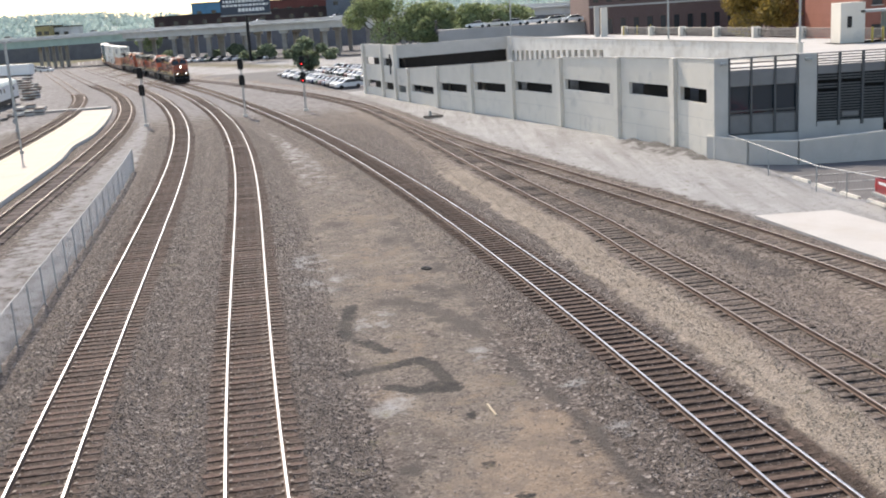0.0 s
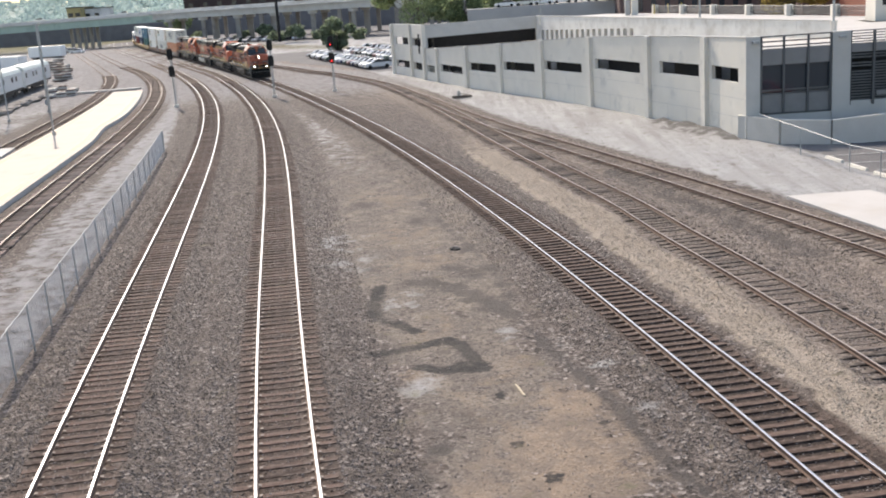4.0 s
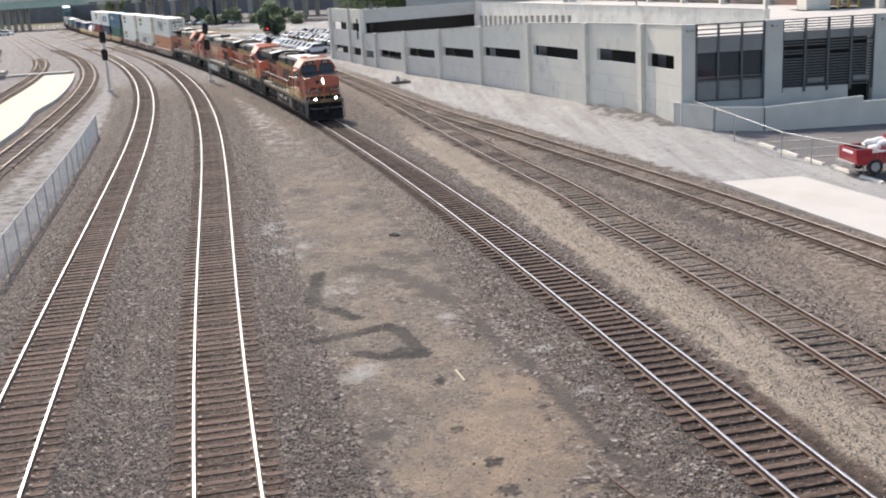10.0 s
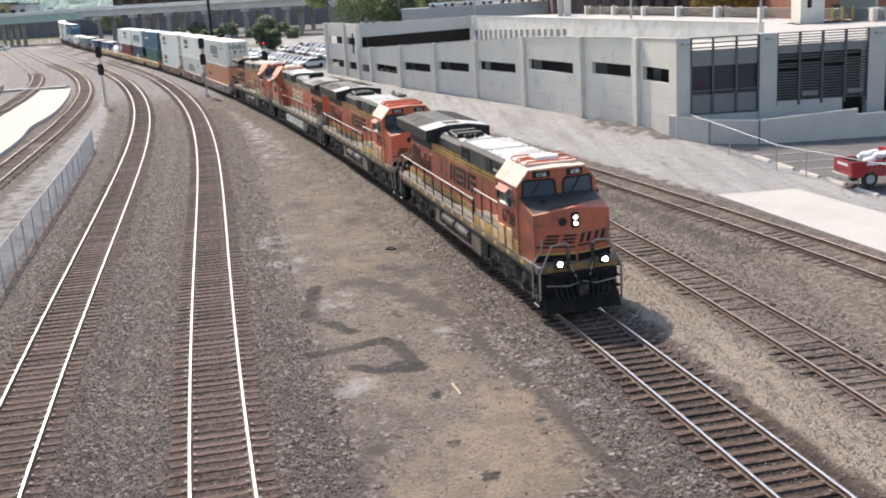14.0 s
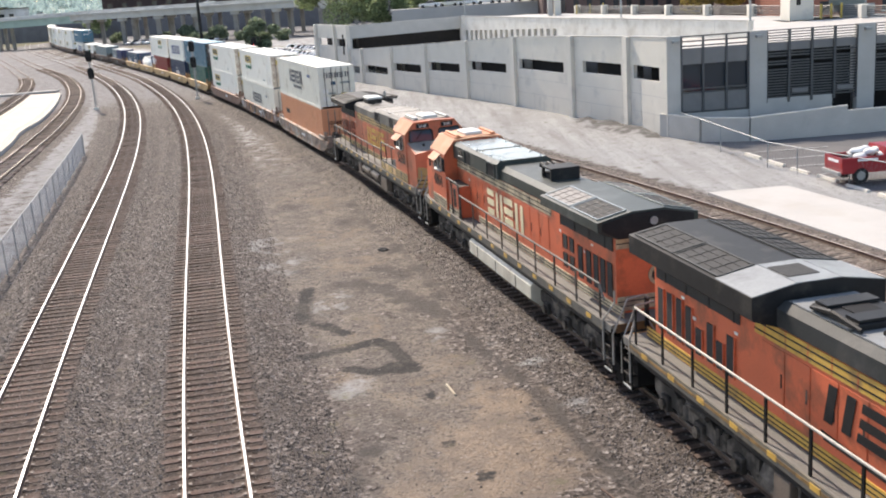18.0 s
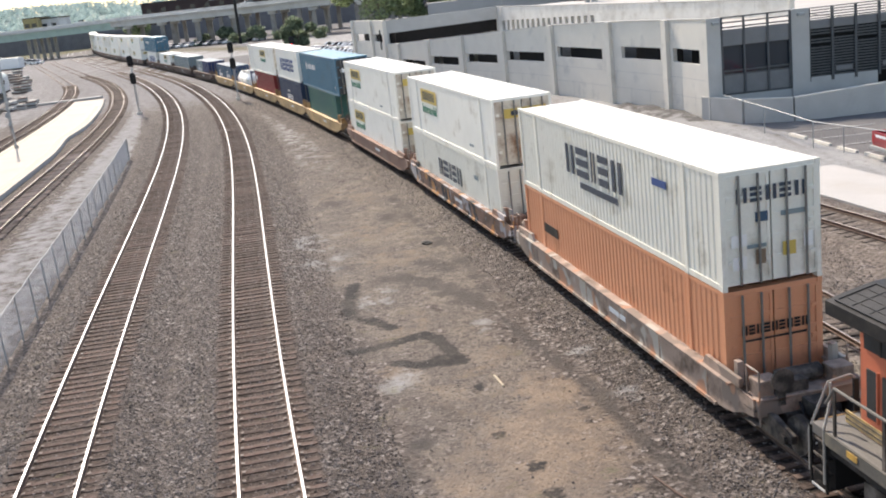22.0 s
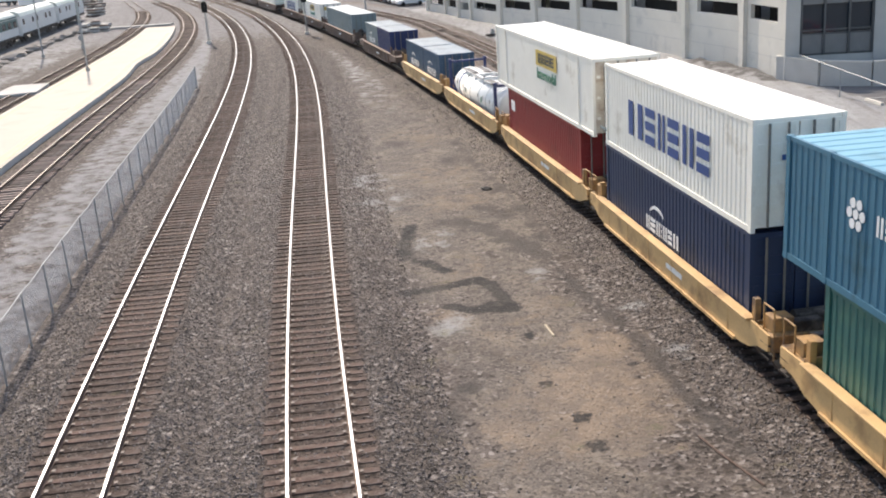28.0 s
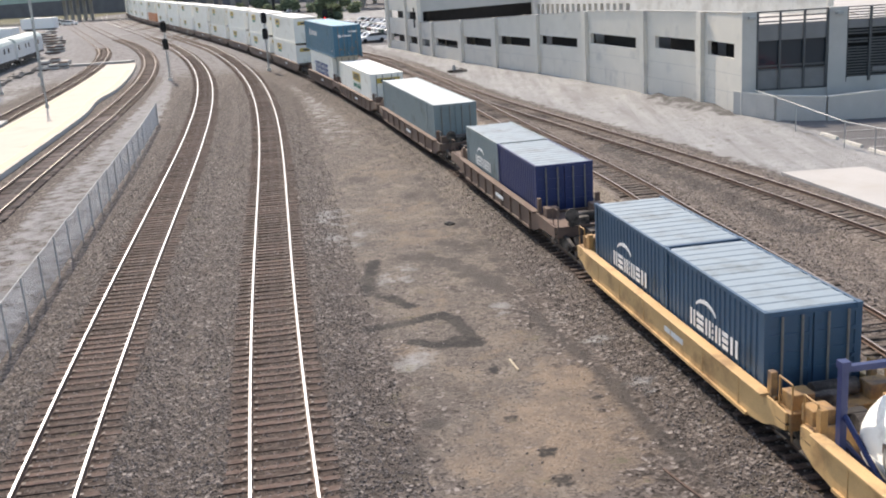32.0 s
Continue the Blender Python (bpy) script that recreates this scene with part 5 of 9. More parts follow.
SCREEN_PALE = surface("radiator_screen_dusty", (0.2, 0.19, 0.185), 0.7, 0.3, 0.4, 8, 60, 0.3)
ROOF_GREEN = surface("dark_green_roof_enamel", (0.026, 0.036, 0.033), 0.5, 0, 0.25, 1.5, 30, 0.05, (0.09, 0.1, 0.095, 1), 0.3, 0.8)
ROOF_SOOT = surface("grey_sooty_roof", (0.1, 0.095, 0.088), 0.6, 0, 0.25, 1.5, 30, 0.05, (0.2, 0.185, 0.165, 1), 0.4, 0.8)
# peach orange paled for sun on the cab roofs
CAB_PEACH = surface("sunlit_peach_enamel", (0.56, 0.25, 0.13), 0.6, 0, 0.1, 1.2, 30, 0.02, (0.54, 0.32, 0.2, 1), 0.4, 1.0)
TANK_PALE = surface("pale_dusty_tank", (0.6, 0.55, 0.46), 0.6, 0.1, 0.2, 1.2, 30, 0.05, (0.42, 0.37, 0.3, 1), 0.3, 1.0)
# lead roof panels whitened for the sun's sheen on them
ROOF_WHITE = surface("sun_sheen_grey_roof", (0.4, 0.4, 0.39), 0.5, 0, 0.2, 1.5, 30, 0.05, (0.24, 0.23, 0.22, 1), 0.35, 0.9)
# paler still: sun highlight on the newer cab roofs, put into the paint
CAB_WHITE = surface("sunlit_pale_orange_roof", (0.7, 0.53, 0.44), 0.6, 0, 0.1, 1.2, 30, 0.02, (0.66, 0.32, 0.2, 1), 0.4, 1.0)
PALE_CREAM = surface("pale_cream_lettering", (0.78, 0.68, 0.45), 0.5, 0, 0.08, 2, 30, 0.02)
LAMP_OFF = glass("unlit_lamp_glass", (0.5, 0.5, 0.48, 1), 0.15)
STYLES = [
    dict(body=ORANGE_SOIL_SHADE, trim=YELLOW_TRIM, roof=ROOF_DARK, mark=BLACK, new=True, screen=SCREEN, screen2=SCREEN, panel=ROOF_WHITE, edge=ROOF_DARK, rad=BLACK, bar=BLACK, glare=ROOF_DARK, stack="hatch", stack_y=-2.4, number="6738", cab_roof=CAB_WHITE, lamp=LAMP, tank=GRIME, word_y=-0.3),
    dict(body=ORANGE, trim=YELLOW_TRIM, roof=ROOF_DARK, mark=BLACK, new=True, screen=SCREEN, screen2=SCREEN, panel=ROOF_PALE, edge=ROOF_DARK, rad=BLACK, bar=BLACK, glare=ROOF_DARK, stack="hatch", stack_y=-2.4, number="7933", cab_roof=ORANGE, lamp=LAMP_OFF, tank=GRIME, word_y=-0.3),
    dict(body=ORANGE, trim=BEIGE, roof=ROOF_GREEN, mark=PALE_CREAM, new=False, screen=SCREEN, screen2=SCREEN_PALE, panel=ROOF_SHEEN, edge=ROOF_SHEEN, rad=ROOF_GREEN, bar=WALKWAY, glare=ROOF_DARK, stack="box", stack_y=-3.1, number="4864", cab_roof=CAB_PEACH, lamp=LAMP_OFF, tank=TANK_PALE, word_y=0.1),
    dict(body=ORANGE_FADED, trim=CREAM, roof=ROOF_SOOT, mark=YELLOW_TRIM, new=False, screen=SCREEN, screen2=SCREEN, panel=ROOF_DUST, edge=BLACK, rad=BLACK, bar=BLACK, glare=ROOF_DUST, stack="pan", stack_y=-4.4, number="5268", cab_roof=ORANGE_FADED, lamp=LAMP_OFF, tank=GRIME, word_y=-0.2),
]
LOCO_LABELS = ["leading orange diesel locomotive with lit headlamps", "second orange diesel locomotive with black roof and slanted lettering", "orange and dark green diesel locomotive coupled cab to the rear", "faded orange diesel locomotive with grey sooty roof"]
LOCO_S = [-31.8, -9.25, 13.05, 35.35]
for k, style in enumerate(STYLES):
    ride(locomotive(style, LOCO_LABELS[k]), LOCO_S[k], 6.75, 0.18, 180 if k == 2 else 0)


# containers
def ribbed(L, H, pitch, depth):
    """Side wall in the plane x = 0, folded outwards to +x, from y -L/2 to L/2."""
    n_ = max(2, int(L / pitch))
    p = L / n_
    pts = []
    for i in range(n_):
        y = -L / 2 + i * p
        pts += [(y, 0), (y + 0.3 * p, 0), (y + 0.42 * p, depth), (y + 0.88 * p, depth)]
    pts.append((L / 2, 0))
    verts = [(x, y, z) for y, x in pts for z in (0, H)]
    faces = [(2 * i, 2 * i + 2, 2 * i + 3, 2 * i + 1) for i in range(len(pts) - 1)]
    return verts, faces


MESH_STORE = {}


def stored(name, key, make, material, parent, m=None, label=""):
    """A part whose mesh is shared by all parts of one kind, size and material."""
    k = (name, key, material.name)
    if k not in MESH_STORE:
        ob = make()
        MESH_STORE[k] = ob.data
    else:
        ob = new(name, MESH_STORE[k])
    ob.parent = parent
    if m is not None:
        ob.matrix_local = m
    if label:
        tagged(ob, label)
    return ob


def door_leaf(W, H, material, root):
    """One leaf of an end door with five sunk panels."""
    hw, hh, n_ = (W - 0.1) / 2, (H - 0.24) / 2, 5
    cols = [-hw, -hw + 0.08, hw - 0.08, hw]
    step = (2 * hh - 0.09) / n_
    rows = []
    for k in range(n_ + 1):
        rows += [-hh + k * step, -hh + k * step + 0.09]
    bm = bmesh.new()
    front_ = [[bm.verts.new((x, 0.038, z)) for x in cols] for z in rows]
    for j in range(len(rows) - 1):
        for i in range(3):
            q = [front_[j][i], front_[j][i + 1], front_[j + 1][i + 1], front_[j + 1][i]]
            if i == 1 and j % 2 == 1:
                d = [bm.verts.new((v.co.x, 0.012, v.co.z)) for v in q]
                for k in range(4):
                    bm.faces.new((q[k], q[(k + 1) % 4], d[(k + 1) % 4], d[k]))
                bm.faces.new(d)
            else:
                bm.faces.new(q)
    rim = [front_[0][0], front_[0][3], front_[-1][3], front_[-1][0]]
    back_ = [bm.verts.new((v.co.x, -0.015, v.co.z)) for v in rim]
    loops = [front_[0], [row[3] for row in front_], front_[-1][::-1], [row[0] for row in front_][::-1]]
    for k in range(4):
        bm.faces.new(loops[k] + [back_[(k + 1) % 4], back_[k]])
    bm.faces.new(back_[::-1])
    bmesh.ops.recalc_face_normals(bm, faces=bm.faces)
    return part("door", bm, material, root)


def container(L, H, side, roof, label, sign=None, doors=None, posts=None, rib=0.28, depth=0.024, plain=False):
    """A shipping container standing on z = 0, doors towards +y."""
    doors, posts = doors or side, posts or side
    root = thing("shipping_container", label, "container", group="containers on the train")
    W = 1.29 if L > 13 else 1.22
    depth = 0.009 if side is P_WHITE and L > 13 else depth
    key = (round(L, 2), round(H, 2), round(rib, 3), depth)
    for sx in (1, -1):
        def wall():
            v, f = ribbed(L - 0.3, H - 0.26, rib, depth)
            return mesh_part("side_wall", v, f, side, root)
        stored("side_wall", key, wall, side, root, pose(sx * (W - 0.045), 0, 0.15, 0, 0, 0 if sx > 0 else 180))
        stored("top_rail", key, lambda: one("top_rail", posts, root, 0, 0, 0, 0.08, L, 0.1), posts, root, pose(sx * (W - 0.04), 0, H - 0.055))
        stored("bottom_rail", key, lambda: one("bottom_rail", posts, root, 0, 0, 0, 0.08, L, 0.15), posts, root, pose(sx * (W - 0.04), 0, 0.075))
        ends = [-L / 2 + 0.08, L / 2 - 0.08] + ([-6.1, 6.1] if L > 13 and not plain else [])
        for yy in ends:
            stored("corner_post", key, lambda: one("corner_post", posts, root, 0, 0, 0, 0.1, 0.18, H - 0.004), posts, root, pose(sx * (W - 0.044), yy, H / 2))
            for zz in () if plain else (0.06, H - 0.06):
                stored("corner_casting", key, lambda: one("corner_casting", posts, root, 0, 0, 0, 0.13, 0.2, 0.13), posts, root, pose(sx * (W - 0.05), yy, zz))

    def top():
        k = int(L / 0.5)
        pts = [(-L / 2 + 0.05, 0)]
        for i in range(k):
            y0, p = -L / 2 + 0.05 + i * (L - 0.1) / k, (L - 0.1) / k
            pts += [(y0 + 0.25 * p, 0), (y0 + 0.33 * p, 0.018), (y0 + 0.67 * p, 0.018), (y0 + 0.75 * p, 0)]
        pts.append((L / 2 - 0.05, 0))
        v = [(sx * (W - 0.06), y, z) for y, z in pts for sx in (1, -1)]
        return mesh_part("roof", v, [(2 * i, 2 * i + 2, 2 * i + 3, 2 * i + 1) for i in range(len(pts) - 1)], roof, root)
    stored("roof", key, top, roof, root, pose(0, 0, H - 0.03), "sunlit ribbed roof")

    def back():
        v, f = ribbed(2 * W - 0.24, H - 0.3, 0.26, 0.03)
        return mesh_part("end_wall", v, f, side, root)
    stored("end_wall", key, back, side, root, pose(0, -L / 2 + 0.05, 0.15, 0, 0, -90))
    if not plain:
        stored("door_header", key, lambda: one("door_header", posts, root, 0, 0, 0, 2 * W - 0.2, 0.1, 0.13), posts, root, pose(0, L / 2 - 0.06, H - 0.075))
    for sx in (-1, 1):
        d = stored("door", key, lambda: door_leaf(W, H, doors, root), doors, root, pose(sx * (W - 0.06) / 2, L / 2 - 0.03, H / 2))
        for q in () if plain else (-0.28, 0.22):
            stored("locking_bar", key, lambda: part("locking_bar", rod(bmesh.new(), (0, 0.06, -H / 2 + 0.12), (0, 0.06, H / 2 - 0.12), 0.032, 6), LOCK_STEEL, d), LOCK_STEEL, d, pose(q, 0.03, 0), "dull steel locking bar")
        for zz in () if plain else (-0.8, 0, 0.8):
            stored("hinge", key, lambda: one("hinge", posts, d, 0, 0.03, 0, 0.14, 0.05, 0.1), posts, d, pose(sx * 0.46, 0, zz * H / 3))
    if sign:
        sign(root, W + 0.0, L, H)
    return root


def paint(name, r, g, b, rough=0.5, amount=0.2, dirt=None):
    return surface(name, (r, g, b), rough, 0.0, 0.08, 0.7, 30, 0.02, dirt or (r * 0.62, g * 0.58, b * 0.52, 1), amount, 0.7)


P_GREY = paint("grey_white_container_paint", 0.77, 0.745, 0.655)
P_WHITE = paint("white_container_paint", 0.87, 0.845, 0.765, 0.5, 0.12)
P_ORANGE = paint("pumpkin_container_paint", 0.66, 0.29, 0.155, 0.5, 0.1)
P_ROOFW = paint("sunlit_white_roof_paint", 0.82, 0.81, 0.78, 0.55, 0.15)
P_BLUE = paint("mid_blue_container_paint", 0.038, 0.15, 0.23)
P_DOORDARK = paint("near_black_blue_door_paint", 0.012, 0.02, 0.028, 0.5, 0.3)
P_BLUEROOF = paint("pale_blue_roof_paint", 0.17, 0.385, 0.5)
P_TEAL = paint("teal_green_container_paint", 0.025, 0.115, 0.105, 0.5, 0.35, (0.06, 0.16, 0.11, 1))
P_NAVY = paint("navy_container_paint", 0.013, 0.032, 0.082)
P_CBLUE = paint("dull_blue_container_paint", 0.028, 0.078, 0.14)
P_CROOF = paint("weathered_blue_roof_paint", 0.24, 0.3, 0.34, 0.6, 0.4)
P_RED = paint("dark_red_container_paint", 0.25, 0.024, 0.026)
P_SLATE = paint("slate_grey_container_paint", 0.2, 0.25, 0.26)
P_SLATEROOF = paint("pale_slate_roof_paint", 0.5, 0.55, 0.56, 0.6, 0.3)
P_DEEP = paint("deep_blue_container_paint", 0.014, 0.028, 0.11)
P_SIGNY = paint("yellow_sign_paint", 0.58, 0.42, 0.1, 0.5, 0.25)
P_SIGNG = paint("green_sign_paint", 0.03, 0.2, 0.13, 0.5, 0.05)
P_DOORRUST = surface("rust_streaked_white_door_paint", (0.66, 0.6, 0.5), 0.65, 0, 0.12, 0.9, 30, 0.03, (0.27, 0.15, 0.085, 1), 0.42, 1.0)
P_INK = paint("dark_slate_ink", 0.03, 0.045, 0.07, 0.5, 0.05)
P_INKBLUE = paint("royal_blue_ink", 0.022, 0.065, 0.22, 0.5, 0.05)
LOCK_STEEL = surface("dull_locking_steel", (0.2, 0.19, 0.175), 0.6, 0.3, 0.2, 4, 40, 0.05)
BROWN_MARK = paint("brown_placard", 0.2, 0.14, 0.09, 0.6, 0.1)
P_INKWHITE = paint("white_ink", 0.75, 0.76, 0.76, 0.5, 0.05)


def word(parent, material, x, y0, z0, dy, dz, widths, name="lettering", label="block of lettering"):
    bars(name, material, parent, x, y0, z0, dy, dz, widths, label=label)


def sign_swift(root, W, L, H):
    for sx in (-1, 1):
        word(root, P_INK, sx * (W + 0.004), -2.9, 1.3, 4.9, 0.95, [1, 1.3, 0.5, 1, 1])
        plate("small_lettering", P_INK, root, sx * (W + 0.002), -1.6, 0.92, 3.2, 0.2)
        plate("blue_mark", P_INKBLUE, root, sx * (W + 0.002), 4.2, 2.0, 0.9, 0.2)
    word_end(root, L, H, P_INK, 1.9, 0.36, 2.1)
    placards(root, L, ((0.25, 1.72, 0.32, 0.24, P_CBLUE), (0.85, 1.2, 0.4, 0.3, WHITE), (0.3, 0.75, 0.26, 0.36, BROWN_MARK), (0.85, 0.65, 0.36, 0.32, WHITE), (-0.45, 0.85, 0.34, 0.34, P_SIGNY), (-0.95, 1.0, 0.24, 0.36, WHITE), (-0.6, 1.72, 0.7, 0.12, P_SLATE), (0.4, 1.02, 0.5, 0.09, P_SLATE)))


def placards(root, L, rows):
    for x, z, w_, h_, m_ in rows:
        one("door_placard", m_, root, x, L / 2 + 0.03, z, w_, 0.012, h_, label="small door placard")


def word_end(root, L, H, material, dx, dz, z0, n_=5):
    w = dx / n_ * 0.78
    for k in range(n_):
        ob = part("door_lettering", glyph(k, w, dz, 0.0, 0.014), material, root)
        ob.matrix_local = pose(-dx / 2 + (k + 0.5) * dx / n_, L / 2 + 0.026, z0)


def sign_swift_low(root, W, L, H):
    for sx in (-1, 1):
        word(root, P_INK, sx * (W + 0.004), -2.6, 1.15, 4.4, 0.85, [1, 1.3, 0.5, 1, 1])
        plate("blue_mark", P_SLATE, root, sx * (W + 0.002), 4.2, 1.9, 0.6, 0.2)


def sign_yellow(at, far=False):
    def put(root, W, L, H):
        for sx in (-1, 1):
            pn = one("sign_panel", P_SIGNY, root, sx * (W + 0.003), at, 2.13, 0.012, 3.3, 0.68, label="yellow name panel")
            if far:
                plate("green_lettering", P_SIGNG, root, sx * (W + 0.002), at - 1.1, 1.5, 2.2, 0.26)
                plate("panel_lettering", P_INK, pn, sx * (W + 0.01), at - 0.8, 2.02, 1.6, 0.26)
            else:
                word(pn, P_INK, sx * (W + 0.01), at - 1.25, 1.93, 2.5, 0.42, [1, 0.25, 1, 0.25, 1, 1, 1, 1], "panel_lettering")
                words("Intermodal", P_SIGNG, root, on_side(sx * (W + 0.004), at, 1.46), 0.46, "green_lettering", "green lettering", 3.0)
                plate("small_lettering", P_SLATE, root, sx * (W + 0.002), at + 7.4, 0.5, 0.7, 0.1)
        one("door_sign", P_SIGNY, root, -0.1, L / 2 + 0.035, 2.25, 1.9, 0.012, 0.4, label="yellow door sign")
        plate_end = one("door_sign_bar", P_INK, root, -0.1, L / 2 + 0.042, 2.25, 1.2, 0.012, 0.2)
    return put


def sign_orange(root, W, L, H):
    for sx in (-1, 1):
        one("name_plate", BLACK, root, sx * (W + 0.003), -5.2, 1.65, 0.012, 1.5, 0.34, label="dark name plate")
    word_end(root, L, H, BLACK, 1.8, 0.24, 1.75, 9)
    one("door_rule", BLACK, root, 0, L / 2 + 0.034, 1.6, 1.7, 0.012, 0.05)


def sign_blue(root, W, L, H):
    for sx in (-1, 1):
        for k in range(7):
            q, r_ = k * math.pi / 3, 0.0 if k == 6 else 0.25
            part("emblem_disc", rod(bmesh.new(), (sx * W, -4.9 + r_ * math.cos(q), 1.85 + r_ * math.sin(q)), (sx * (W + 0.014), -4.9 + r_ * math.cos(q), 1.85 + r_ * math.sin(q)), 0.11, 10), P_INKWHITE, root, "disc of a round white emblem")
        word(root, P_INKWHITE, sx * (W + 0.004), -4.1, 1.62, 3.2, 0.42, [0.8, 0.3, 1, 1, 1, 1, 1, 1, 1])
        plate("small_lettering", P_INKWHITE, root, sx * (W + 0.002), 6.9, 0.55, 0.22, 0.13)
    part("door_emblem", rod(bmesh.new(), (0.75, L / 2 + 0.03, 1.95), (0.75, L / 2 + 0.045, 1.95), 0.17, 14), P_INKWHITE, root, "round pale emblem")
    one("door_lettering", P_INKWHITE, root, 0.05, L / 2 + 0.035, 1.95, 0.9, 0.012, 0.14)
    one("door_lettering", P_INKWHITE, root, -0.55, L / 2 + 0.035, 2.3, 0.8, 0.012, 0.14)
    words("53'", BROWN_MARK, root, pose(-0.4, L / 2 + 0.04, 0.72, 90, 0, 180), 0.34, "door_number", "tan number")
    for dx, dz in ((0.7, 0.75), (0.35, 0.72), (-0.75, 1.35)):
        one("door_placard", BROWN_MARK, root, dx, L / 2 + 0.035, dz, 0.16, 0.012, 0.14)


def sign_matson(root, W, L, H):
    for sx in (-1, 1):
        word(root, P_INKBLUE, sx * (W + 0.004), -3.6, 0.85, 7.0, 1.15, [1.7, 1, 0.7, 1, 1, 1])
    one("door_sign", P_INKBLUE, root, 0.0, L / 2 + 0.035, 1.9, 0.9, 0.012, 0.14)
    one("door_placard", P_SIGNG, root, -0.3, L / 2 + 0.035, 0.75, 0.25, 0.012, 0.25)


def sign_ship(root, W, L, H):
    for sx in (-1, 1):
        a = -L * 0.2 if L < 7 else -1.8
        word(root, P_INKWHITE, sx * (W + 0.004), a, 0.95, 2.9, 0.46, [1, 1.3, 1, 0.2, 1, 1, 1.3])
        bm = bmesh.new()
        lo, hi = [], []
        for k in range(9):
            q = math.radians(30 + 15 * k)
            c_ = a + 1.0
            lo.append((c_ + 0.7 * math.cos(q), 1.42 + 0.34 * math.sin(q)))
            hi.append((c_ + 0.7 * math.cos(q), 1.45 + 0.42 * math.sin(q)))
        part("swoosh", prism(bm, lo + hi[::-1], sx * W, sx * (W + 0.014)), P_INKWHITE, root, "white arc")


def sign_red(root, W, L, H):
    for sx in (-1, 1):
        one("name_plate", P_INKWHITE, root, sx * (W + 0.003), -L / 2 + 0.9, 2.1, 0.012, 0.75, 0.5, label="small white mark")
    word_end(root, L, H, P_INKWHITE, 0.7, 0.2, 2.1, 3)


# well cars
def patch_paint(name, base, colours):
    """Rusty paint with large odd patches of other colours on it."""
    m = surface(name, base, 0.75, 0.0, 0.2, 1.5, 30, 0.1, (0.1, 0.065, 0.045, 1), 0.4, 1.2)
    nt = m.node_tree
    n, l = nt.nodes, nt.links
    p = n["Principled BSDF"]
    last = p.inputs["Base Color"].links[0].from_socket
    co = n.new("ShaderNodeTexCoord")
    for i, c in enumerate(colours):
        t = n.new("ShaderNodeTexNoise")
        t.inputs["Scale"].default_value, t.inputs["Detail"].default_value = 0.75 + 0.2 * i, 1.5
        mp = n.new("ShaderNodeMapping")
        mp.inputs["Location"].default_value = (7.3 * i, 3.1 * i, 1.7 * i)
        l.new(co.outputs["Object"], mp.inputs["Vector"])
        l.new(mp.outputs[0], t.inputs["Vector"])
        r = n.new("ShaderNodeMapRange")
        r.inputs["From Min"].default_value, r.inputs["From Max"].default_value = 0.57, 0.6
        l.new(t.outputs[0], r.inputs["Value"])
        q = n.new("ShaderNodeMix")
        q.data_type = 'RGBA'
        l.new(r.outputs["Result"], q.inputs["Factor"])
        l.new(last, q.inputs["A"])
        q.inputs["B"].default_value = (*c, 1)
        last = q.outputs["Result"]
    l.new(last, p.inputs["Base Color"])
    return m


YELLOW_CAR = surface("yellow_car_enamel", (0.56, 0.36, 0.165), 0.6, 0, 0.15, 1.2, 30, 0.05, (0.28, 0.16, 0.07, 1), 0.35, 0.9)
END_YELLOW = surface("rusty_yellow_end_paint", (0.42, 0.24, 0.09), 0.7, 0, 0.2, 1.5, 30, 0.1, (0.14, 0.09, 0.06, 1), 0.5, 1.6)
BROWN_CAR = surface("oxide_brown_car_paint", (0.24, 0.135, 0.095), 0.75, 0, 0.2, 1.2, 30, 0.1, (0.26, 0.18, 0.14, 1), 0.35, 0.9)
TAGGED_CAR = patch_paint("painted_over_rusty_car_paint", (0.34, 0.25, 0.2), [(0.42, 0.38, 0.33), (0.4, 0.21, 0.13), (0.22, 0.17, 0.14)])
TAGGED_CAR_B = patch_paint("scrawled_rusty_car_paint", (0.24, 0.14, 0.1), [(0.035, 0.033, 0.035), (0.5, 0.24, 0.09), (0.36, 0.33, 0.33)])
DARK_CAR = surface("dark_brown_car_paint", (0.14, 0.088, 0.066), 0.8, 0, 0.25, 1.2, 30, 0.1, (0.15, 0.11, 0.085, 1), 0.35, 0.9)


DARK_FAR = DARK_CAR.copy()


def car_truck(parent, y):
    root = one("truck", GRIME, parent, 0, y, 0.55, 1.4, 0.5, 0.3, label="sooty two-axle truck")
    for sx in (-1, 1):
        bm = bmesh.new()
        prism(bm, [(y - 1.15, 0.42), (y - 0.6, 0.3), (y + 0.6, 0.3), (y + 1.15, 0.42), (y + 1.15, 0.6), (y + 0.4, 0.78), (y - 0.4, 0.78), (y - 1.15, 0.6)], sx * 0.98, sx * 1.12)
        for dy in (-0.89, 0.89):
            rod(bm, (sx * 1.1, y + dy, 0.46), (sx * 1.22, y + dy, 0.46), 0.13, 8)
        for k in (-0.15, 0.15):
            rod(bm, (sx * 1.05, y + k, 0.32), (sx * 1.05, y + k, 0.62), 0.08, 8)
        part("side_frame", bm, GRIME, root)
    for dy in (-0.89, 0.89):
        wheelset(root, y + dy, 0.46)
    return root


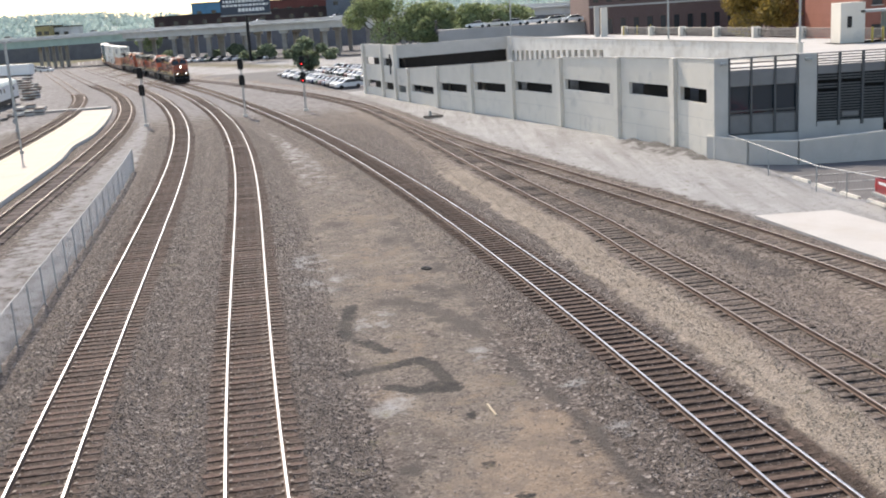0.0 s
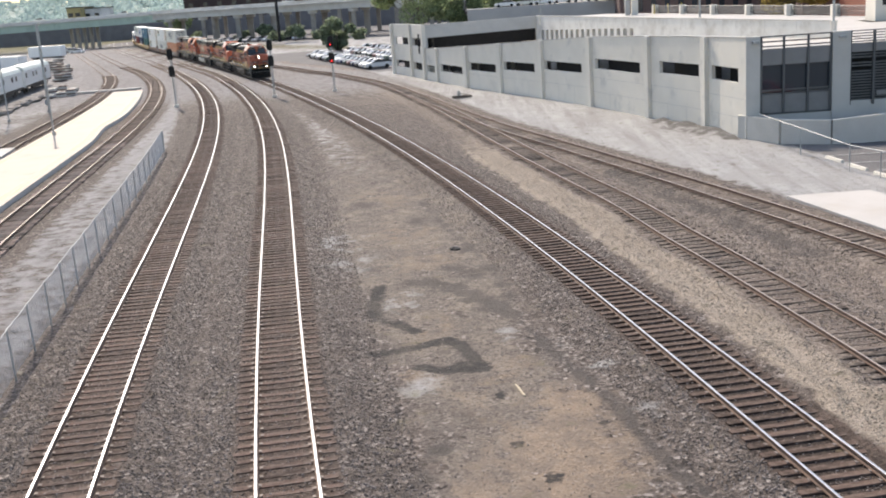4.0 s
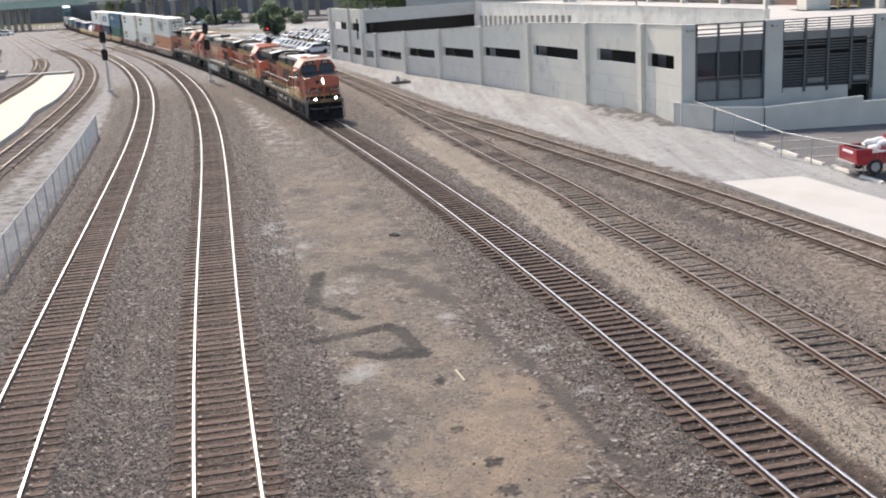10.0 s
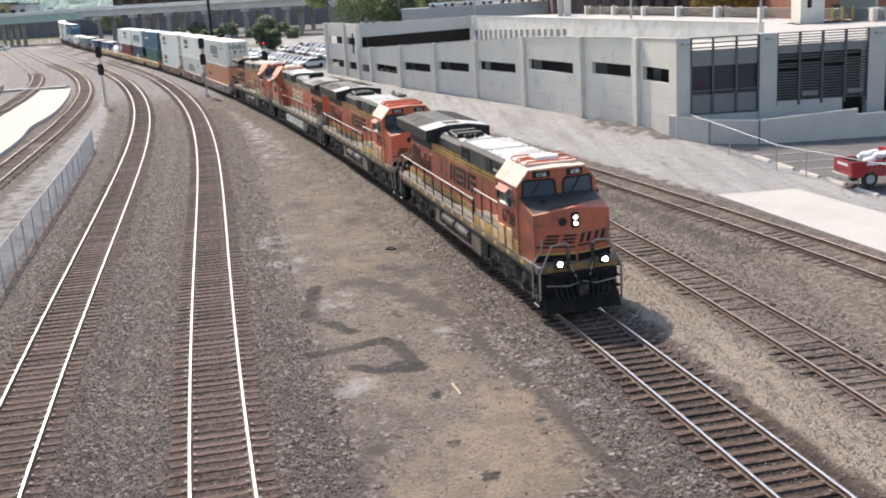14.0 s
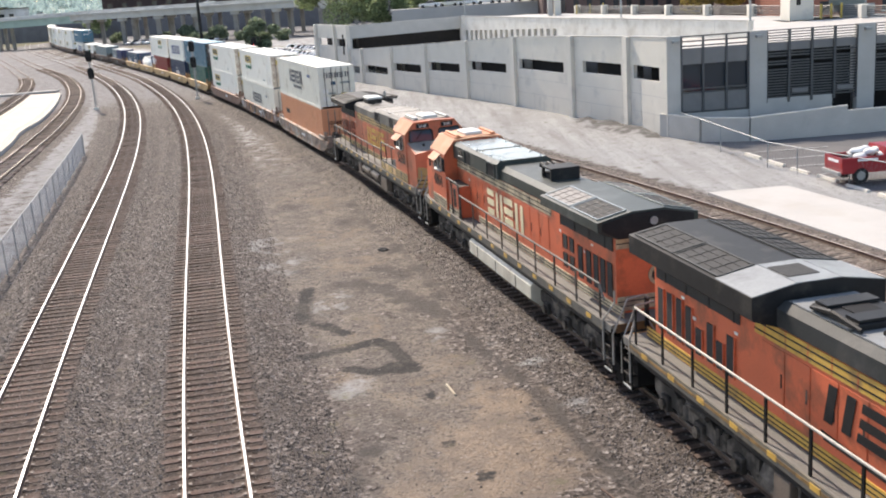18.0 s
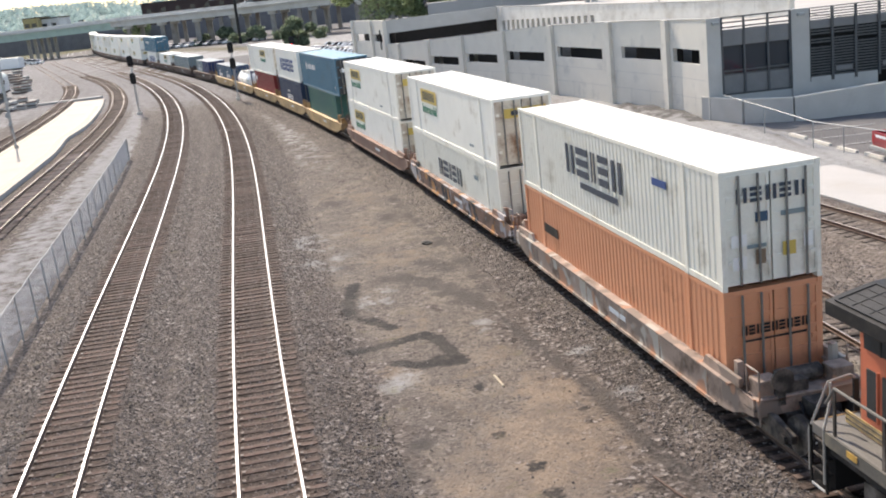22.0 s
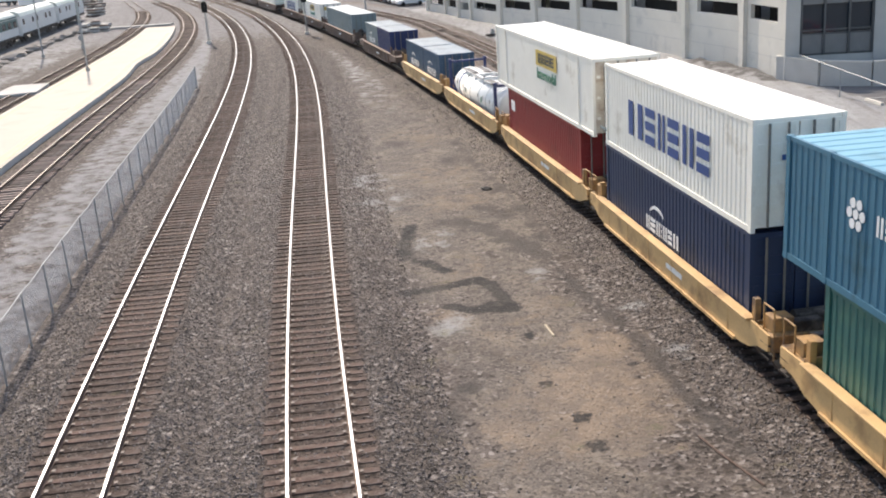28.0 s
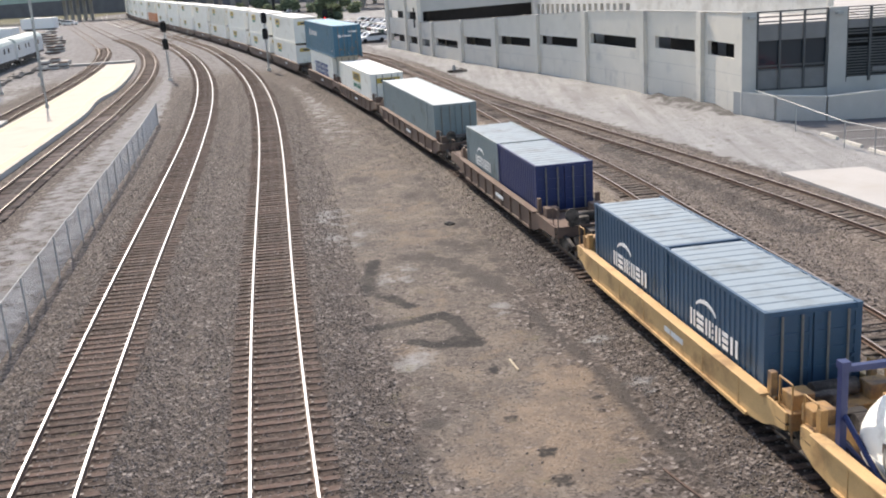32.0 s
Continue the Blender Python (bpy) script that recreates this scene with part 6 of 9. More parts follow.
def well_car(pitch, well, paint_, label, first, last, ribs=False):
    """One unit of a well car; the well is sunk between raised ends."""
    root = thing("well_car", label, "railway car", group="well cars of the train")
    h, w = pitch / 2 - 0.35, well / 2
    for sx in (-1, 1):
        ol = [(-h, 0.7), (-w - 0.8, 0.62), (-w - 0.3, 0.42), (-w + 0.5, 0.32), (w - 0.5, 0.32), (w + 0.3, 0.42), (w + 0.8, 0.62), (h, 0.7), (h, 1.12), (w + 0.6, 1.16), (-w - 0.6, 1.16), (-h, 1.12)]
        s = part("side_sill", prism(bmesh.new(), ol, sx * 1.36, sx * 1.42), paint_, root)
        one("top_chord", paint_, s, sx * 1.39, 0, 1.17, 0.3, 2 * w + 0.7, 0.07, bevel=0.02)
        one("bottom_chord", paint_, s, sx * 1.4, 0, 0.34, 0.16, 2 * w - 1.0, 0.08)
        if paint_ in (TAGGED_CAR, TAGGED_CAR_B, BROWN_CAR):
            for sy in (-1, 1):
                part("raised_end", prism(bmesh.new(), [(sy * (w - 1.2), 1.19), (sy * (w + 0.7), 1.19), (sy * (w + 0.7), 1.42), (sy * (w - 1.0), 1.46)], sx * 1.34, sx * 1.44), paint_, s)
        if ribs:
            for k in np.linspace(-w + 0.4, w - 0.4, 9):
                stored("side_rib", 0, lambda: one("side_rib", paint_, s, 0, 0, 0, 0.08, 0.09, 0.8), paint_, s, pose(sx * 1.45, k, 0.71))
        else:
            for k in () if paint_ is DARK_FAR else np.linspace(-w + 1.0, w - 1.0, 6):
                stored("weld_seam", 0, lambda: one("weld_seam", paint_, s, 0, 0, 0, 0.02, 0.05, 0.8), paint_, s, pose(sx * 1.425, k, 0.71))
        plate("car_number", P_INKWHITE, s, sx * (1.492 if ribs else 1.424), 0.6, 0.68, 1.3, 0.16)
    paint_ = END_YELLOW if paint_ is YELLOW_CAR else paint_
    for sy in (-1, 1):
        far_ = paint_ is DARK_FAR
        e = part("end_platform", box(bmesh.new(), 0, sy * (h + w + 0.7) / 2, 1.06, 2.6, h - w - 0.5, 0.1, 0.02), GRIME if far_ else paint_, root, "raised end platform")
        part("bulkhead", prism(bmesh.new(), [(sy * (w + 0.15), 0.4), (sy * (w + 0.25), 0.4), (sy * (w + 0.6), 1.2), (sy * (w + 0.5), 1.2)], -1.3, 1.3), paint_, e)
        one("centre_sill", GRIME, e, 0, sy * (h + 0.1), 0.85, 0.5, 1.4, 0.34)
        if far_:
            continue
        one("end_bolster", paint_, e, 0, sy * (h - 0.05), 0.9, 2.7, 0.3, 0.44, bevel=0.04, label="scuffed end bolster")
        for sx in (-1, 1):
            one("guide_post", paint_, e, sx * 1.24, sy * (w + 0.35), 1.42, 0.16, 0.2, 0.62, bevel=0.02, label="upright corner guide")
            one("guide_box", paint_, e, sx * 0.95, sy * (w + 1.0), 1.28, 0.55, 0.5, 0.4, bevel=0.03, label="rusty box on the end platform")
            bm = bmesh.new()
            tube(bm, [(sx * 1.3, sy * (h + 0.08), 0.45), (sx * 1.3, sy * (h + 0.08), 1.8), (sx * 1.3, sy * (h - 0.5), 1.8), (sx * 1.3, sy * (h - 0.5), 1.1)], 0.024)
            part("grab_iron", bm, paint_, e)
            for z in (0.5, 0.85):
                one("end_step", GRIME, e, sx * 1.3, sy * (h - 0.2), z, 0.24, 0.5, 0.03)
        part("brake_cylinder", rod(bmesh.new(), (-0.6, sy * (h - 0.55), 1.3), (0.5, sy * (h - 0.55), 1.3), 0.2, 14), GRIME, e, "sooty brake cylinder")
        one("brake_gear", GRIME, e, 0.35, sy * (h - 0.15), 1.26, 0.7, 0.3, 0.3, bevel=0.03)
        part("brake_hose", tube(bmesh.new(), [(0.3, sy * (h + 0.1), 0.9), (0.34, sy * (h + 0.4), 0.6), (0.28, sy * (h + 0.75), 0.55)], 0.035, 5), BLACK, e)
    if first and paint_ is not DARK_FAR:
        part("hand_brake_wheel", rod(bmesh.new(), (0.75, h + 0.12, 1.55), (0.75, h + 0.17, 1.55), 0.28, 14), GRIME, root, "dark hand brake wheel")
        one("brake_stand", GRIME, root, 0.75, h + 0.02, 1.3, 0.2, 0.16, 0.8)
    one("well_floor", GRIME, root, 0, 0, 0.3, 2.7, 2 * w - 0.2, 0.06)
    car_truck(root, pitch / 2 - (0.0 if not first else 0.4))
    if last:
        car_truck(root, -pitch / 2 + 0.4)
    for flag, sy in ((first, 1), (last, -1)):
        if flag:
            part("coupler", box(box(bmesh.new(), 0, sy * (pitch / 2 + 0.6), 0.85, 0.22, 1.2, 0.24, 0.03), 0, sy * (pitch / 2 + 1.25), 0.85, 0.3, 0.26, 0.32, 0.05), GRIME, root, "knuckle coupler")
    return root


def tank_container(label):
    """A long tank held by an upright frame at each end."""
    root = thing("tank_container", label, "tank container", group="containers on the train")
    L, H, W, R, ZC = 12.19, 2.55, 1.22, 1.0, 1.12
    shell = part("tank_shell", rod(bmesh.new(), (0, -5.6, ZC), (0, 5.6, ZC), R, 40), WHITE_TANK, root, "white cylindrical tank with streaks")
    shell.data.polygons.foreach_set("use_smooth", [len(p.vertices) == 4 for p in shell.data.polygons])
    for sy in (-1, 1):
        bm = bmesh.new()
        bmesh.ops.create_uvsphere(bm, u_segments=28, v_segments=10, radius=R - 0.01, matrix=Matrix.LocRotScale((0, sy * 5.6, ZC), None, (1, 0.28, 1)))
        part("dished_end", bm, WHITE_TANK, shell, smooth=True)
        for yy in (1.1, 2.9, 4.7):
            part("hoop", rod(bmesh.new(), (0, sy * yy - 0.04, ZC), (0, sy * yy + 0.04, ZC), R + 0.014, 32), GREY_STEEL, shell)
        f = one("end_frame", P_DEEP, root, 0, sy * (L / 2 - 0.08), H - 0.07, 2 * W, 0.14, 0.13, label="blue painted end frame")
        one("frame_beam", P_DEEP, f, 0, sy * (L / 2 - 0.08), 0.07, 2 * W, 0.14, 0.13)
        for sx in (-1, 1):
            one("frame_post", P_DEEP, f, sx * (W - 0.07), sy * (L / 2 - 0.08), H / 2, 0.15, 0.17, H + 0.1)
            one("post_cap", P_DEEP, f, sx * (W - 0.07), sy * (L / 2 - 0.08), H + 0.02, 0.2, 0.22, 0.16)
            part("frame_brace", rod(bmesh.new(), (sx * (W - 0.1), sy * (L / 2 - 0.08), 0.9), (sx * 0.45, sy * (L / 2 - 0.08), 0.1), 0.06, 6), P_DEEP, f)
            part("frame_brace", rod(bmesh.new(), (sx * (W - 0.1), sy * (L / 2 - 0.1), 1.5), (sx * 0.95, sy * (L / 2 - 1.5), 0.4), 0.06, 6), P_DEEP, f)
    part("tank_band", rod(bmesh.new(), (0, -4.35, ZC), (0, -4.0, ZC), R + 0.006, 32), P_INKBLUE, shell, "blue lettered band")
    for sx in (-1, 1):
        one("bottom_beam", P_DEEP, root, sx * (W - 0.1), 0, 0.12, 0.1, L - 0.2, 0.16)
        for y0, y1 in ((-4.6, -2.2), (-1.9, -0.9), (1.3, 3.0)):
            w_ = one("walkway", GRATE, root, sx * 0.42, (y0 + y1) / 2, 2.165, 0.46, y1 - y0, 0.04, label="grey grated walkway")
            for q in (-0.24, 0.24):
                one("walkway_edge", WHITE, w_, sx * 0.42 + q, (y0 + y1) / 2, 2.17, 0.03, y1 - y0, 0.07)
        plate("tank_placard", P_SLATE, root, sx * 1.0, -2.6, 1.0, 0.5, 0.3)
        plate("tank_placard", P_SIGNG, root, sx * 1.0, 1.7, 1.0, 0.3, 0.3)
    bm = bmesh.new()
    for cx, cy, w_, l_ in ((-0.62, 0.2, 0.14, 1.8), (0.62, 0.2, 0.14, 1.8), (0, -0.63, 1.38, 0.14), (0, 1.03, 1.38, 0.14)):
        box(bm, cx, cy, 2.19, w_, l_, 0.2, 0.015)
    v = part("valve_box", bm, WHITE, root, "white rimmed valve box with a sunk well")
    one("valve_well", SCREEN, v, 0, 0.2, 2.125, 1.1, 1.52, 0.02)
    for px, py, r_ in ((0.1, 0.45, 0.22), (-0.25, -0.15, 0.12), (0.3, -0.2, 0.1)):
        part("valve_dome", rod(bmesh.new(), (px, py, 2.13), (px, py, 2.25), r_, 16), GREY_STEEL, v)
    for sx in (-1, 1):
        for yy in (-4.8, -3.3, 0.9, 2.2, 3.8):
            plate("tank_stain", RESERVOIR, root, sx * 0.985, yy, 1.1, 0.12, 0.3)
        for k in range(4):
            one("band_mark", P_INKWHITE, root, sx * 1.008, -4.175, 0.75 + 0.2 * k, 0.012, 0.2, 0.1)
    return root


GRATE = surface("dark_grey_grating", (0.11, 0.11, 0.11), 0.75, 0.1, 0.3, 8, 60, 0.3)
WHITE_TANK = surface("streaked_white_tank", (0.9, 0.9, 0.86), 0.45, 0, 0.05, 0.8, 25, 0.01, (0.55, 0.54, 0.5, 1), 0.16, 1.1)
BOX_Z = 0.18 + 0.36
SWIFT53 = lambda: container(16.15, 2.9, P_GREY, P_ROOFW, "grey white ribbed container with dark lettering", sign_swift, doors=P_GREY)
YEL = "white ribbed container with a yellow name panel"


def load(s20, half, low, high=None, low_h=2.9, low_shift=0.0):
    if low:
        ride(low, s20 + low_shift, half, BOX_Z)
    if high:
        ride(high, s20, half, BOX_Z + low_h + 0.02)


def car(s20, pitch, well, paint_, label, first=False, last=False):
    ride(well_car(pitch, well, paint_, label, first, last, paint_ is DARK_CAR), s20, pitch / 2 - 0.4, 0.18)
    return s20, pitch / 2 - 0.4


load(*car(58.3, 19.85, 16.5, TAGGED_CAR, "well car with painted over rusty sides", first=True),
     container(16.15, 2.9, P_ORANGE, P_ORANGE, "orange ribbed container under a grey one", sign_orange), SWIFT53())
load(*car(78.2, 19.85, 16.5, TAGGED_CAR_B, "well car with scrawled rusty sides"),
     container(16.15, 2.9, P_GREY, P_ROOFW, "grey white ribbed container in a rusty well car", sign_swift_low), container(16.15, 2.9, P_WHITE, P_ROOFW, YEL + " on top", sign_yellow(-3.4), doors=P_DOORRUST))
load(*car(98.0, 19.85, 16.5, BROWN_CAR, "oxide brown well car with scuffed sides", last=True),
     container(16.15, 2.9, P_WHITE, P_ROOFW, YEL + " and rusty doors", sign_yellow(-4.4), doors=P_DOORRUST), container(16.15, 2.9, P_WHITE, P_ROOFW, YEL + " on top", sign_yellow(-4.2), doors=P_DOORRUST))
load(*car(117.95, 16.3, 12.5, YELLOW_CAR, "yellow well car with scuffed sides", first=True),
     container(12.19, 2.9, P_TEAL, P_TEAL, "teal green ribbed container under a blue one"), container(16.15, 2.9, P_BLUE, P_BLUEROOF, "blue ribbed container with a round white emblem and dark doors", sign_blue, doors=P_DOORDARK, posts=P_BLUE))
load(*car(134.1, 16.0, 12.5, YELLOW_CAR, "yellow well car with scuffed sides"),
     container(12.19, 2.9, P_NAVY, P_NAVY, "navy blue ribbed container with white lettering", sign_ship), container(12.19, 2.9, P_WHITE, P_ROOFW, "white ribbed container with large blue lettering", sign_matson))
load(*car(149.65, 15.6, 12.5, YELLOW_CAR, "yellow well car with scuffed sides"),
     container(12.19, 2.9, P_RED, P_RED, "dark red ribbed container under a white one", sign_red), container(16.15, 2.9, P_WHITE, P_ROOFW, YEL + " over a red one", sign_yellow(1.5), doors=P_DOORRUST))
c7 = car(165.2, 15.0, 12.5, YELLOW_CAR, "yellow well car with scuffed sides")
ride(tank_container("long white tank container with blue end frames on a yellow car"), c7[0], 6.0, BOX_Z)
c8 = car(180.6, 15.8, 12.5, YELLOW_CAR, "yellow well car with scuffed sides", last=True)
for dy in (-3.08, 3.08):
    ride(container(6.06, 2.59, P_CBLUE, P_CROOF, "short dull blue container with white lettering", sign_ship), c8[0] + dy, 3.0, BOX_Z)
c9 = car(200.1, 19.0, 12.6, DARK_CAR, "dark brown low well car", first=True, last=True)
ride(container(6.06, 2.59, P_DEEP, P_CROOF, "short deep blue container with pale roof"), c9[0] - 3.08, 3.0, BOX_Z)
ride(container(6.06, 2.59, P_SLATE, P_CROOF, "short slate grey container with white lettering", sign_ship), c9[0] + 3.08, 3.0, BOX_Z)
load(*car(221.8, 20.0, 16.5, DARK_CAR, "dark brown low well car", first=True), container(16.15, 2.8, P_SLATE, P_SLATEROOF, "long slate grey container with pale roof"))
load(*car(241.7, 19.0, 14.2, DARK_CAR, "dark brown low well car"), container(13.9, 2.8, P_WHITE, P_ROOFW, YEL, sign_yellow(1.0)))
load(*car(259.0, 16.6, 12.5, DARK_CAR, "dark brown low well car", last=True), container(12.19, 2.9, P_WHITE, P_ROOFW, "white ribbed container under a blue one", sign_matson), container(16.15, 2.9, P_BLUE, P_BLUEROOF, "blue ribbed container with a round white emblem", sign_blue))
for k in range(14):
    s = 282.4 + 19.9 * k
    low = container(16.15, 2.9, P_ORANGE if k == 8 else P_WHITE, P_ROOFW, "white ribbed container far down the train" if k != 8 else "orange container far down the train", None if k == 8 else sign_yellow(-3.5 + 0.7 * (k % 3), True), plain=True)
    load(*car(s, 19.85, 16.5, DARK_FAR, "dark brown well car far down the train", first=k % 3 == 0, last=k % 3 == 2), low, container(16.15, 2.9, P_GREY if k % 5 == 3 else P_WHITE, P_ROOFW, "white ribbed container far down the train", sign_yellow(-3.4 + 0.6 * (k % 2), True), plain=True))


# ---- parking garage ----
WEST = [(18.6, 72.1), (17.3, 78.2), (14.5, 86.6), (11.0, 97.2), (7.2, 106.5), (3.3, 115.1), (-0.4, 123.7), (-4.1, 134.0), (-5.9, 138.9), (-7.9, 145.3), (-10.9, 153.4)]
TOPS = [6.78, 6.66, 6.52, 6.22, 5.68, 5.2, 4.72, 4.15, 3.95, 3.9, 3.9]
OPENINGS = {0: (0.18, 0.86, 3.68, 4.68), 1: (0.12, 0.80, 3.68, 4.62), 2: (0.14, 0.92, 3.42, 4.34), 3: (0.18, 0.95, 2.86, 3.74), 4: (0.18, 0.92, 2.45, 3.35), 5: (0.15, 0.94, 2.0, 2.92), 6: (0.16, 0.9, 1.35, 2.25), 7: (0.12, 0.85, 1.0, 1.9)}
garage = thing("parking_garage", "long concrete parking garage with a sloping ramp wall", "building")


def along(p, q, t, out=0.0):
    """A point t of the way from p to q, set out to the left of that way."""
    d = Vector((q[0] - p[0], q[1] - p[1], 0))
    n_ = Vector((-d.y, d.x, 0)).normalized()
    v = Vector((p[0], p[1], 0)) + d * t + n_ * out
    return v.x, v.y


def slab(bm, p, q, a, b, z, thick=0.3, out=0.0):
    """An upright slab along p to q from a to b of the way; z gives bottom and top at both ends."""
    (zb0, zt0), (zb1, zt1) = z
    pts = []
    for t, zb, zt in ((a, zb0, zt0), (b, zb1, zt1)):
        for o in (out, out - thick):
            x, y = along(p, q, t, o)
            pts += [(x, y, zb), (x, y, zt)]
    v = [bm.verts.new(c) for c in pts]
    fs = [bm.faces.new([v[i] for i in f]) for f in ((0, 4, 5, 1), (2, 3, 7, 6), (0, 1, 3, 2), (4, 6, 7, 5), (1, 5, 7, 3), (0, 2, 6, 4))]
    bmesh.ops.recalc_face_normals(bm, faces=fs)
    return bm


for i in range(8):
    p, q, z0, z1 = WEST[i], WEST[i + 1], TOPS[i], TOPS[i + 1]
    a, b, lo, hi = OPENINGS[i]
    mid = lambda t: z0 + (z1 - z0) * t
    w = part("wall_panel", grid_wall(p, q, (0, a, b, 1), (-0.5, lo, hi, (z0, z1)), {(1, 1)}), CONCRETE, garage)
    part("coping", slab(bmesh.new(), p, q, 0, 1, ((mid(0), mid(0) + 0.06), (mid(1), mid(1) + 0.06)), 0.4, 0.05), CONCRETE_PALE, w)
    bm = bmesh.new()
    for zz in (1.6,) if i > 2 else (1.3, 2.6):
        slab(bm, p, q, 0.02, 0.98, ((zz, zz + 0.03), (zz, zz + 0.03)), 0.01, 0.006)
    for t in (0.33, 0.66):
        slab(bm, p, q, t, t + 0.004, ((0, 1.5), (0, 1.5)), 0.01, 0.006)
    part("form_joint", bm, CONCRETE_DARK, w)
    # near-black sheet stands in for the shade inside the opening
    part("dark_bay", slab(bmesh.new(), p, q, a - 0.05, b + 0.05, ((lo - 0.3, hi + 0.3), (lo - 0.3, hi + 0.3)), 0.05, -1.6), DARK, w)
for i in range(1, 9):
    x, y = WEST[i]
    p, q = WEST[i - 1], WEST[i]
    l = math.hypot(q[0] - p[0], q[1] - p[1])
    k = 0.36 / l
    top = TOPS[i] + 0.02
    part("pilaster", slab(bmesh.new(), p, q, 1 - k, 1 + k, ((-0.5, top), (-0.5, top)), 0.5, 0.32), CONCRETE, garage)
# tall end block with two storeys of openings
for i in (8, 9):
    p, q = WEST[i], WEST[i + 1]
    w = part("wall_panel", grid_wall(p, q, (0, 0.12, 0.88, 1), (-0.5, 1.0, 2.0, 4.2, 5.2, 7.0), {(1, 1), (1, 3)}), CONCRETE, garage)
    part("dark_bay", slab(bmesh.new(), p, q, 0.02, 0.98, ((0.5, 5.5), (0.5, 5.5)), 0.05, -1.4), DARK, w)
    l = math.hypot(q[0] - p[0], q[1] - p[1])
    part("pilaster", slab(bmesh.new(), p, q, 1 - 0.4 / l, 1 + 0.4 / l, ((-0.5, 7.02), (-0.5, 7.02)), 0.5, 0.32), CONCRETE, garage)
part("pilaster", slab(bmesh.new(), WEST[8], WEST[9], -0.06, 0.06, ((-0.5, 7.02), (-0.5, 7.02)), 0.5, 0.32), CONCRETE, garage)
# upper wall across the far end of the ramp, shade put into its grey; the pale deck wall, decks
N0, N1, S1 = (-5.9, 138.9), (9.4, 142.6), (27.8, 81.5)
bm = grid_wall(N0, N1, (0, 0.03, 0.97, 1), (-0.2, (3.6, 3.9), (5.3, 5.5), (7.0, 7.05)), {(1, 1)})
part("ramp_end_wall", bm, CONCRETE_DARK, garage, "parapet wall with its shade in darker concrete")
part("dark_bay", slab(bmesh.new(), N0, N1, -0.02, 1.02, ((3.2, 5.8), (3.2, 5.8)), 0.1, 2.4), DARK, garage)
cuts, gaps = [0.0], set()
for k in range(17):
    cuts += [0.03 + k * 0.0262, 0.0445 + k * 0.0262]
    gaps.add((2 * k + 1, 0))
bm = grid_wall(N1, S1, cuts + [1.0], (3.0, (5.2, 6.72), 7.0), gaps, 0.4)
pale = part("deck_wall", bm, CONCRETE_STAIN, garage, "pale stained concrete deck wall")
part("dark_bay", slab(bmesh.new(), N1, S1, 0.0, 0.47, ((2.5, 6.6), (2.5, 6.6)), 0.05, 1.2), DARK, garage)
part("coping", slab(bmesh.new(), N1, S1, -0.002, 1.002, ((7.0, 7.08), (7.0, 7.08)), 0.5, 0.05), CONCRETE_PALE, pale)
bm = bmesh.new()
for k in range(1, 14):
    slab(bm, N1, S1, k / 14, k / 14 + 0.0006, ((6.0, 7.0), (6.0, 7.0)), 0.006, -0.4)
part("form_joint", bm, CONCRETE_DARK, pale)


def sheet(bm, corners, thick=0.25):
    lo = [bm.verts.new((x, y, z - thick)) for x, y, z in corners]
    hi = [bm.verts.new(c) for c in corners]
    k = len(corners)
    fs = [bm.faces.new(lo[::-1]), bm.faces.new(hi)] + [bm.faces.new((lo[i], lo[(i + 1) % k], hi[(i + 1) % k], hi[i])) for i in range(k)]
    bmesh.ops.recalc_face_normals(bm, faces=fs)
    return bm


part("ramp_deck", sheet(bmesh.new(), [(19.2, 72.6, 5.6), (28.0, 72.6, 5.9), (28.0, 81.5, 5.9), (9.6, 142, 3.4), (-4.6, 138.4, 3.0), (12.4, 97.2, 4.9), (16.2, 86.6, 5.2)]), CONCRETE_PALE, garage, "bright concrete ramp deck")
part("upper_deck", sheet(bmesh.new(), [(28.1, 72.6, 5.95), (47, 72.6, 5.95), (47, 76, 5.95), (27, 153, 5.95), (21, 165, 5.95), (2.5, 165, 5.95), (9.5, 142.8, 5.95), (28.1, 81.6, 5.95)]), CONCRETE_PALE, garage, "bright concrete upper deck")
# south front
SOUTH_Y = 72.1


def front(bm, x0, x1, z0, z1, depth=0.3, out=0.0):
    return box(bm, (x0 + x1) / 2, SOUTH_Y + depth / 2 - out, (z0 + z1) / 2, x1 - x0, depth, z1 - z0)


STEEL_DARK = surface("grey_painted_steel", (0.09, 0.094, 0.098), 0.55, 0.3, 0.15, 4, 40, 0.05)
PANEL_GREY = surface("grey_spandrel_panel", (0.2, 0.197, 0.195), 0.7, 0, 0.12, 1.5, 30, 0.05)
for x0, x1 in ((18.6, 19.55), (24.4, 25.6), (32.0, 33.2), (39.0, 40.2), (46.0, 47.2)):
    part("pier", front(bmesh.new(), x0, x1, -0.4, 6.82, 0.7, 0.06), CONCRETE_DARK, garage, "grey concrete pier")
bay = part("glazed_bay", front(bmesh.new(), 19.55, 24.4, 4.85, 5.95, 0.25, -0.1), PANEL_GREY, garage, "grey spandrel over dark glazing")
one("bay_glass", WINDOW, bay, 21.98, SOUTH_Y + 0.3, 3.95, 4.85, 0.04, 1.9, label="dark bay glass")
part("sill_panel", front(bmesh.new(), 19.55, 24.4, 1.55, 2.95, 0.2, -0.14), PANEL_GREY, bay)
part("base_wall", front(bmesh.new(), 19.55, 24.4, -0.4, 1.5, 0.3, -0.08), CONCRETE_DARK, bay)
one("transom", STEEL_DARK, bay, 21.98, SOUTH_Y + 0.14, 3.15, 4.85, 0.1, 0.12)
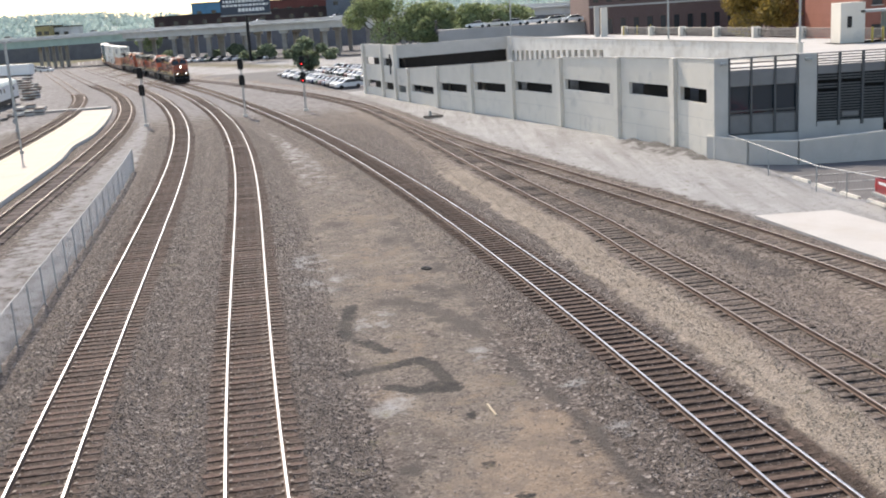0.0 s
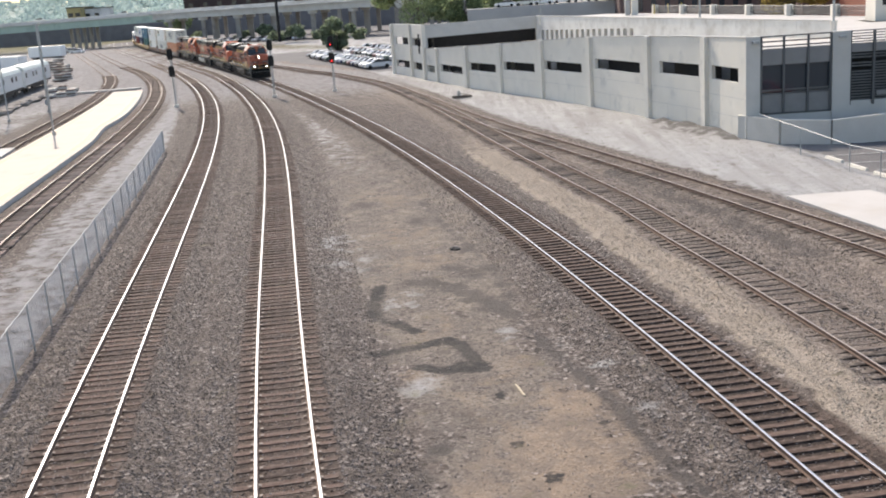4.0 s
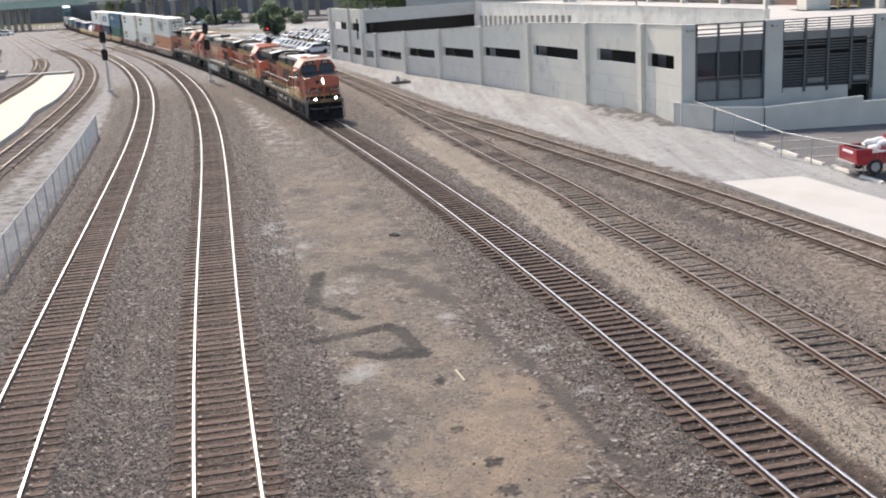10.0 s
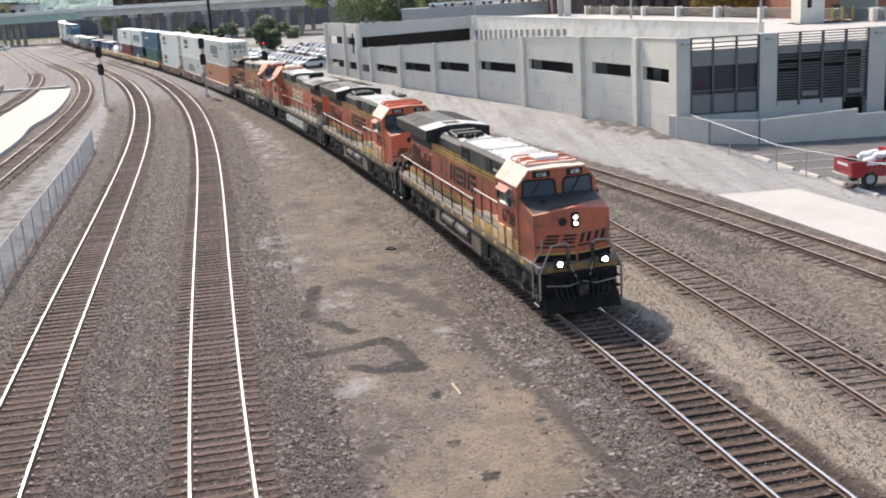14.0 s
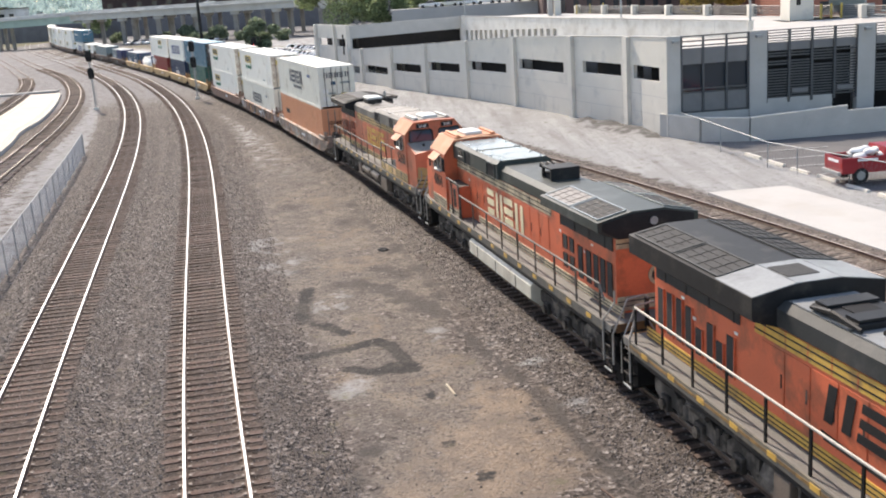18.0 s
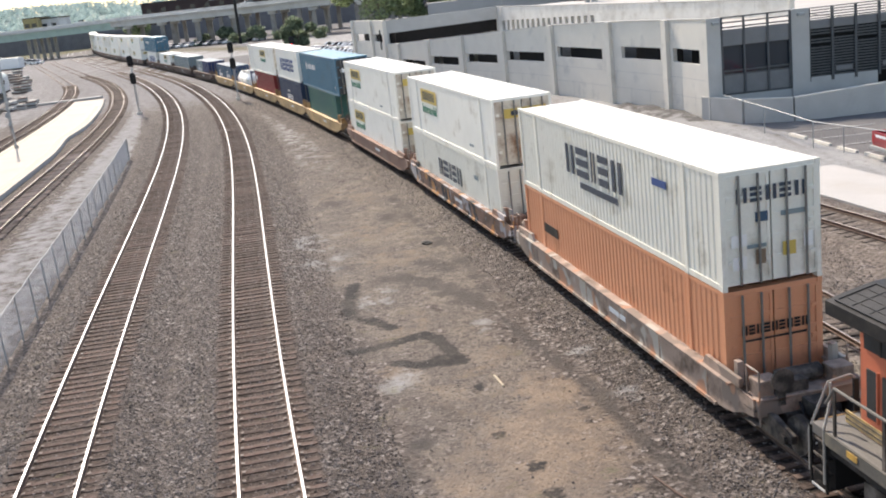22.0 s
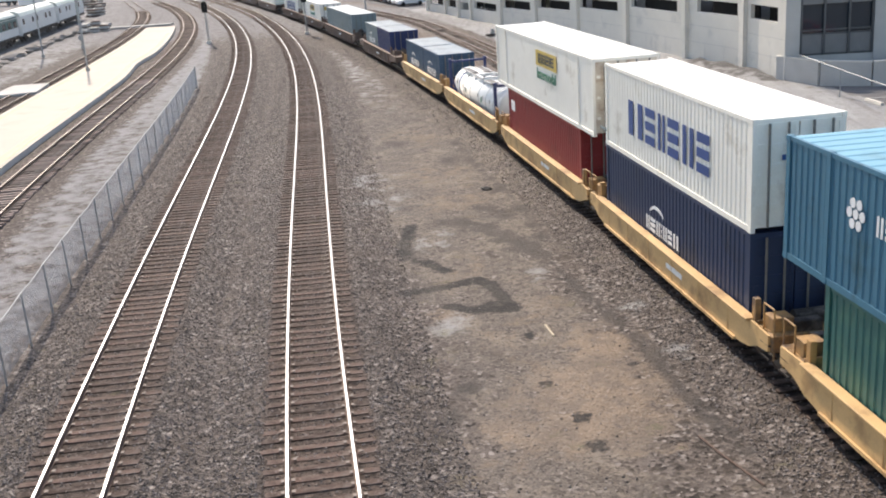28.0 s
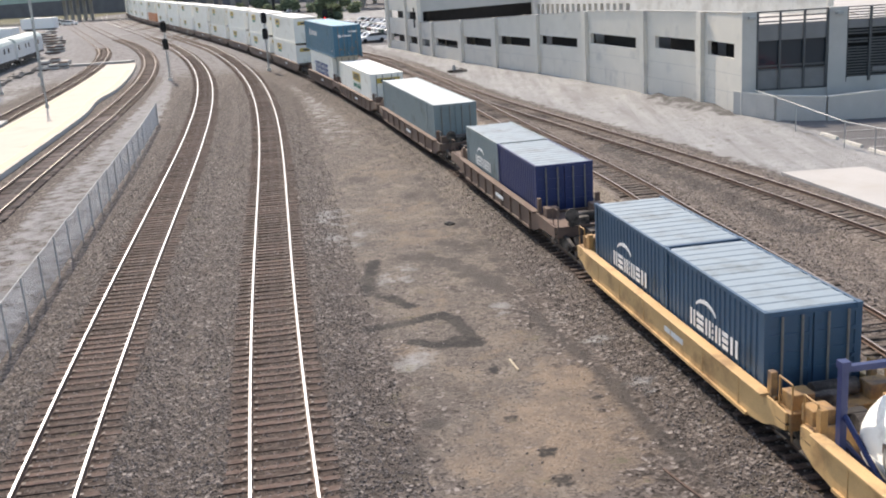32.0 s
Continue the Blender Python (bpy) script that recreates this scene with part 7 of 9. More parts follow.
one("transom", STEEL_DARK, bay, 21.98, SOUTH_Y + 0.14, 2.9, 4.85, 0.1, 0.08)
one("transom", STEEL_DARK, bay, 21.98, SOUTH_Y + 0.14, 1.55, 4.85, 0.12, 0.14)
for x in (19.65, 21.17, 22.8, 24.32):
    one("mullion", STEEL_DARK, bay, x, SOUTH_Y + 0.08, 4.15, 0.14, 0.16, 5.25)
for z in (6.1, 6.42, 6.76):
    one("guard_rail", STEEL_DARK, bay, 21.98, SOUTH_Y + 0.12, z, 4.85, 0.06, 0.09)
for x0, x1, n_ in ((25.6, 32.0, 4), (33.2, 39.0, 4), (40.2, 46.0, 4)):
    lb = part("louvre_bay", front(bmesh.new(), x0, x1, 5.35, 5.95, 0.2, -0.14), PANEL_GREY, garage, "louvred steel screen bay")
    w = (x1 - x0) / n_
    # near-black sheets stand in for shade behind louvres and doorways
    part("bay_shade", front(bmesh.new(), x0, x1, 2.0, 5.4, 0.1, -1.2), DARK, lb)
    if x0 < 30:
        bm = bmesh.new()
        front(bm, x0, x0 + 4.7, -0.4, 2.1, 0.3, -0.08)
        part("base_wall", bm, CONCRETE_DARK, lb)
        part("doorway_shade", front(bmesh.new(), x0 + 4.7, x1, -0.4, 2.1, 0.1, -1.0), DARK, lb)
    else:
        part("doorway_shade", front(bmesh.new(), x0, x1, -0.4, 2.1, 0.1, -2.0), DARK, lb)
    for k in range(n_ + 1):
        one("louvre_post", STEEL_DARK, lb, x0 + k * w, SOUTH_Y + 0.06, 4.3, 0.16, 0.16, 5.0)
    for k in range(n_):
        cx = x0 + (k + 0.5) * w
        for z in np.arange(2.15, 5.3, 0.19):
            if (k, round(float(z), 2)) in ((0, 4.81), (1, 4.81), (2, 4.43), (0, 4.24), (3, 5.0)):
                continue
            s = one("louvre_slat", STEEL_DARK, lb, cx, SOUTH_Y + 0.12, float(z), w - 0.16, 0.05, 0.1)
        for z in (6.05, 6.22, 6.4, 6.58, 6.76):
            one("guard_rail", STEEL_DARK, lb, cx, SOUTH_Y + 0.12, z, w - 0.14, 0.05, 0.07)
        if k in (1, 3):
            one("sign_plate", PANEL_GREY, lb, cx, SOUTH_Y + 0.06, 2.55, w * 0.7, 0.03, 0.28)
for x in (19.2, 25.0, 32.6):
    one("flood_lamp", GREY_STEEL, garage, x, SOUTH_Y - 0.2, 6.45, 0.45, 0.35, 0.18, bevel=0.03, label="small wall lamp")
one("east_wall", CONCRETE_DARK, garage, 54.6, SOUTH_Y + 0.3, 3.1, 14.8, 0.6, 6.9)
# low wall and ramp in front of the garage
low = thing("retaining_wall", "low grey concrete retaining wall with a sloping top", "wall")
LOW = [(18.5, 73.0), (20.2, 69.2), (23.0, 67.9), (29.5, 68.0), (46, 68.3)]
LOWZ = [(1.45, 1.5), (1.5, 1.45), (1.45, 1.8), (1.45, 1.6)]
for i in range(4):
    s = part("wall_panel", slab(bmesh.new(), LOW[i], LOW[i + 1], 0, 1, ((-0.4, LOWZ[i][0]), (-0.4, LOWZ[i][1])), 0.25), CONCRETE_DARK, low)
    part("coping", slab(bmesh.new(), LOW[i], LOW[i + 1], 0, 1, ((LOWZ[i][0], LOWZ[i][0] + 0.07), (LOWZ[i][1], LOWZ[i][1] + 0.07)), 0.32, 0.04), CONCRETE, s)
# deck furniture
for i, (x, y, r_) in enumerate(((9.6, 141.0, 9.0), (22.4, 104.0, 9.5), (27.5, 81.2, 9.5))):
    lp = thing("deck_lamp_post", "slim grey lamp post on the garage deck", "lamp post", Matrix.Translation((x, y, 5.95)), group="garage lamp posts")
    part("pole", rod(bmesh.new(), (0, 0, 0), (0, 0, r_), 0.09, 10), GREY_STEEL, lp)
    part("base_block", rod(bmesh.new(), (0, 0, 0), (0, 0, 1.1), 0.26, 12), CONCRETE, lp)
    one("lamp_head", GREY_STEEL, lp, 0.35, 0, r_, 0.9, 0.3, 0.12)
fence = thing("deck_fence", "grey rail fence with pale concrete posts on the deck", "fence")
F0, F1 = Vector((26.5, 152, 5.95)), Vector((46, 76, 5.95))
for k in range(10):
    p = F0.lerp(F1, k / 9)
    one("fence_post", CONCRETE, fence, p.x, p.y, 6.55, 0.8, 0.8, 1.2, bevel=0.05)
    if k < 9:
        q = F0.lerp(F1, (k + 1) / 9)
        for z in np.arange(0.25, 1.2, 0.16):
            part("fence_rail", rod(bmesh.new(), (p.x, p.y, 5.95 + z), (q.x, q.y, 5.95 + z), 0.05, 5), STEEL_DARK, fence)
kiosk = thing("stair_kiosk", "pale concrete stair kiosk with a flat canopy", "kiosk", Matrix.Translation((37.2, 97, 5.95)))
one("kiosk_tower", CONCRETE, kiosk, 0, 0, 1.8, 2.2, 2.4, 3.6, bevel=0.04)
one("kiosk_slab", CONCRETE_PALE, kiosk, 3.6, 0, -0.12, 10.5, 4.2, 0.24)
one("kiosk_base", CONCRETE_DARK, kiosk, 3.8, 0, -3.1, 9.8, 3.6, 5.7)
one("canopy", GREY_STEEL, kiosk, 4.0, 0.2, 2.75, 6.6, 2.8, 0.22, label="flat grey canopy")
one("canopy_post", GREY_STEEL, kiosk, 7.0, 1.2, 1.35, 0.12, 0.12, 2.7)
one("glass_screen", glass("pale_glass", (0.25, 0.28, 0.28, 1), 0.1), kiosk, 5.2, 1.2, 1.5, 3.4, 0.05, 2.2)
one("low_wall", CONCRETE_PALE, kiosk, 5.4, -0.6, 0.55, 3.2, 0.2, 1.1)
one("round_sign", BLACK, kiosk, -0.3, -1.215, 1.9, 0.4, 0.03, 1.0)
YELLOW = surface("yellow_bollard_paint", (0.55, 0.4, 0.08), 0.5, 0, 0.1, 3, 40, 0.02)
for k in range(3):
    part("bollard", rod(bmesh.new(), (1.7 + k * 0.95, -1.4, 0), (1.7 + k * 0.95, -1.4, 1.35), 0.1, 10), YELLOW, kiosk, "yellow bollard")
tower = thing("gate_pillar", "pale concrete gate pillar on the deck", "pillar", Matrix.Translation((23.0, 152, 5.95)))
one("shaft", CONCRETE, tower, 0.6, 0, 2.0, 0.9, 0.9, 4.0, bevel=0.03)
one("wing", CONCRETE_PALE, tower, -0.4, 0.1, 2.1, 0.7, 0.5, 4.2, bevel=0.03)
for k in range(3):
    part("bollard", rod(bmesh.new(), (3.2 + k * 1.9, -1, 0), (3.2 + k * 1.9, -1, 1.3), 0.09, 8), YELLOW, tower, "yellow bollard")


# ---- parking lot beside the garage ----
pad = mesh_part("concrete_pad", [], [], CONCRETE_PALE)
bm = sheet(bmesh.new(), [(15.5, 52.1, 0.1), (19.7, 52.3, 0.1), (20.9, 47.5, 0.1), (22.8, 40, 0.1), (24.5, 32, 0.1), (20.8, 30, 0.1), (18.7, 38.2, 0.1), (17.0, 45.5, 0.1)], 0.3)
bm.to_mesh(pad.data)
bm.free()
tagged(pad, "sunlit pale concrete slab beside the spur track", "pavement", kind="structure")
PAINT_LINE = surface("worn_white_line_paint", (0.42, 0.42, 0.41), 0.7, 0, 0.25, 3, 30, 0.05)
for k in range(9):
    y = 63.2 - 2.75 * k
    x = kerb_x(y)
    ws = thing("wheel_stop", "pale concrete wheel stop at a parking bay", "wheel stop", Matrix.Translation((x + 0.25, y - 1.3, float(ground_z(np.float64(x + 0.3), np.float64(y))))) @ Matrix.Rotation(math.atan2(KERB_B[1] - KERB_A[1], KERB_B[0] - KERB_A[0]), 4, "Z"), group="wheel stops")
    bm = bmesh.new()
    prism(bm, [(-0.11, 0), (0.11, 0), (0.08, 0.15), (-0.08, 0.15)], -0.95, 0.95)
    part("block", bm, CONCRETE, ws)
    gz = 0.02 + max(float(ground_z(np.float64(q), np.float64(y + 0.3))) for q in (x + 0.6, x + 3, x + 5.4))
    ln = one("parking_line", PAINT_LINE, None, x + 3.0, y + 0.25, gz, 5.0, 0.12, 0.01)
    tagged(ln, "worn white parking bay line", "marking", kind="structure")
lot = thing("lot_fence", "low wire fence with a sagging top rail along the lot", "fence")
LF = [(19.2, 71.0), (20.0, 64.5), (20.8, 58.3), (21.6, 55.9), (22.9, 52.2), (23.8, 49.6), (25.6, 44.5), (27.4, 39.5)]
for k, (x, y) in enumerate(LF):
    top = (1.75, 1.6, 1.4)[min(k, 2)]
    part("fence_post", rod(bmesh.new(), (x, y, -0.2), (x, y, top), 0.035, 8), GREY_STEEL, lot)
    if k < len(LF) - 1:
        part("top_rail", rod(bmesh.new(), (x, y, top), (*LF[k + 1], (1.75, 1.6, 1.4)[min(k + 1, 2)]), 0.032, 8), GREY_STEEL, lot)
        p, q = Vector((x, y, 0)), Vector((*LF[k + 1], 0))
        bm = bmesh.new()
        n_ = int((q - p).length / 0.28)
        for j in range(n_):
            a, b = p.lerp(q, j / n_), p.lerp(q, (j + 1) / n_)
            rod(bm, (a.x, a.y, 0.05), (b.x, b.y, 1.25), 0.004, 3)
            rod(bm, (b.x, b.y, 0.05), (a.x, a.y, 1.25), 0.004, 3)
        tagged(part("wire_mesh", bm, GREY_STEEL, lot), kind="stuff")


def wheel(parent, x, y, r, w=0.22, name="wheel"):
    t = part(name, rod(bmesh.new(), (x - w / 2, y, r), (x + w / 2, y, r), r, 20), BLACK, parent, "black tyre")
    part("rim", rod(bmesh.new(), (x - w / 2 - 0.01, y, r), (x + w / 2 + 0.01, y, r), r * 0.58, 14), GREY_STEEL, t)
    return t


P_TRUCK = paint("red_truck_paint", 0.3, 0.015, 0.024, 0.3, 0.05)
BAG = surface("white_sack_cloth", (0.72, 0.72, 0.7), 0.85, 0, 0.1, 3, 20, 0.3)


def pickup():
    root = thing("pickup_truck", "red pickup truck with white sacks in its bed", "truck", Matrix.Translation((24.95, 52.7, 0.06)) @ Matrix.Rotation(math.radians(-86), 4, "Z"))
    low_ = part("body", prism(bmesh.new(), [(-2.75, 0.55), (2.7, 0.5), (2.78, 0.75), (2.7, 1.02), (1.35, 1.12), (-2.75, 1.1)], -0.95, 0.95), P_TRUCK, root, "red lower body")
    cabin = part("cabin", prism(bmesh.new(), [(-0.5, 1.08), (1.45, 1.08), (0.8, 1.72), (-0.4, 1.76)], -0.86, 0.86), P_TRUCK, root, "red cabin")
    for sx in (-1, 1):
        part("side_glass", prism(bmesh.new(), [(-0.3, 1.15), (1.1, 1.15), (0.68, 1.62), (-0.28, 1.64)], sx * 0.862, sx * 0.872), WINDOW, cabin)
        part("door_emblem", box(bmesh.new(), sx * 0.953, 0.4, 0.85, 0.008, 0.75, 0.18), P_INKWHITE, low_)
        one("bed_side", P_TRUCK, root, sx * 0.9, -1.65, 1.2, 0.1, 2.2, 0.3)
        one("bed_lettering", P_INKWHITE, root, sx * 0.953, -1.4, 1.2, 0.008, 1.1, 0.12)
        wheel(root, sx * 0.85, 1.75, 0.4)
        wheel(root, sx * 0.85, -1.75, 0.4)
        one("tail_light", glow("tail_lamp", (0.3, 0.01, 0.01, 1), 0.2), root, sx * 0.85, -2.77, 0.95, 0.16, 0.03, 0.3)
    part("windscreen", prism(bmesh.new(), [(1.40, 1.14), (1.47, 1.14), (0.86, 1.68), (0.8, 1.68)], -0.8, 0.8), WINDOW, cabin)
    one("bed_floor", DARK, root, 0, -1.65, 1.12, 1.7, 2.2, 0.02)
    one("tailgate", P_TRUCK, root, 0, -2.74, 1.1, 1.85, 0.08, 0.5)
    one("tailgate_lettering", P_INKWHITE, root, 0, -2.785, 1.15, 1.1, 0.01, 0.14)
    one("bumper", GREY_STEEL, root, 0, -2.88, 0.55, 1.8, 0.16, 0.2, bevel=0.03)
    return root


pickup()
sr = random.Random(4)
for k in range(9):
    bm = bmesh.new()
    bmesh.ops.create_icosphere(bm, subdivisions=3, radius=1)
    for v in bm.verts:
        d = noise.noise(v.co * 1.7 + Vector((k * 3.1, 0, 0))) * 0.22
        v.co = Vector((v.co.x * 0.38, v.co.y * 0.3, v.co.z * 0.17)) * (1 + d)
    ob = part("sack", bm, BAG, None, smooth=True)
    ob.matrix_world = pose(23.5 + 0.55 * (k % 3) + sr.uniform(-0.05, 0.05), 52.3 + 0.42 * (k // 3) + sr.uniform(-0.05, 0.05), 1.36 + 0.2 * (k % 2), 0, sr.uniform(-8, 8), sr.uniform(0, 180))
    tagged(ob, "white filled sack lying in a truck bed", "sack", "sacks in the truck")


# ---- platform side ----
def platform_outline():
    ys = np.arange(18, 152, 3.0)
    r_ = TRACKS["platform_near"](ys) - 2.0 - 0.7 * np.exp(-((ys - 104) / 7) ** 2)
    l_ = np.minimum(TRACKS["platform_far"](ys) + 1.9, r_ - 3.0)
    return ys, r_, l_


ys, r_, l_ = platform_outline()
PLAT = surface("sunlit_platform_concrete", (0.43, 0.375, 0.312), 0.8, 0, 0.06, 0.4, 18, 0.06, (0.385, 0.32, 0.25, 1), 0.25, 0.3)
TACTILE = surface("yellow_tactile_strip", (0.58, 0.44, 0.22), 0.7, 0, 0.12, 1.5, 30, 0.1)
platform = thing("platform", "long pale concrete station platform", "platform", kind="structure")


def ribbon(name, ys, a, b, z, thick, material, parent, label=""):
    v, f = [], []
    for y, p, q in zip(ys, a, b):
        v += [(p, y, z), (q, y, z), (q, y, z - thick), (p, y, z - thick)]
    for i in range(len(ys) - 1):
        k = 4 * i
        f += [(k + j, k + (j + 1) % 4, k + 4 + (j + 1) % 4, k + 4 + j) for j in range(4)]
    n_ = len(v)
    f += [(0, 1, 2, 3), (n_ - 1, n_ - 2, n_ - 3, n_ - 4)]
    ob = mesh_part(name, v, f, material, parent, label)
    return ob


ribbon("platform_slab", ys, r_, l_, 0.26, 0.5, PLAT, platform)
ribbon("tactile_strip", ys[:-4], r_[:-4] - 0.35, r_[:-4] - 0.95, 0.268, 0.01, TACTILE, platform, "yellow tactile strip")
ribbon("tactile_strip", ys[:-4], l_[:-4] + 0.3, l_[:-4] + 0.75, 0.268, 0.01, TACTILE, platform, "yellow tactile strip")
ribbon("platform_edge", ys, r_ + 0.015, r_ - 0.02, 0.25, 0.5, CONCRETE_DARK, platform, "grey platform edge")
for nm, cs in (("crossing_slab", [(-62.5, 154.6, 0.2), (-49.5, 155.2, 0.22), (-49.3, 156.6, 0.22), (-62.5, 156.0, 0.2)]), ("crossing_slab", [(-43.6, 85.6, 0.2), (-39.9, 86.6, 0.22), (-41.2, 92.3, 0.22), (-44.4, 92.0, 0.2)]), ("paving_slab", [(-49.5, 84, 0.1), (-47.2, 83.4, 0.1), (-47.8, 90.5, 0.1), (-49.9, 91, 0.1)])):
    ob = part(nm, sheet(bmesh.new(), cs, 0.25), CONCRETE_PALE)
    tagged(ob, "pale concrete slab across the track", "pavement", kind="structure")


def lamp_post(x, y, h, label, arm=0.0, box_at=None, z0=0.0):
    root = thing("lamp_post", label, "lamp post", Matrix.Translation((x, y, z0)), group="yard lamp posts")
    part("pole", rod(bmesh.new(), (0, 0, 0), (0, 0, h), 0.085, 10), GREY_STEEL, root)
    part("foot", rod(bmesh.new(), (0, 0, 0), (0, 0, 0.35), 0.2, 10), GREY_STEEL, root)
    one("lamp_head", GREY_STEEL, root, 0, 0.25, h, 0.4, 0.9, 0.12)
    if box_at:
        b = one("switch_box", GREY_STEEL, root, -0.05, -0.16, box_at, 0.4, 0.22, 0.6)
    return root


lamp_post(-40.5, 99.8, 10.5, "grey lamp post standing on the pale platform", z0=0.26)
lamp_post(-46.3, 91.2, 10.5, "grey lamp post beside the platform track", z0=0.05)
lamp_post(-52.8, 118, 10.5, "grey lamp post beside parked passenger cars")
lamp_post(-51.5, 126.5, 10.5, "grey lamp post with a switch box", box_at=1.3)
lamp_post(-66.0, 118, 10.0, "grey lamp post behind parked passenger cars")

# wire fence beside the third track
wf = thing("wire_fence", "grey chain-link fence beside the curved track", "fence")
fy = np.concatenate([np.arange(11.5, 86, 2.95), [86.0]])
fx = TRACKS["third"](fy) - 3.25 - 0.006 * (fy - 30)
wires_v, wires_f = [], []


def wire(p, q, r):
    d = (q - p).normalized()
    s = d.cross(Vector((0.3, 0.9, 0.2))).normalized() * r
    u = d.cross(s).normalized() * r
    b = len(wires_v)
    for e in (p, q):
        for k in (s, (-0.5 * s + 0.87 * u), (-0.5 * s - 0.87 * u)):
            wires_v.append(tuple(e + k))
    for j in range(3):
        wires_f.append((b + j, b + (j + 1) % 3, b + 3 + (j + 1) % 3, b + 3 + j))


fr = random.Random(8)
for k in range(len(fy)):
    x, y = float(fx[k]), float(fy[k])
    lean = fr.uniform(-0.05, 0.05)
    z = float(ground_z(np.float64(x), np.float64(y)))
    part("fence_post", rod(bmesh.new(), (x, y, z - 0.2), (x + lean, y, 1.6), 0.032, 8), GREY_STEEL, wf)
    if k < len(fy) - 1:
        p, q = Vector((x, y, 0)), Vector((float(fx[k + 1]), float(fy[k + 1]), 0))
        m_ = p.lerp(q, 0.5)
        bm = bmesh.new()
        tube(bm, [(p.x, p.y, 1.6), (m_.x, m_.y, 1.6 - fr.uniform(0.0, 0.05)), (q.x, q.y, 1.6)], 0.022, 6)
        part("top_rail", bm, GREY_STEEL, wf)
        n_ = 26
        for j in range(-n_ // 2, n_):
            a, b = j / n_, (j + n_ * 0.5) / n_
            lo_, hi_ = 0.0, 1.55
            for a2, b2 in ((a, b), (b, a)):
                z0, z1, ta, tb = lo_, hi_, a2, b2
                for lim in (0.0, 1.0):
                    if (ta - lim) * (tb - lim) < 0:
                        f_ = (lim - ta) / (tb - ta)
                        if (ta < 0 and lim == 0) or (ta > 1 and lim == 1):
                            z0, ta = z0 + (z1 - z0) * f_, lim
                        elif (tb < 0 and lim == 0) or (tb > 1 and lim == 1):
                            z1, tb = z0 + (z1 - z0) * f_, lim
                if 0 <= ta <= 1 and 0 <= tb <= 1:
                    wire(p.lerp(q, ta) + Vector((0, 0, z0)), p.lerp(q, tb) + Vector((0, 0, z1)), 0.0035)
WIRE = surface("galvanised_wire", (0.5, 0.5, 0.49), 0.5, 0.3, 0.1, 5, 40, 0)
tagged(mesh_part("chain_link", wires_v, wires_f, WIRE, wf), kind="stuff")


# ---- signals ----
def signal(x, y, h, heads, lit, label, shift=0.0):
    root = thing("railway_signal", label, "signal", Matrix.Translation((x, y, -0.1)) @ Matrix.Rotation(math.radians(shift), 4, "Z"), group="railway signals")
    part("mast", rod(bmesh.new(), (0, 0, 0), (0, 0, h), 0.075, 10), GREY_STEEL, root, "grey signal mast")
    one("foot", CONCRETE, root, 0, 0, 0.15, 0.5, 0.5, 0.3)
    bm = bmesh.new()
    for sx in (-0.18, 0.18):
        rod(bm, (sx, 0.25, 0.2), (sx, 0.1, h - 0.4), 0.018, 5)
    for z in np.arange(0.5, h - 0.5, 0.35):
        rod(bm, (-0.18, 0.2, z), (0.18, 0.2, z), 0.014, 5)
    part("ladder", bm, GREY_STEEL, root, "thin steel ladder")
    for z in heads:
        hd = part("signal_head", prism(bmesh.new(), [(-0.28, z - 0.62), (0.28, z - 0.62), (0.34, z - 0.3), (0.34, z + 0.45), (0.2, z + 0.65), (-0.2, z + 0.65), (-0.34, z + 0.45), (-0.34, z - 0.3)], -0.22, -0.12, "y"), BLACK, root, "black signal head")
        for dz in (-0.32, 0.05, 0.4):
            part("hood", rod(bmesh.new(), (0, -0.22, z + dz), (0, -0.45, z + dz + 0.02), 0.13, 12), BLACK, hd)
            part("lens", rod(bmesh.new(), (0, -0.455, z + dz), (0, -0.46, z + dz), 0.1, 12), RED_LAMP if (lit and abs(dz + 0.32) < 0.01) else DARK, hd, "round signal lens")
        one("bracket", BLACK, hd, 0, -0.06, z, 0.12, 0.16, 0.3)
    return root


signal(-35.2, 124.2, 6.6, (4.2, 6.2), False, "two-headed signal mast between curved tracks")
signal(-24.2, 128.7, 6.7, (4.4, 6.3), False, "two-headed signal mast beside the main track")
signal(-17.1, 131.3, 6.5, (4.1, 6.1), True, "two-headed signal mast showing red lights")
stand = thing("switch_stand", "low grey switch stand on dark head block beside the spur", "switch stand", pose(-1.35, 111.9, 0.02, 0, 0, 20))
part("head_block", box(box(bmesh.new(), 0.35, 0, 0.1, 2.0, 0.28, 0.2, 0.02), 0.35, 0.5, 0.1, 2.0, 0.28, 0.2, 0.02), GRIME, stand, "dark timber head block")
part("stand_body", prism(bmesh.new(), [(-0.18, 0.2), (-0.1, 0.75), (0.1, 0.75), (0.18, 0.2)], 0.05, 0.4, "y"), GREY_STEEL, stand)
part("throw_lever", rod(bmesh.new(), (0.1, 0.25, 0.45), (1.0, 0.3, 0.28), 0.035, 6), GRIME, stand)


# ---- distance: viaduct, trees, buildings, parked cars ----
V_CONC = surface("old_viaduct_concrete", (0.55, 0.54, 0.51), 0.9, 0, 0.12, 0.3, 8, 0.1, (0.42, 0.4, 0.37, 1), 0.4, 0.2)
V_GREEN = surface("pale_green_girder_paint", (0.34, 0.44, 0.38), 0.7, 0, 0.1, 0.4, 10, 0.05, (0.27, 0.34, 0.3, 1), 0.3, 0.3)
# stained column concrete, its base darkened for the shade under the deck
V_DARK = surface("stained_shaded_column_concrete", (0.36, 0.335, 0.3), 0.9, 0, 0.15, 0.3, 8, 0.1, (0.24, 0.22, 0.2, 1), 0.4, 0.3)
viaduct = thing("viaduct", "long concrete road viaduct with a green girder span", "bridge")
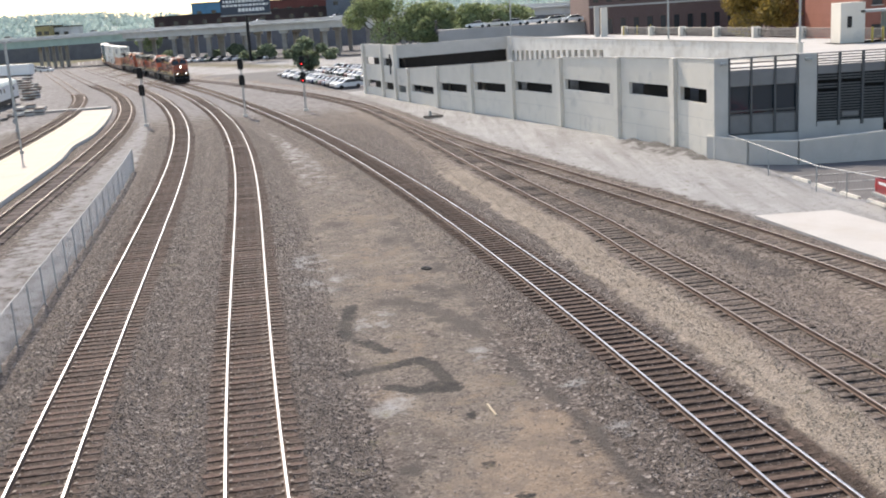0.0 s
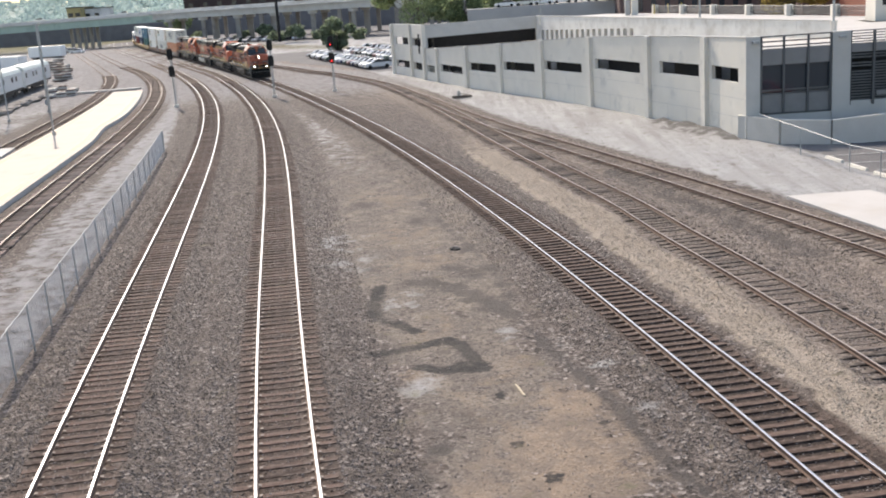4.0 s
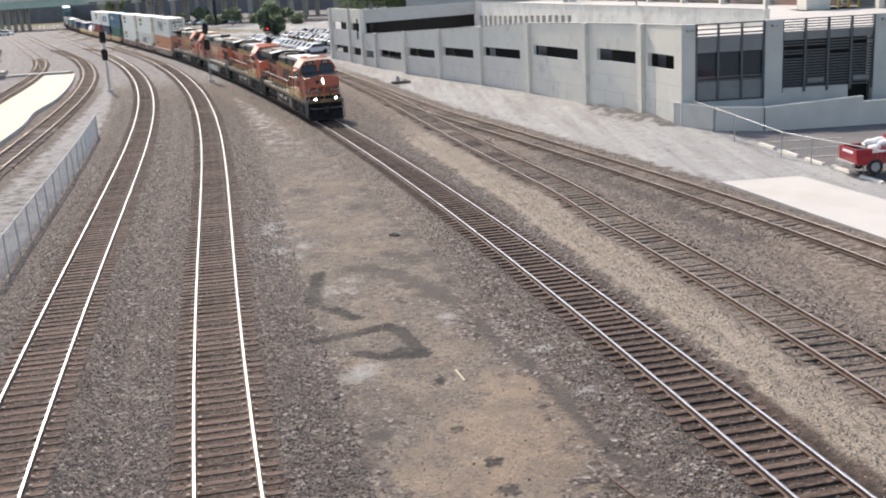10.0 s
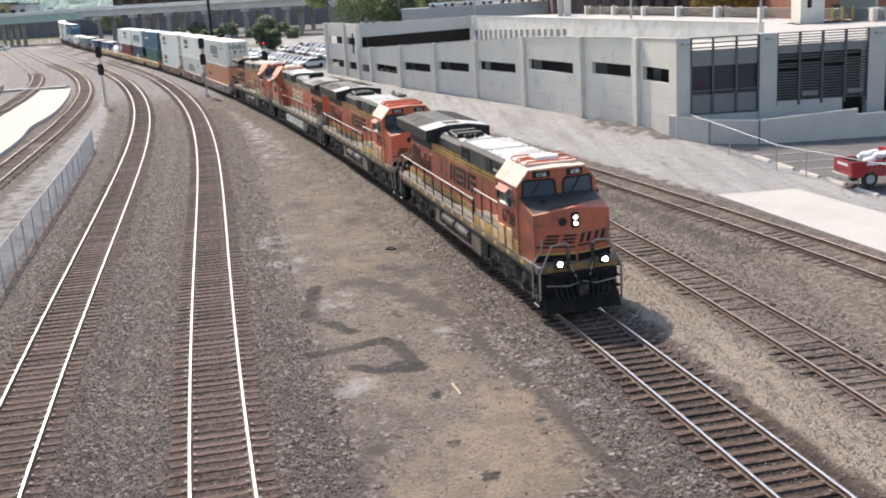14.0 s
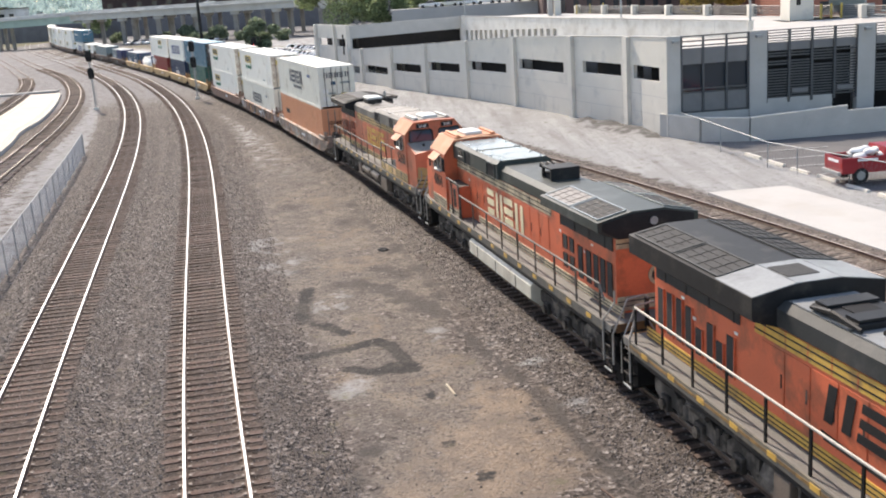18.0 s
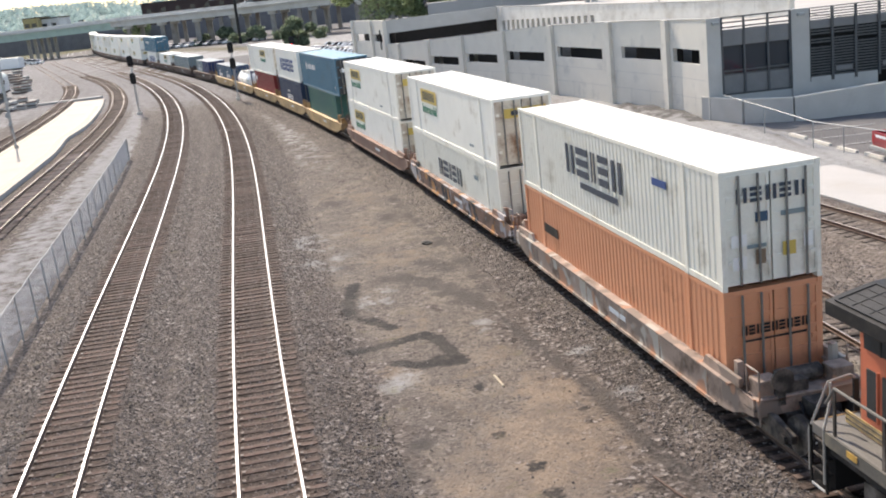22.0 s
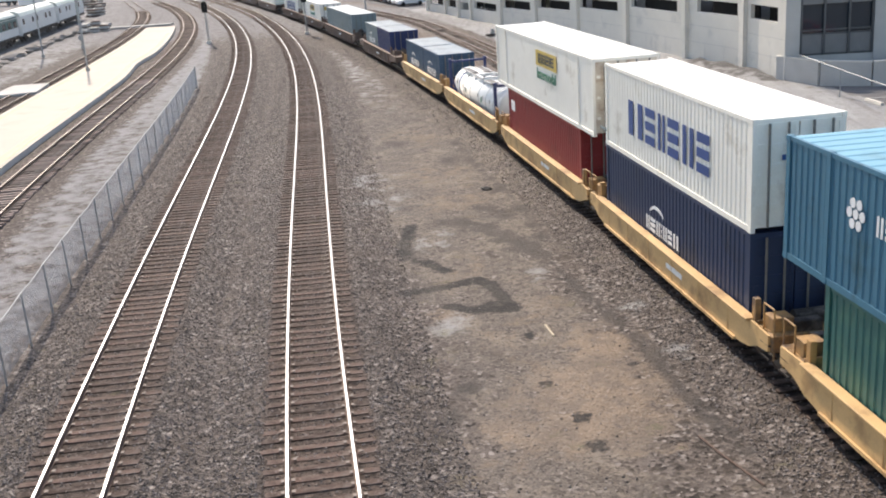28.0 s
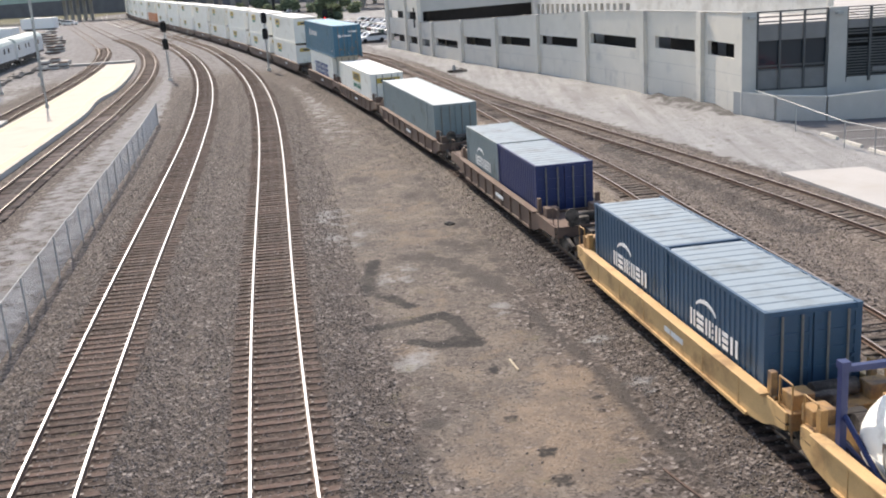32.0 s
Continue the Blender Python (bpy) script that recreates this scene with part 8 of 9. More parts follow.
VA, VB, VC, VD = (-215, 381), (-98, 352), (-22, 306), (95, 262)


def run(p, q, z0, z1, thick, material, name, parent, out=0.0, label=""):
    return part(name, slab(bmesh.new(), p, q, 0, 1, ((z0[0], z1[0]), (z0[1], z1[1])), thick, out), material, parent, label)


run(VA, VB, (6.0, 7.3), (8.2, 9.5), 9.0, V_GREEN, "girder_span", viaduct, label="green steel girder span")
run(VA, VB, (8.2, 9.5), (8.75, 10.05), 10.0, V_CONC, "road_slab", viaduct, 0.5)
run(VA, VB, (8.75, 10.05), (9.5, 10.8), 0.3, V_CONC, "parapet", viaduct, 0.5)
for p, q in ((VB, VC), (VC, VD)):
    run(p, q, (7.9, 7.9), (9.6, 9.6), 9.0, V_CONC, "box_girder", viaduct)
    run(p, q, (9.6, 9.6), (10.05, 10.05), 10.4, V_CONC, "road_slab", viaduct, 0.7)
    run(p, q, (10.05, 10.05), (10.85, 10.85), 0.3, V_CONC, "parapet", viaduct, 0.7)
    n_ = int(math.hypot(q[0] - p[0], q[1] - p[1]) / 13)
    for k in range(n_):
        for o in (-1.6, -7.4):
            x, y = along(p, q, (k + 0.5) / n_, o)
            c = one("column", V_DARK, viaduct, x, y, 3.5, 1.2, 1.2, 7.6, bevel=0.1)
            x, y = along(p, q, (k + 0.5) / n_, o)
            one("column_head", V_CONC, c, x, y, 7.45, 2.6, 2.0, 0.9)
for k in range(5):
    x, y = along(VA, VB, 0.69 + 0.021 * k, -1.2)
    one("column", V_DARK, viaduct, x, y, 3.3, 1.0, 1.0, 7.2, bevel=0.08)
    x, y = along(VA, VB, 0.34, -1 - k * 1.9)
    one("column", V_DARK, viaduct, x, y, 2.9, 1.0, 1.0, 6.4, bevel=0.08)
second = thing("viaduct", "second concrete viaduct behind the first", "bridge")
off = lambda p, d: (p[0] + d * 0.45, p[1] + d)
for p, q in ((off(VB, 26), off(VC, 26)), (off(VC, 26), off(VD, 26))):
    run(p, q, (7.6, 7.6), (9.9, 9.9), 9.0, V_CONC, "box_girder", second)
    n_ = int(math.hypot(q[0] - p[0], q[1] - p[1]) / 11)
    for k in range(n_):
        for o in (-1.6, -7.4):
            x, y = along(p, q, (k + 0.2) / n_, o)
            one("column", V_DARK, second, x, y, 3.5, 1.3, 1.3, 7.6, bevel=0.1)
# dark walls, added to stand in for the shade under the decks
bank = part("embankment_wall", slab(bmesh.new(), off(VB, 60), off(VD, 60), 0, 1, ((-0.5, 8.5), (-0.5, 8.5)), 1.0), surface("under_deck_dark_wall", (0.15, 0.145, 0.15), 0.9, 0, 0.25, 0.3, 6, 0.1))
left = part("embankment_wall", slab(bmesh.new(), (-300, 470), off(VB, 60), 0, 1, ((-0.5, 5.5), (-0.5, 6.5)), 1.0), bank.data.materials[0])
tagged(left, "dark wall for the shade beyond the green girder span", "wall", kind="structure")
tagged(bank, "dark wall for the shade behind the viaducts", "wall", kind="structure")

# foliage
def leaf_material(name, base, island=0.5):
    """Thin leaves that let part of the light through."""
    m = surface(name, base, 0.65, 0, 0.3, 0.6, 6, 0.0, island=island)
    n, l = m.node_tree.nodes, m.node_tree.links
    p = n["Principled BSDF"]
    tr = n.new("ShaderNodeBsdfTranslucent")
    l.new(p.inputs["Base Color"].links[0].from_socket, tr.inputs["Color"])
    mx = n.new("ShaderNodeMixShader")
    mx.inputs[0].default_value = 0.45
    l.new(p.outputs[0], mx.inputs[1])
    l.new(tr.outputs[0], mx.inputs[2])
    l.new(mx.outputs[0], n["Material Output"].inputs["Surface"])
    return m


LEAF = leaf_material("green_leaf", (0.25, 0.3, 0.15))
LEAF_MID = leaf_material("soft_green_leaf", (0.2, 0.245, 0.155))
LEAF_GOLD = leaf_material("golden_green_leaf", (0.26, 0.19, 0.05))
# leaf green paled towards blue, distance haze put into the colour
LEAF_FAR = leaf_material("haze_tinted_leaf", (0.36, 0.455, 0.44), 0.12)
BARK = surface("grey_brown_bark", (0.12, 0.095, 0.075), 0.9, 0, 0.3, 3, 30, 0.5)


def leaf_cloud(r, lumps, count, size):
    """Small leaf blades round a set of lumps (centre, radius)."""
    vs, fs = [], []
    per = count // len(lumps)
    for (cx, cy, cz), rad in lumps:
        d = r.normal(size=(per, 3))
        d /= np.linalg.norm(d, axis=1)[:, None]
        c = np.array([cx, cy, cz]) + d * rad * np.array([1, 1, 0.8]) * (0.55 + 0.5 * r.random((per, 1)) ** 0.6)
        a = r.normal(size=(per, 3))
        a /= np.linalg.norm(a, axis=1)[:, None]
        b = np.cross(a, r.normal(size=(per, 3)))
        b /= np.linalg.norm(b, axis=1)[:, None]
        s = size * r.uniform(0.6, 1.3, (per, 1))
        vs.append(np.stack([c - a * s, c + b * s * 0.6, c + a * s, c - b * s * 0.6], 1).reshape(-1, 3))
    v = np.concatenate(vs)
    f = np.arange(len(v)).reshape(-1, 4)
    return v.tolist(), f.tolist()


def tree(x, y, h, rad, material, label, seed, leaves=5000, trunk=0.35, z=0.0, size=0.34, low=0.38):
    root = thing("tree", label, "tree", Matrix.Translation((x, y, z)), group="broadleaf trees")
    r = np.random.default_rng(seed)
    bm = bmesh.new()
    bmesh.ops.create_cone(bm, cap_ends=True, segments=9, radius1=trunk, radius2=trunk * 0.55, depth=h * 0.5, matrix=Matrix.Translation((0, 0, h * 0.25)))
    lumps = []
    for k in range(13):
        a, up = r.uniform(0, 6.28), r.uniform(low, 0.9)
        reach = rad * (1.05 - abs(up - 0.58) * 1.25) * r.uniform(0.55, 0.95)
        tip = (math.cos(a) * reach, math.sin(a) * reach, h * up)
        rod(bm, (0, 0, h * r.uniform(0.22, 0.46)), tip, trunk * 0.22, 5)
        lumps.append((tip, rad * r.uniform(0.28, 0.46)))
    lumps.append(((0, 0, h * 0.84), rad * 0.42))
    part("trunk", bm, BARK, root)
    v, f = leaf_cloud(r, lumps, leaves, size)
    mesh_part("crown", v, f, material, root)
    return root


tree(-11, 242, 15.5, 8.6, LEAF, "tall green tree behind the garage", 4, 11000, size=0.3)
tree(-1, 236, 13.0, 6.2, LEAF, "broad green tree behind the garage", 5, 8000)
tree(9, 232, 11.5, 6.4, LEAF, "spreading green tree behind the garage", 6, 8000)
tree(18, 236, 11.0, 5.2, LEAF, "thin green tree behind the garage", 7, 4200)
tree(-28.5, 230, 6.6, 3.7, LEAF_MID, "round green tree beside the car lot", 8, 5000, 0.2, low=0.12)
tree(57.5, 190, 12.5, 6.2, LEAF_GOLD, "golden green tree beside the brick building", 9, 6500)
tree(-61, 318, 4.6, 3.0, LEAF_MID, "small green tree before the viaduct", 10, 1800, 0.12)
tree(-47.5, 292, 4.6, 2.8, LEAF_MID, "small leafy green tree before the viaduct", 11, 1800, 0.12)
for k, (x, y, h) in enumerate(((-70, 330, 2.6), (-55, 306, 2.4), (-36, 286, 3.4), (-28, 280, 2.6), (-90, 352, 3.0), (-42, 300, 2.2))):
    tree(x, y, h, 2.6, LEAF_MID, "low green shrub before the viaduct", 30 + k, 900, 0.08, low=0.15)
tree(-111.5, 412, 9.0, 5.2, LEAF, "green tree beyond the bridge", 12, 3500, 0.2)


def hillside():
    xs, ys = np.linspace(-1500, 1100, 66), np.linspace(760, 1700, 22)
    gx, gy = np.meshgrid(xs, ys)
    rise = smooth01((gy - 760) / 520)
    z = rise * (27 + 8 * np.sin(gx / 190 + 0.6) + 6 * np.sin(gx / 71 + 2)) - 1
    v = np.stack([gx, gy, z], -1).reshape(-1, 3)
    nx = len(xs)
    f = [(j * nx + i, j * nx + i + 1, (j + 1) * nx + i + 1, (j + 1) * nx + i) for j in range(len(ys) - 1) for i in range(nx - 1)]
    # hill ground colour paled for haze, like the woods on it
    ob = mesh_part("hillside", v.tolist(), f, surface("haze_tinted_hill_ground", (0.24, 0.31, 0.28), 0.9, 0, 0.2, 0.02, 0.2, 0.0))
    tagged(ob, "wooded hillside on the skyline", "hill", kind="structure")
    r = np.random.default_rng(21)
    k = 2600
    px, py = r.uniform(-1100, 700, k), 770 + 620 * r.random(k)
    pz = smooth01((py - 760) / 520) * (27 + 8 * np.sin(px / 190 + 0.6) + 6 * np.sin(px / 71 + 2))
    lumps = [((a, b, c + 3.5), s) for a, b, c, s in zip(px, py, pz, r.uniform(4, 9, k))]
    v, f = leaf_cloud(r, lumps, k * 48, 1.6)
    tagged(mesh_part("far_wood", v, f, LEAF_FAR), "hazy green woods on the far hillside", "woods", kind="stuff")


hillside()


# buildings
def brick_material(name, base):
    m = surface(name, base, 0.9, 0, 0.12, 0.4, 6, 0.05)
    nt = m.node_tree
    n, l = nt.nodes, nt.links
    p = n["Principled BSDF"]
    last = p.inputs["Base Color"].links[0].from_socket
    co = n.new("ShaderNodeTexCoord")
    mp = n.new("ShaderNodeMapping")
    mp.inputs["Rotation"].default_value = (math.pi / 2, 0, 0)
    l.new(co.outputs["Object"], mp.inputs["Vector"])
    b = n.new("ShaderNodeTexBrick")
    b.inputs["Scale"].default_value = 1.0
    b.inputs["Brick Width"].default_value, b.inputs["Row Height"].default_value, b.inputs["Mortar Size"].default_value = 0.23, 0.08, 0.012
    b.inputs["Color1"].default_value, b.inputs["Color2"].default_value, b.inputs["Mortar"].default_value = (1.1, 1.05, 1, 1), (0.85, 0.82, 0.8, 1), (1.3, 1.35, 1.4, 1)
    l.new(mp.outputs[0], b.inputs["Vector"])
    q = n.new("ShaderNodeMix")
    q.data_type, q.blend_type = 'RGBA', 'MULTIPLY'
    q.inputs["Factor"].default_value = 1.0
    l.new(last, q.inputs["A"])
    l.new(b.outputs["Color"], q.inputs["B"])
    l.new(q.outputs["Result"], p.inputs["Base Color"])
    return m


BRICK_BROWN = brick_material("dark_brown_brick", (0.13, 0.085, 0.075))
BRICK_RED = brick_material("red_brick", (0.3, 0.12, 0.085))
STONE_BAND = surface("pale_stone_band", (0.5, 0.47, 0.43), 0.85, 0, 0.12, 1, 12, 0.1)


def facade(label, x0, x1, y, depth, h, material, rows, pitch, win, bands=(), turn=0.0, sill=True):
    """A building whose front faces -y, with recessed windows in rows (z bottom, z top)."""
    root = thing("brick_building", label, "building", Matrix.Translation((x0, y, 0)) @ Matrix.Rotation(math.radians(turn), 4, "Z"))
    w = x1 - x0
    n_ = int(w / pitch)
    ts, rows_z, gaps = [0.0], [0.0], set()
    for k in range(n_):
        ts += [(k + 0.5) / n_ - win / 2 / w, (k + 0.5) / n_ + win / 2 / w]
    for k, (zb, zt) in enumerate(rows):
        rows_z += [zb, zt]
        gaps |= {(2 * i + 1, 2 * k + 1) for i in range(n_)}
    bm = grid_wall((0, 0), (w, 0), ts + [1.0], rows_z + [h], gaps, 0.4, 0.4)
    part("front_wall", bm, material, root)
    part("rear_block", box(bmesh.new(), w / 2, depth / 2 + 0.7, h / 2, w, depth, h), material, root)
    one("roof_slab", CONCRETE_DARK, root, w / 2, depth / 2 + 0.4, h + 0.15, w + 0.3, depth + 1.2, 0.3)
    for zb, zt in rows:
        for k in range(n_):
            cx = (k + 0.5) * w / n_
            wd = one("window", WINDOW, root, cx, 0.3, (zb + zt) / 2, win, 0.05, zt - zb)
            one("frame", BLACK, wd, cx, 0.26, (zb + zt) / 2, 0.08, 0.05, zt - zb)
            if sill:
                one("sill", STONE_BAND, wd, cx, -0.04, zb - 0.08, win + 0.3, 0.2, 0.16)
    for z in bands:
        one("stone_band", STONE_BAND, root, w / 2, -0.05, z, w, 0.16, 0.35)
    return root


facade("long dark brown brick building with narrow windows", 30.5, 71, 215, 30, 13.5, BRICK_BROWN, ((4.2, 7.1), (10.4, 12.4)), 2.55, 1.1, (9.6,), 0, False)
facade("red brick building with pale window sills", 66.5, 112, 168, 25, 14, BRICK_RED, ((2.6, 4.6), (7.6, 10.2)), 4.6, 1.7, (), 0)
facade("tall dark brick building behind the trees", 62, 69, 200, 8, 13, BRICK_BROWN, ((8, 10),), 4, 1.2)
town = [("blue_warehouse", -106.7, -94, 468, 19.6, (0.1, 0.24, 0.36), "blue clad warehouse beyond the viaduct"), ("dark_warehouse", -120.3, -40, 455, 14.8, (0.05, 0.03, 0.03), "dark red warehouse beyond the viaduct"), ("brick_mill", -75, -45, 480, 19.0, (0.16, 0.05, 0.04), "old red brick mill beyond the viaduct"), ("grey_block", -46, -30, 448, 20.0, (0.12, 0.14, 0.17), "grey office block beyond the viaduct"), ("yellow_shed", -169, -163, 450, 14.1, (0.4, 0.33, 0.16), "yellow and white shed beyond the bridge"), ("white_shed", -164, -156, 455, 13.4, (0.6, 0.6, 0.6), "white shed beyond the bridge")]
for nm, x0, x1, y, h, c, lab in town:
    b = thing(nm, lab, "building", Matrix.Translation((x0, y, 0)))
    w = x1 - x0
    mt = surface(nm + "_paint", c, 0.8, 0, 0.2, 0.15, 2, 0.05, tuple(0.6 * v for v in c) + (1,), 0.3, 0.1)
    one("wall", mt, b, w / 2, 8, h / 2, w, 16, h)
    one("roof", ROOF_DARK, b, w / 2, 8, h + 0.2, w + 0.6, 16.6, 0.4)
    k_ = max(2, int(w / 6))
    for k in range(k_):
        one("window", WINDOW, b, (k + 0.5) * w / k_, -0.02, h * 0.8, 2.0, 0.08, 1.6)
board = thing("billboard", "dark billboard with pale lines of writing on a black pole", "billboard", Matrix.Translation((-53.3, 300, 0)))
part("pole", rod(bmesh.new(), (0, 0, -0.1), (0, 0, 13.2), 0.42, 12), BLACK, board)
one("panel", P_INK, board, 0, -0.5, 15.2, 13.8, 0.5, 4.4)
one("panel_frame", GREY_STEEL, board, 0, -0.4, 12.85, 14.1, 0.6, 0.26)
for z, a, b, dz in ((16.6, -6.1, 5.6, 0.65), (15.5, -6.3, 6.3, 0.55), (14.2, -2.0, 4.8, 0.9)):
    bm = bmesh.new()
    x = a
    br = random.Random(int(z * 10))
    while x < b:
        w = br.uniform(0.4, 1.0)
        box(bm, x + w / 2, -0.78, z, w, 0.06, dz)
        x += w + 0.25
    part("writing_bars", bm, P_INKWHITE, board)


# parked cars
def parked_car(paint_, label, m, group="cars in the lot"):
    root = thing("parked_car", label, "car", m, group=group)
    part("body", prism(bmesh.new(), [(-2.2, 0.3), (2.2, 0.3), (2.25, 0.62), (2.05, 0.82), (1.0, 0.93), (-1.75, 0.98), (-2.2, 0.85)], -0.88, 0.88), paint_, root)
    g = part("cabin_glass", prism(bmesh.new(), [(-1.7, 0.95), (1.05, 0.92), (0.4, 1.38), (-1.1, 1.4)], -0.76, 0.76), WINDOW, root, "dark window band")
    part("roof_panel", prism(bmesh.new(), [(-1.12, 1.39), (0.42, 1.37), (0.3, 1.44), (-1.0, 1.46)], -0.72, 0.72), paint_, root)
    for sx in (-0.8, 0.8):
        for y in (-1.35, 1.35):
            part("tyre", rod(bmesh.new(), (sx - 0.1, y, 0.32), (sx + 0.1, y, 0.32), 0.32, 14), BLACK, root)
    for sx in (-0.6, 0.6):
        one("headlight", LAMP_OFF, root, sx, 2.22, 0.66, 0.36, 0.05, 0.14)
    return root


CAR_PAINTS = [("white", paint("white_car_paint", 0.75, 0.75, 0.74, 0.3, 0.02)), ("silver", surface("silver_car_paint", (0.5, 0.51, 0.52), 0.3, 0.6, 0.05, 1, 20, 0)), ("black", paint("black_car_paint", 0.02, 0.021, 0.024, 0.25, 0.02)), ("dark blue", paint("blue_car_paint", 0.03, 0.045, 0.1, 0.3, 0.02)), ("dark red", paint("maroon_car_paint", 0.12, 0.02, 0.02, 0.3, 0.02)), ("green", paint("green_car_paint", 0.03, 0.07, 0.055, 0.3, 0.02))]
PROTO = [parked_car(m_, f"{nm} parked car in a crowded lot", Matrix.Translation((-14.6 - 0.9 * i, 166 + 2.6 * i, 0))) for i, (nm, m_) in enumerate(CAR_PAINTS)]
cr = random.Random(12)
spots = []
for k in range(6, 17):
    spots.append((-14.6 - 0.93 * k, 166 + 2.6 * k, 110))
for k in range(14):
    spots.append((-10.5 - 0.95 * k, 178 + 2.6 * k, 290))
for k in range(12):
    spots.append((-10 - 1.0 * k, 192 + 2.7 * k, 110))
for k in range(10):
    spots.append((-78 + 3.2 * k, 322 - 1.6 * k, 150))
for k, o in enumerate(PROTO):
    o.matrix_world = pose(-14.6 - 0.93 * k, 166 + 2.6 * k, 0, 0, 0, 110)
for x, y, a in spots:
    copy_thing(PROTO[cr.choice([0, 1, 1, 2, 0, 1, 2, 3, 5, 4])], pose(x + cr.uniform(-0.2, 0.2), y, 0, 0, 0, a + cr.uniform(-4, 4)))
for x, y, z, a, c in ((44.5, 88, 5.95, 80, 2), (47.5, 88.5, 5.95, 82, 2), (50.5, 88.3, 5.95, 80, 1), (-62, 372, 10.05, 120, 0), (-30, 318, 10.05, 118, 0), (-118, 366, 9.9, 105, 0), (-150, 372, 9.6, 105, 1), (10, 303, 10.05, 110, 0), (28, 222, 6.8, 90, 0), (24, 224, 6.8, 90, 1), (31, 228, 6.8, 90, 2), (20, 226, 6.8, 100, 0), (16, 224, 6.8, 80, 0), (12, 225, 6.8, 95, 1), (33, 224, 6.8, 95, 0), (8, 224, 6.8, 85, 0), (26, 230, 6.8, 85, 0)):
    copy_thing(PROTO[c], pose(x, y, z, 0, 0, a))
terrace = part("terrace_block", box(bmesh.new(), 18, 232, 3.4, 36, 20, 6.8), surface("terrace_concrete", (0.42, 0.4, 0.38), 0.9, 0, 0.15, 0.3, 8, 0.1))
tagged(terrace, "grey terrace wall with parked cars on top", "wall", kind="structure")

# parked passenger train
PT_WHITE = paint("pale_coach_paint", 0.66, 0.68, 0.68, 0.35, 0.1)
PT_TEAL = paint("teal_coach_stripe", 0.04, 0.12, 0.12, 0.35, 0.05)
PT_ROOF = surface("grey_green_coach_roof", (0.42, 0.47, 0.45), 0.5, 0.1, 0.1, 0.6, 20, 0.03)


def coach(label, y0, y1, teal, nose=False):
    px = lambda y: -62.0 - 0.175 * (y - 116) - 0.0003 * max(0, y - 138) ** 2
    a, b = Vector((px(y0), y0, 0)), Vector((px(y1), y1, 0))
    L = (b - a).length
    d = b - a
    root = thing("passenger_car", label, "railway car", Matrix.Translation((a + b) / 2) @ Matrix.Rotation(math.atan2(d.y, d.x) - math.pi / 2, 4, "Z"), group="parked passenger cars")
    h = L / 2 - 0.4
    part("body", prism(bmesh.new(), [(-1.5, 1.0), (-1.52, 3.5), (1.52, 3.5), (1.5, 1.0)], -h, h, "y"), PT_WHITE, root)
    part("roof", prism(bmesh.new(), [(-1.52, 3.5), (-1.3, 3.95), (-0.7, 4.25), (0.7, 4.25), (1.3, 3.95), (1.52, 3.5)], -h, h, "y"), PT_ROOF, root, "rounded silver roof")
    for sx in (-1, 1):
        if teal:
            one("stripe", PT_TEAL, root, sx * 1.515, 0, 2.85, 0.02, 2 * h, 1.15, label="teal window stripe")
            one("thin_stripe", PT_TEAL, root, sx * 1.515, 0, 3.62, 0.02, 2 * h, 0.2)
        n_ = int(L / 2.6)
        for k in range(n_):
            if not teal and k % 3 == 1:
                continue
            one("window", WINDOW, root, sx * 1.53, -h + (k + 0.5) * 2 * h / n_, 2.75, 0.02, 1.5 if teal else 0.9, 0.72)
        one("skirt", GRIME, root, sx * 1.5, 0, 1.1, 0.04, 2 * h, 0.34, label="dark lower skirt")
        one("underbody", GRIME, root, sx * 1.2, 0, 0.75, 0.3, L * 0.45, 0.5)
    one("end_wall", BLACK, root, 0, h + 0.12, 2.3, 1.4, 0.24, 2.6)
    one("end_wall", BLACK, root, 0, -h - 0.12, 2.3, 1.4, 0.24, 2.6)
    for sy in (-1, 1):
        car_truck(root, sy * (h - 2.8))
    if nose:
        bm = bmesh.new()
        bmesh.ops.create_uvsphere(bm, u_segments=20, v_segments=12, radius=1, matrix=Matrix.LocRotScale((0, h, 2.4), None, (1.5, 2.6, 1.75)))
        part("rounded_nose", bm, PT_WHITE, root, "rounded pale nose", smooth=True)
    return root


coach("parked passenger car with silver roof", 94, 115.4, True)
coach("parked passenger car with a teal window stripe", 116.4, 137.6, True)
coach("white parked passenger car", 138.6, 159.4, False)
coach("white parked passenger car with a rounded end", 160.4, 181, False, True)

# yard clutter along the parked cars
RUBBLE = surface("broken_concrete", (0.24, 0.22, 0.2), 0.92, 0, 0.3, 1.2, 12, 0.4)
rr = random.Random(17)
for k in range(44):
    y = 98 + 1.55 * k + rr.uniform(-0.6, 0.6)
    x = -53.5 - 0.17 * (y - 98) + rr.uniform(-0.7, 0.7)
    bm = bmesh.new()
    bmesh.ops.create_icosphere(bm, subdivisions=2, radius=1)
    sx, sy, sz = rr.uniform(0.4, 1.0), rr.uniform(0.5, 1.5), rr.uniform(0.12, 0.35)
    for v in bm.verts:
        d = 1 + 0.8 * noise.noise(v.co * 1.3 + Vector((k * 5.0, 0, 0)))
        v.co = Vector((v.co.x * sx, v.co.y * sy, v.co.z * sz)) * d
    ob = part("rubble_block", bm, RUBBLE)
    ob.matrix_world = pose(x, y, 0.12, 0, 0, rr.uniform(-30, 30))
    tagged(ob, "broken grey concrete lump beside the yard track", "rubble", "rubble lumps")
CRATE = surface("pale_weathered_boards", (0.5, 0.48, 0.44), 0.9, 0, 0.25, 2, 20, 0.2)
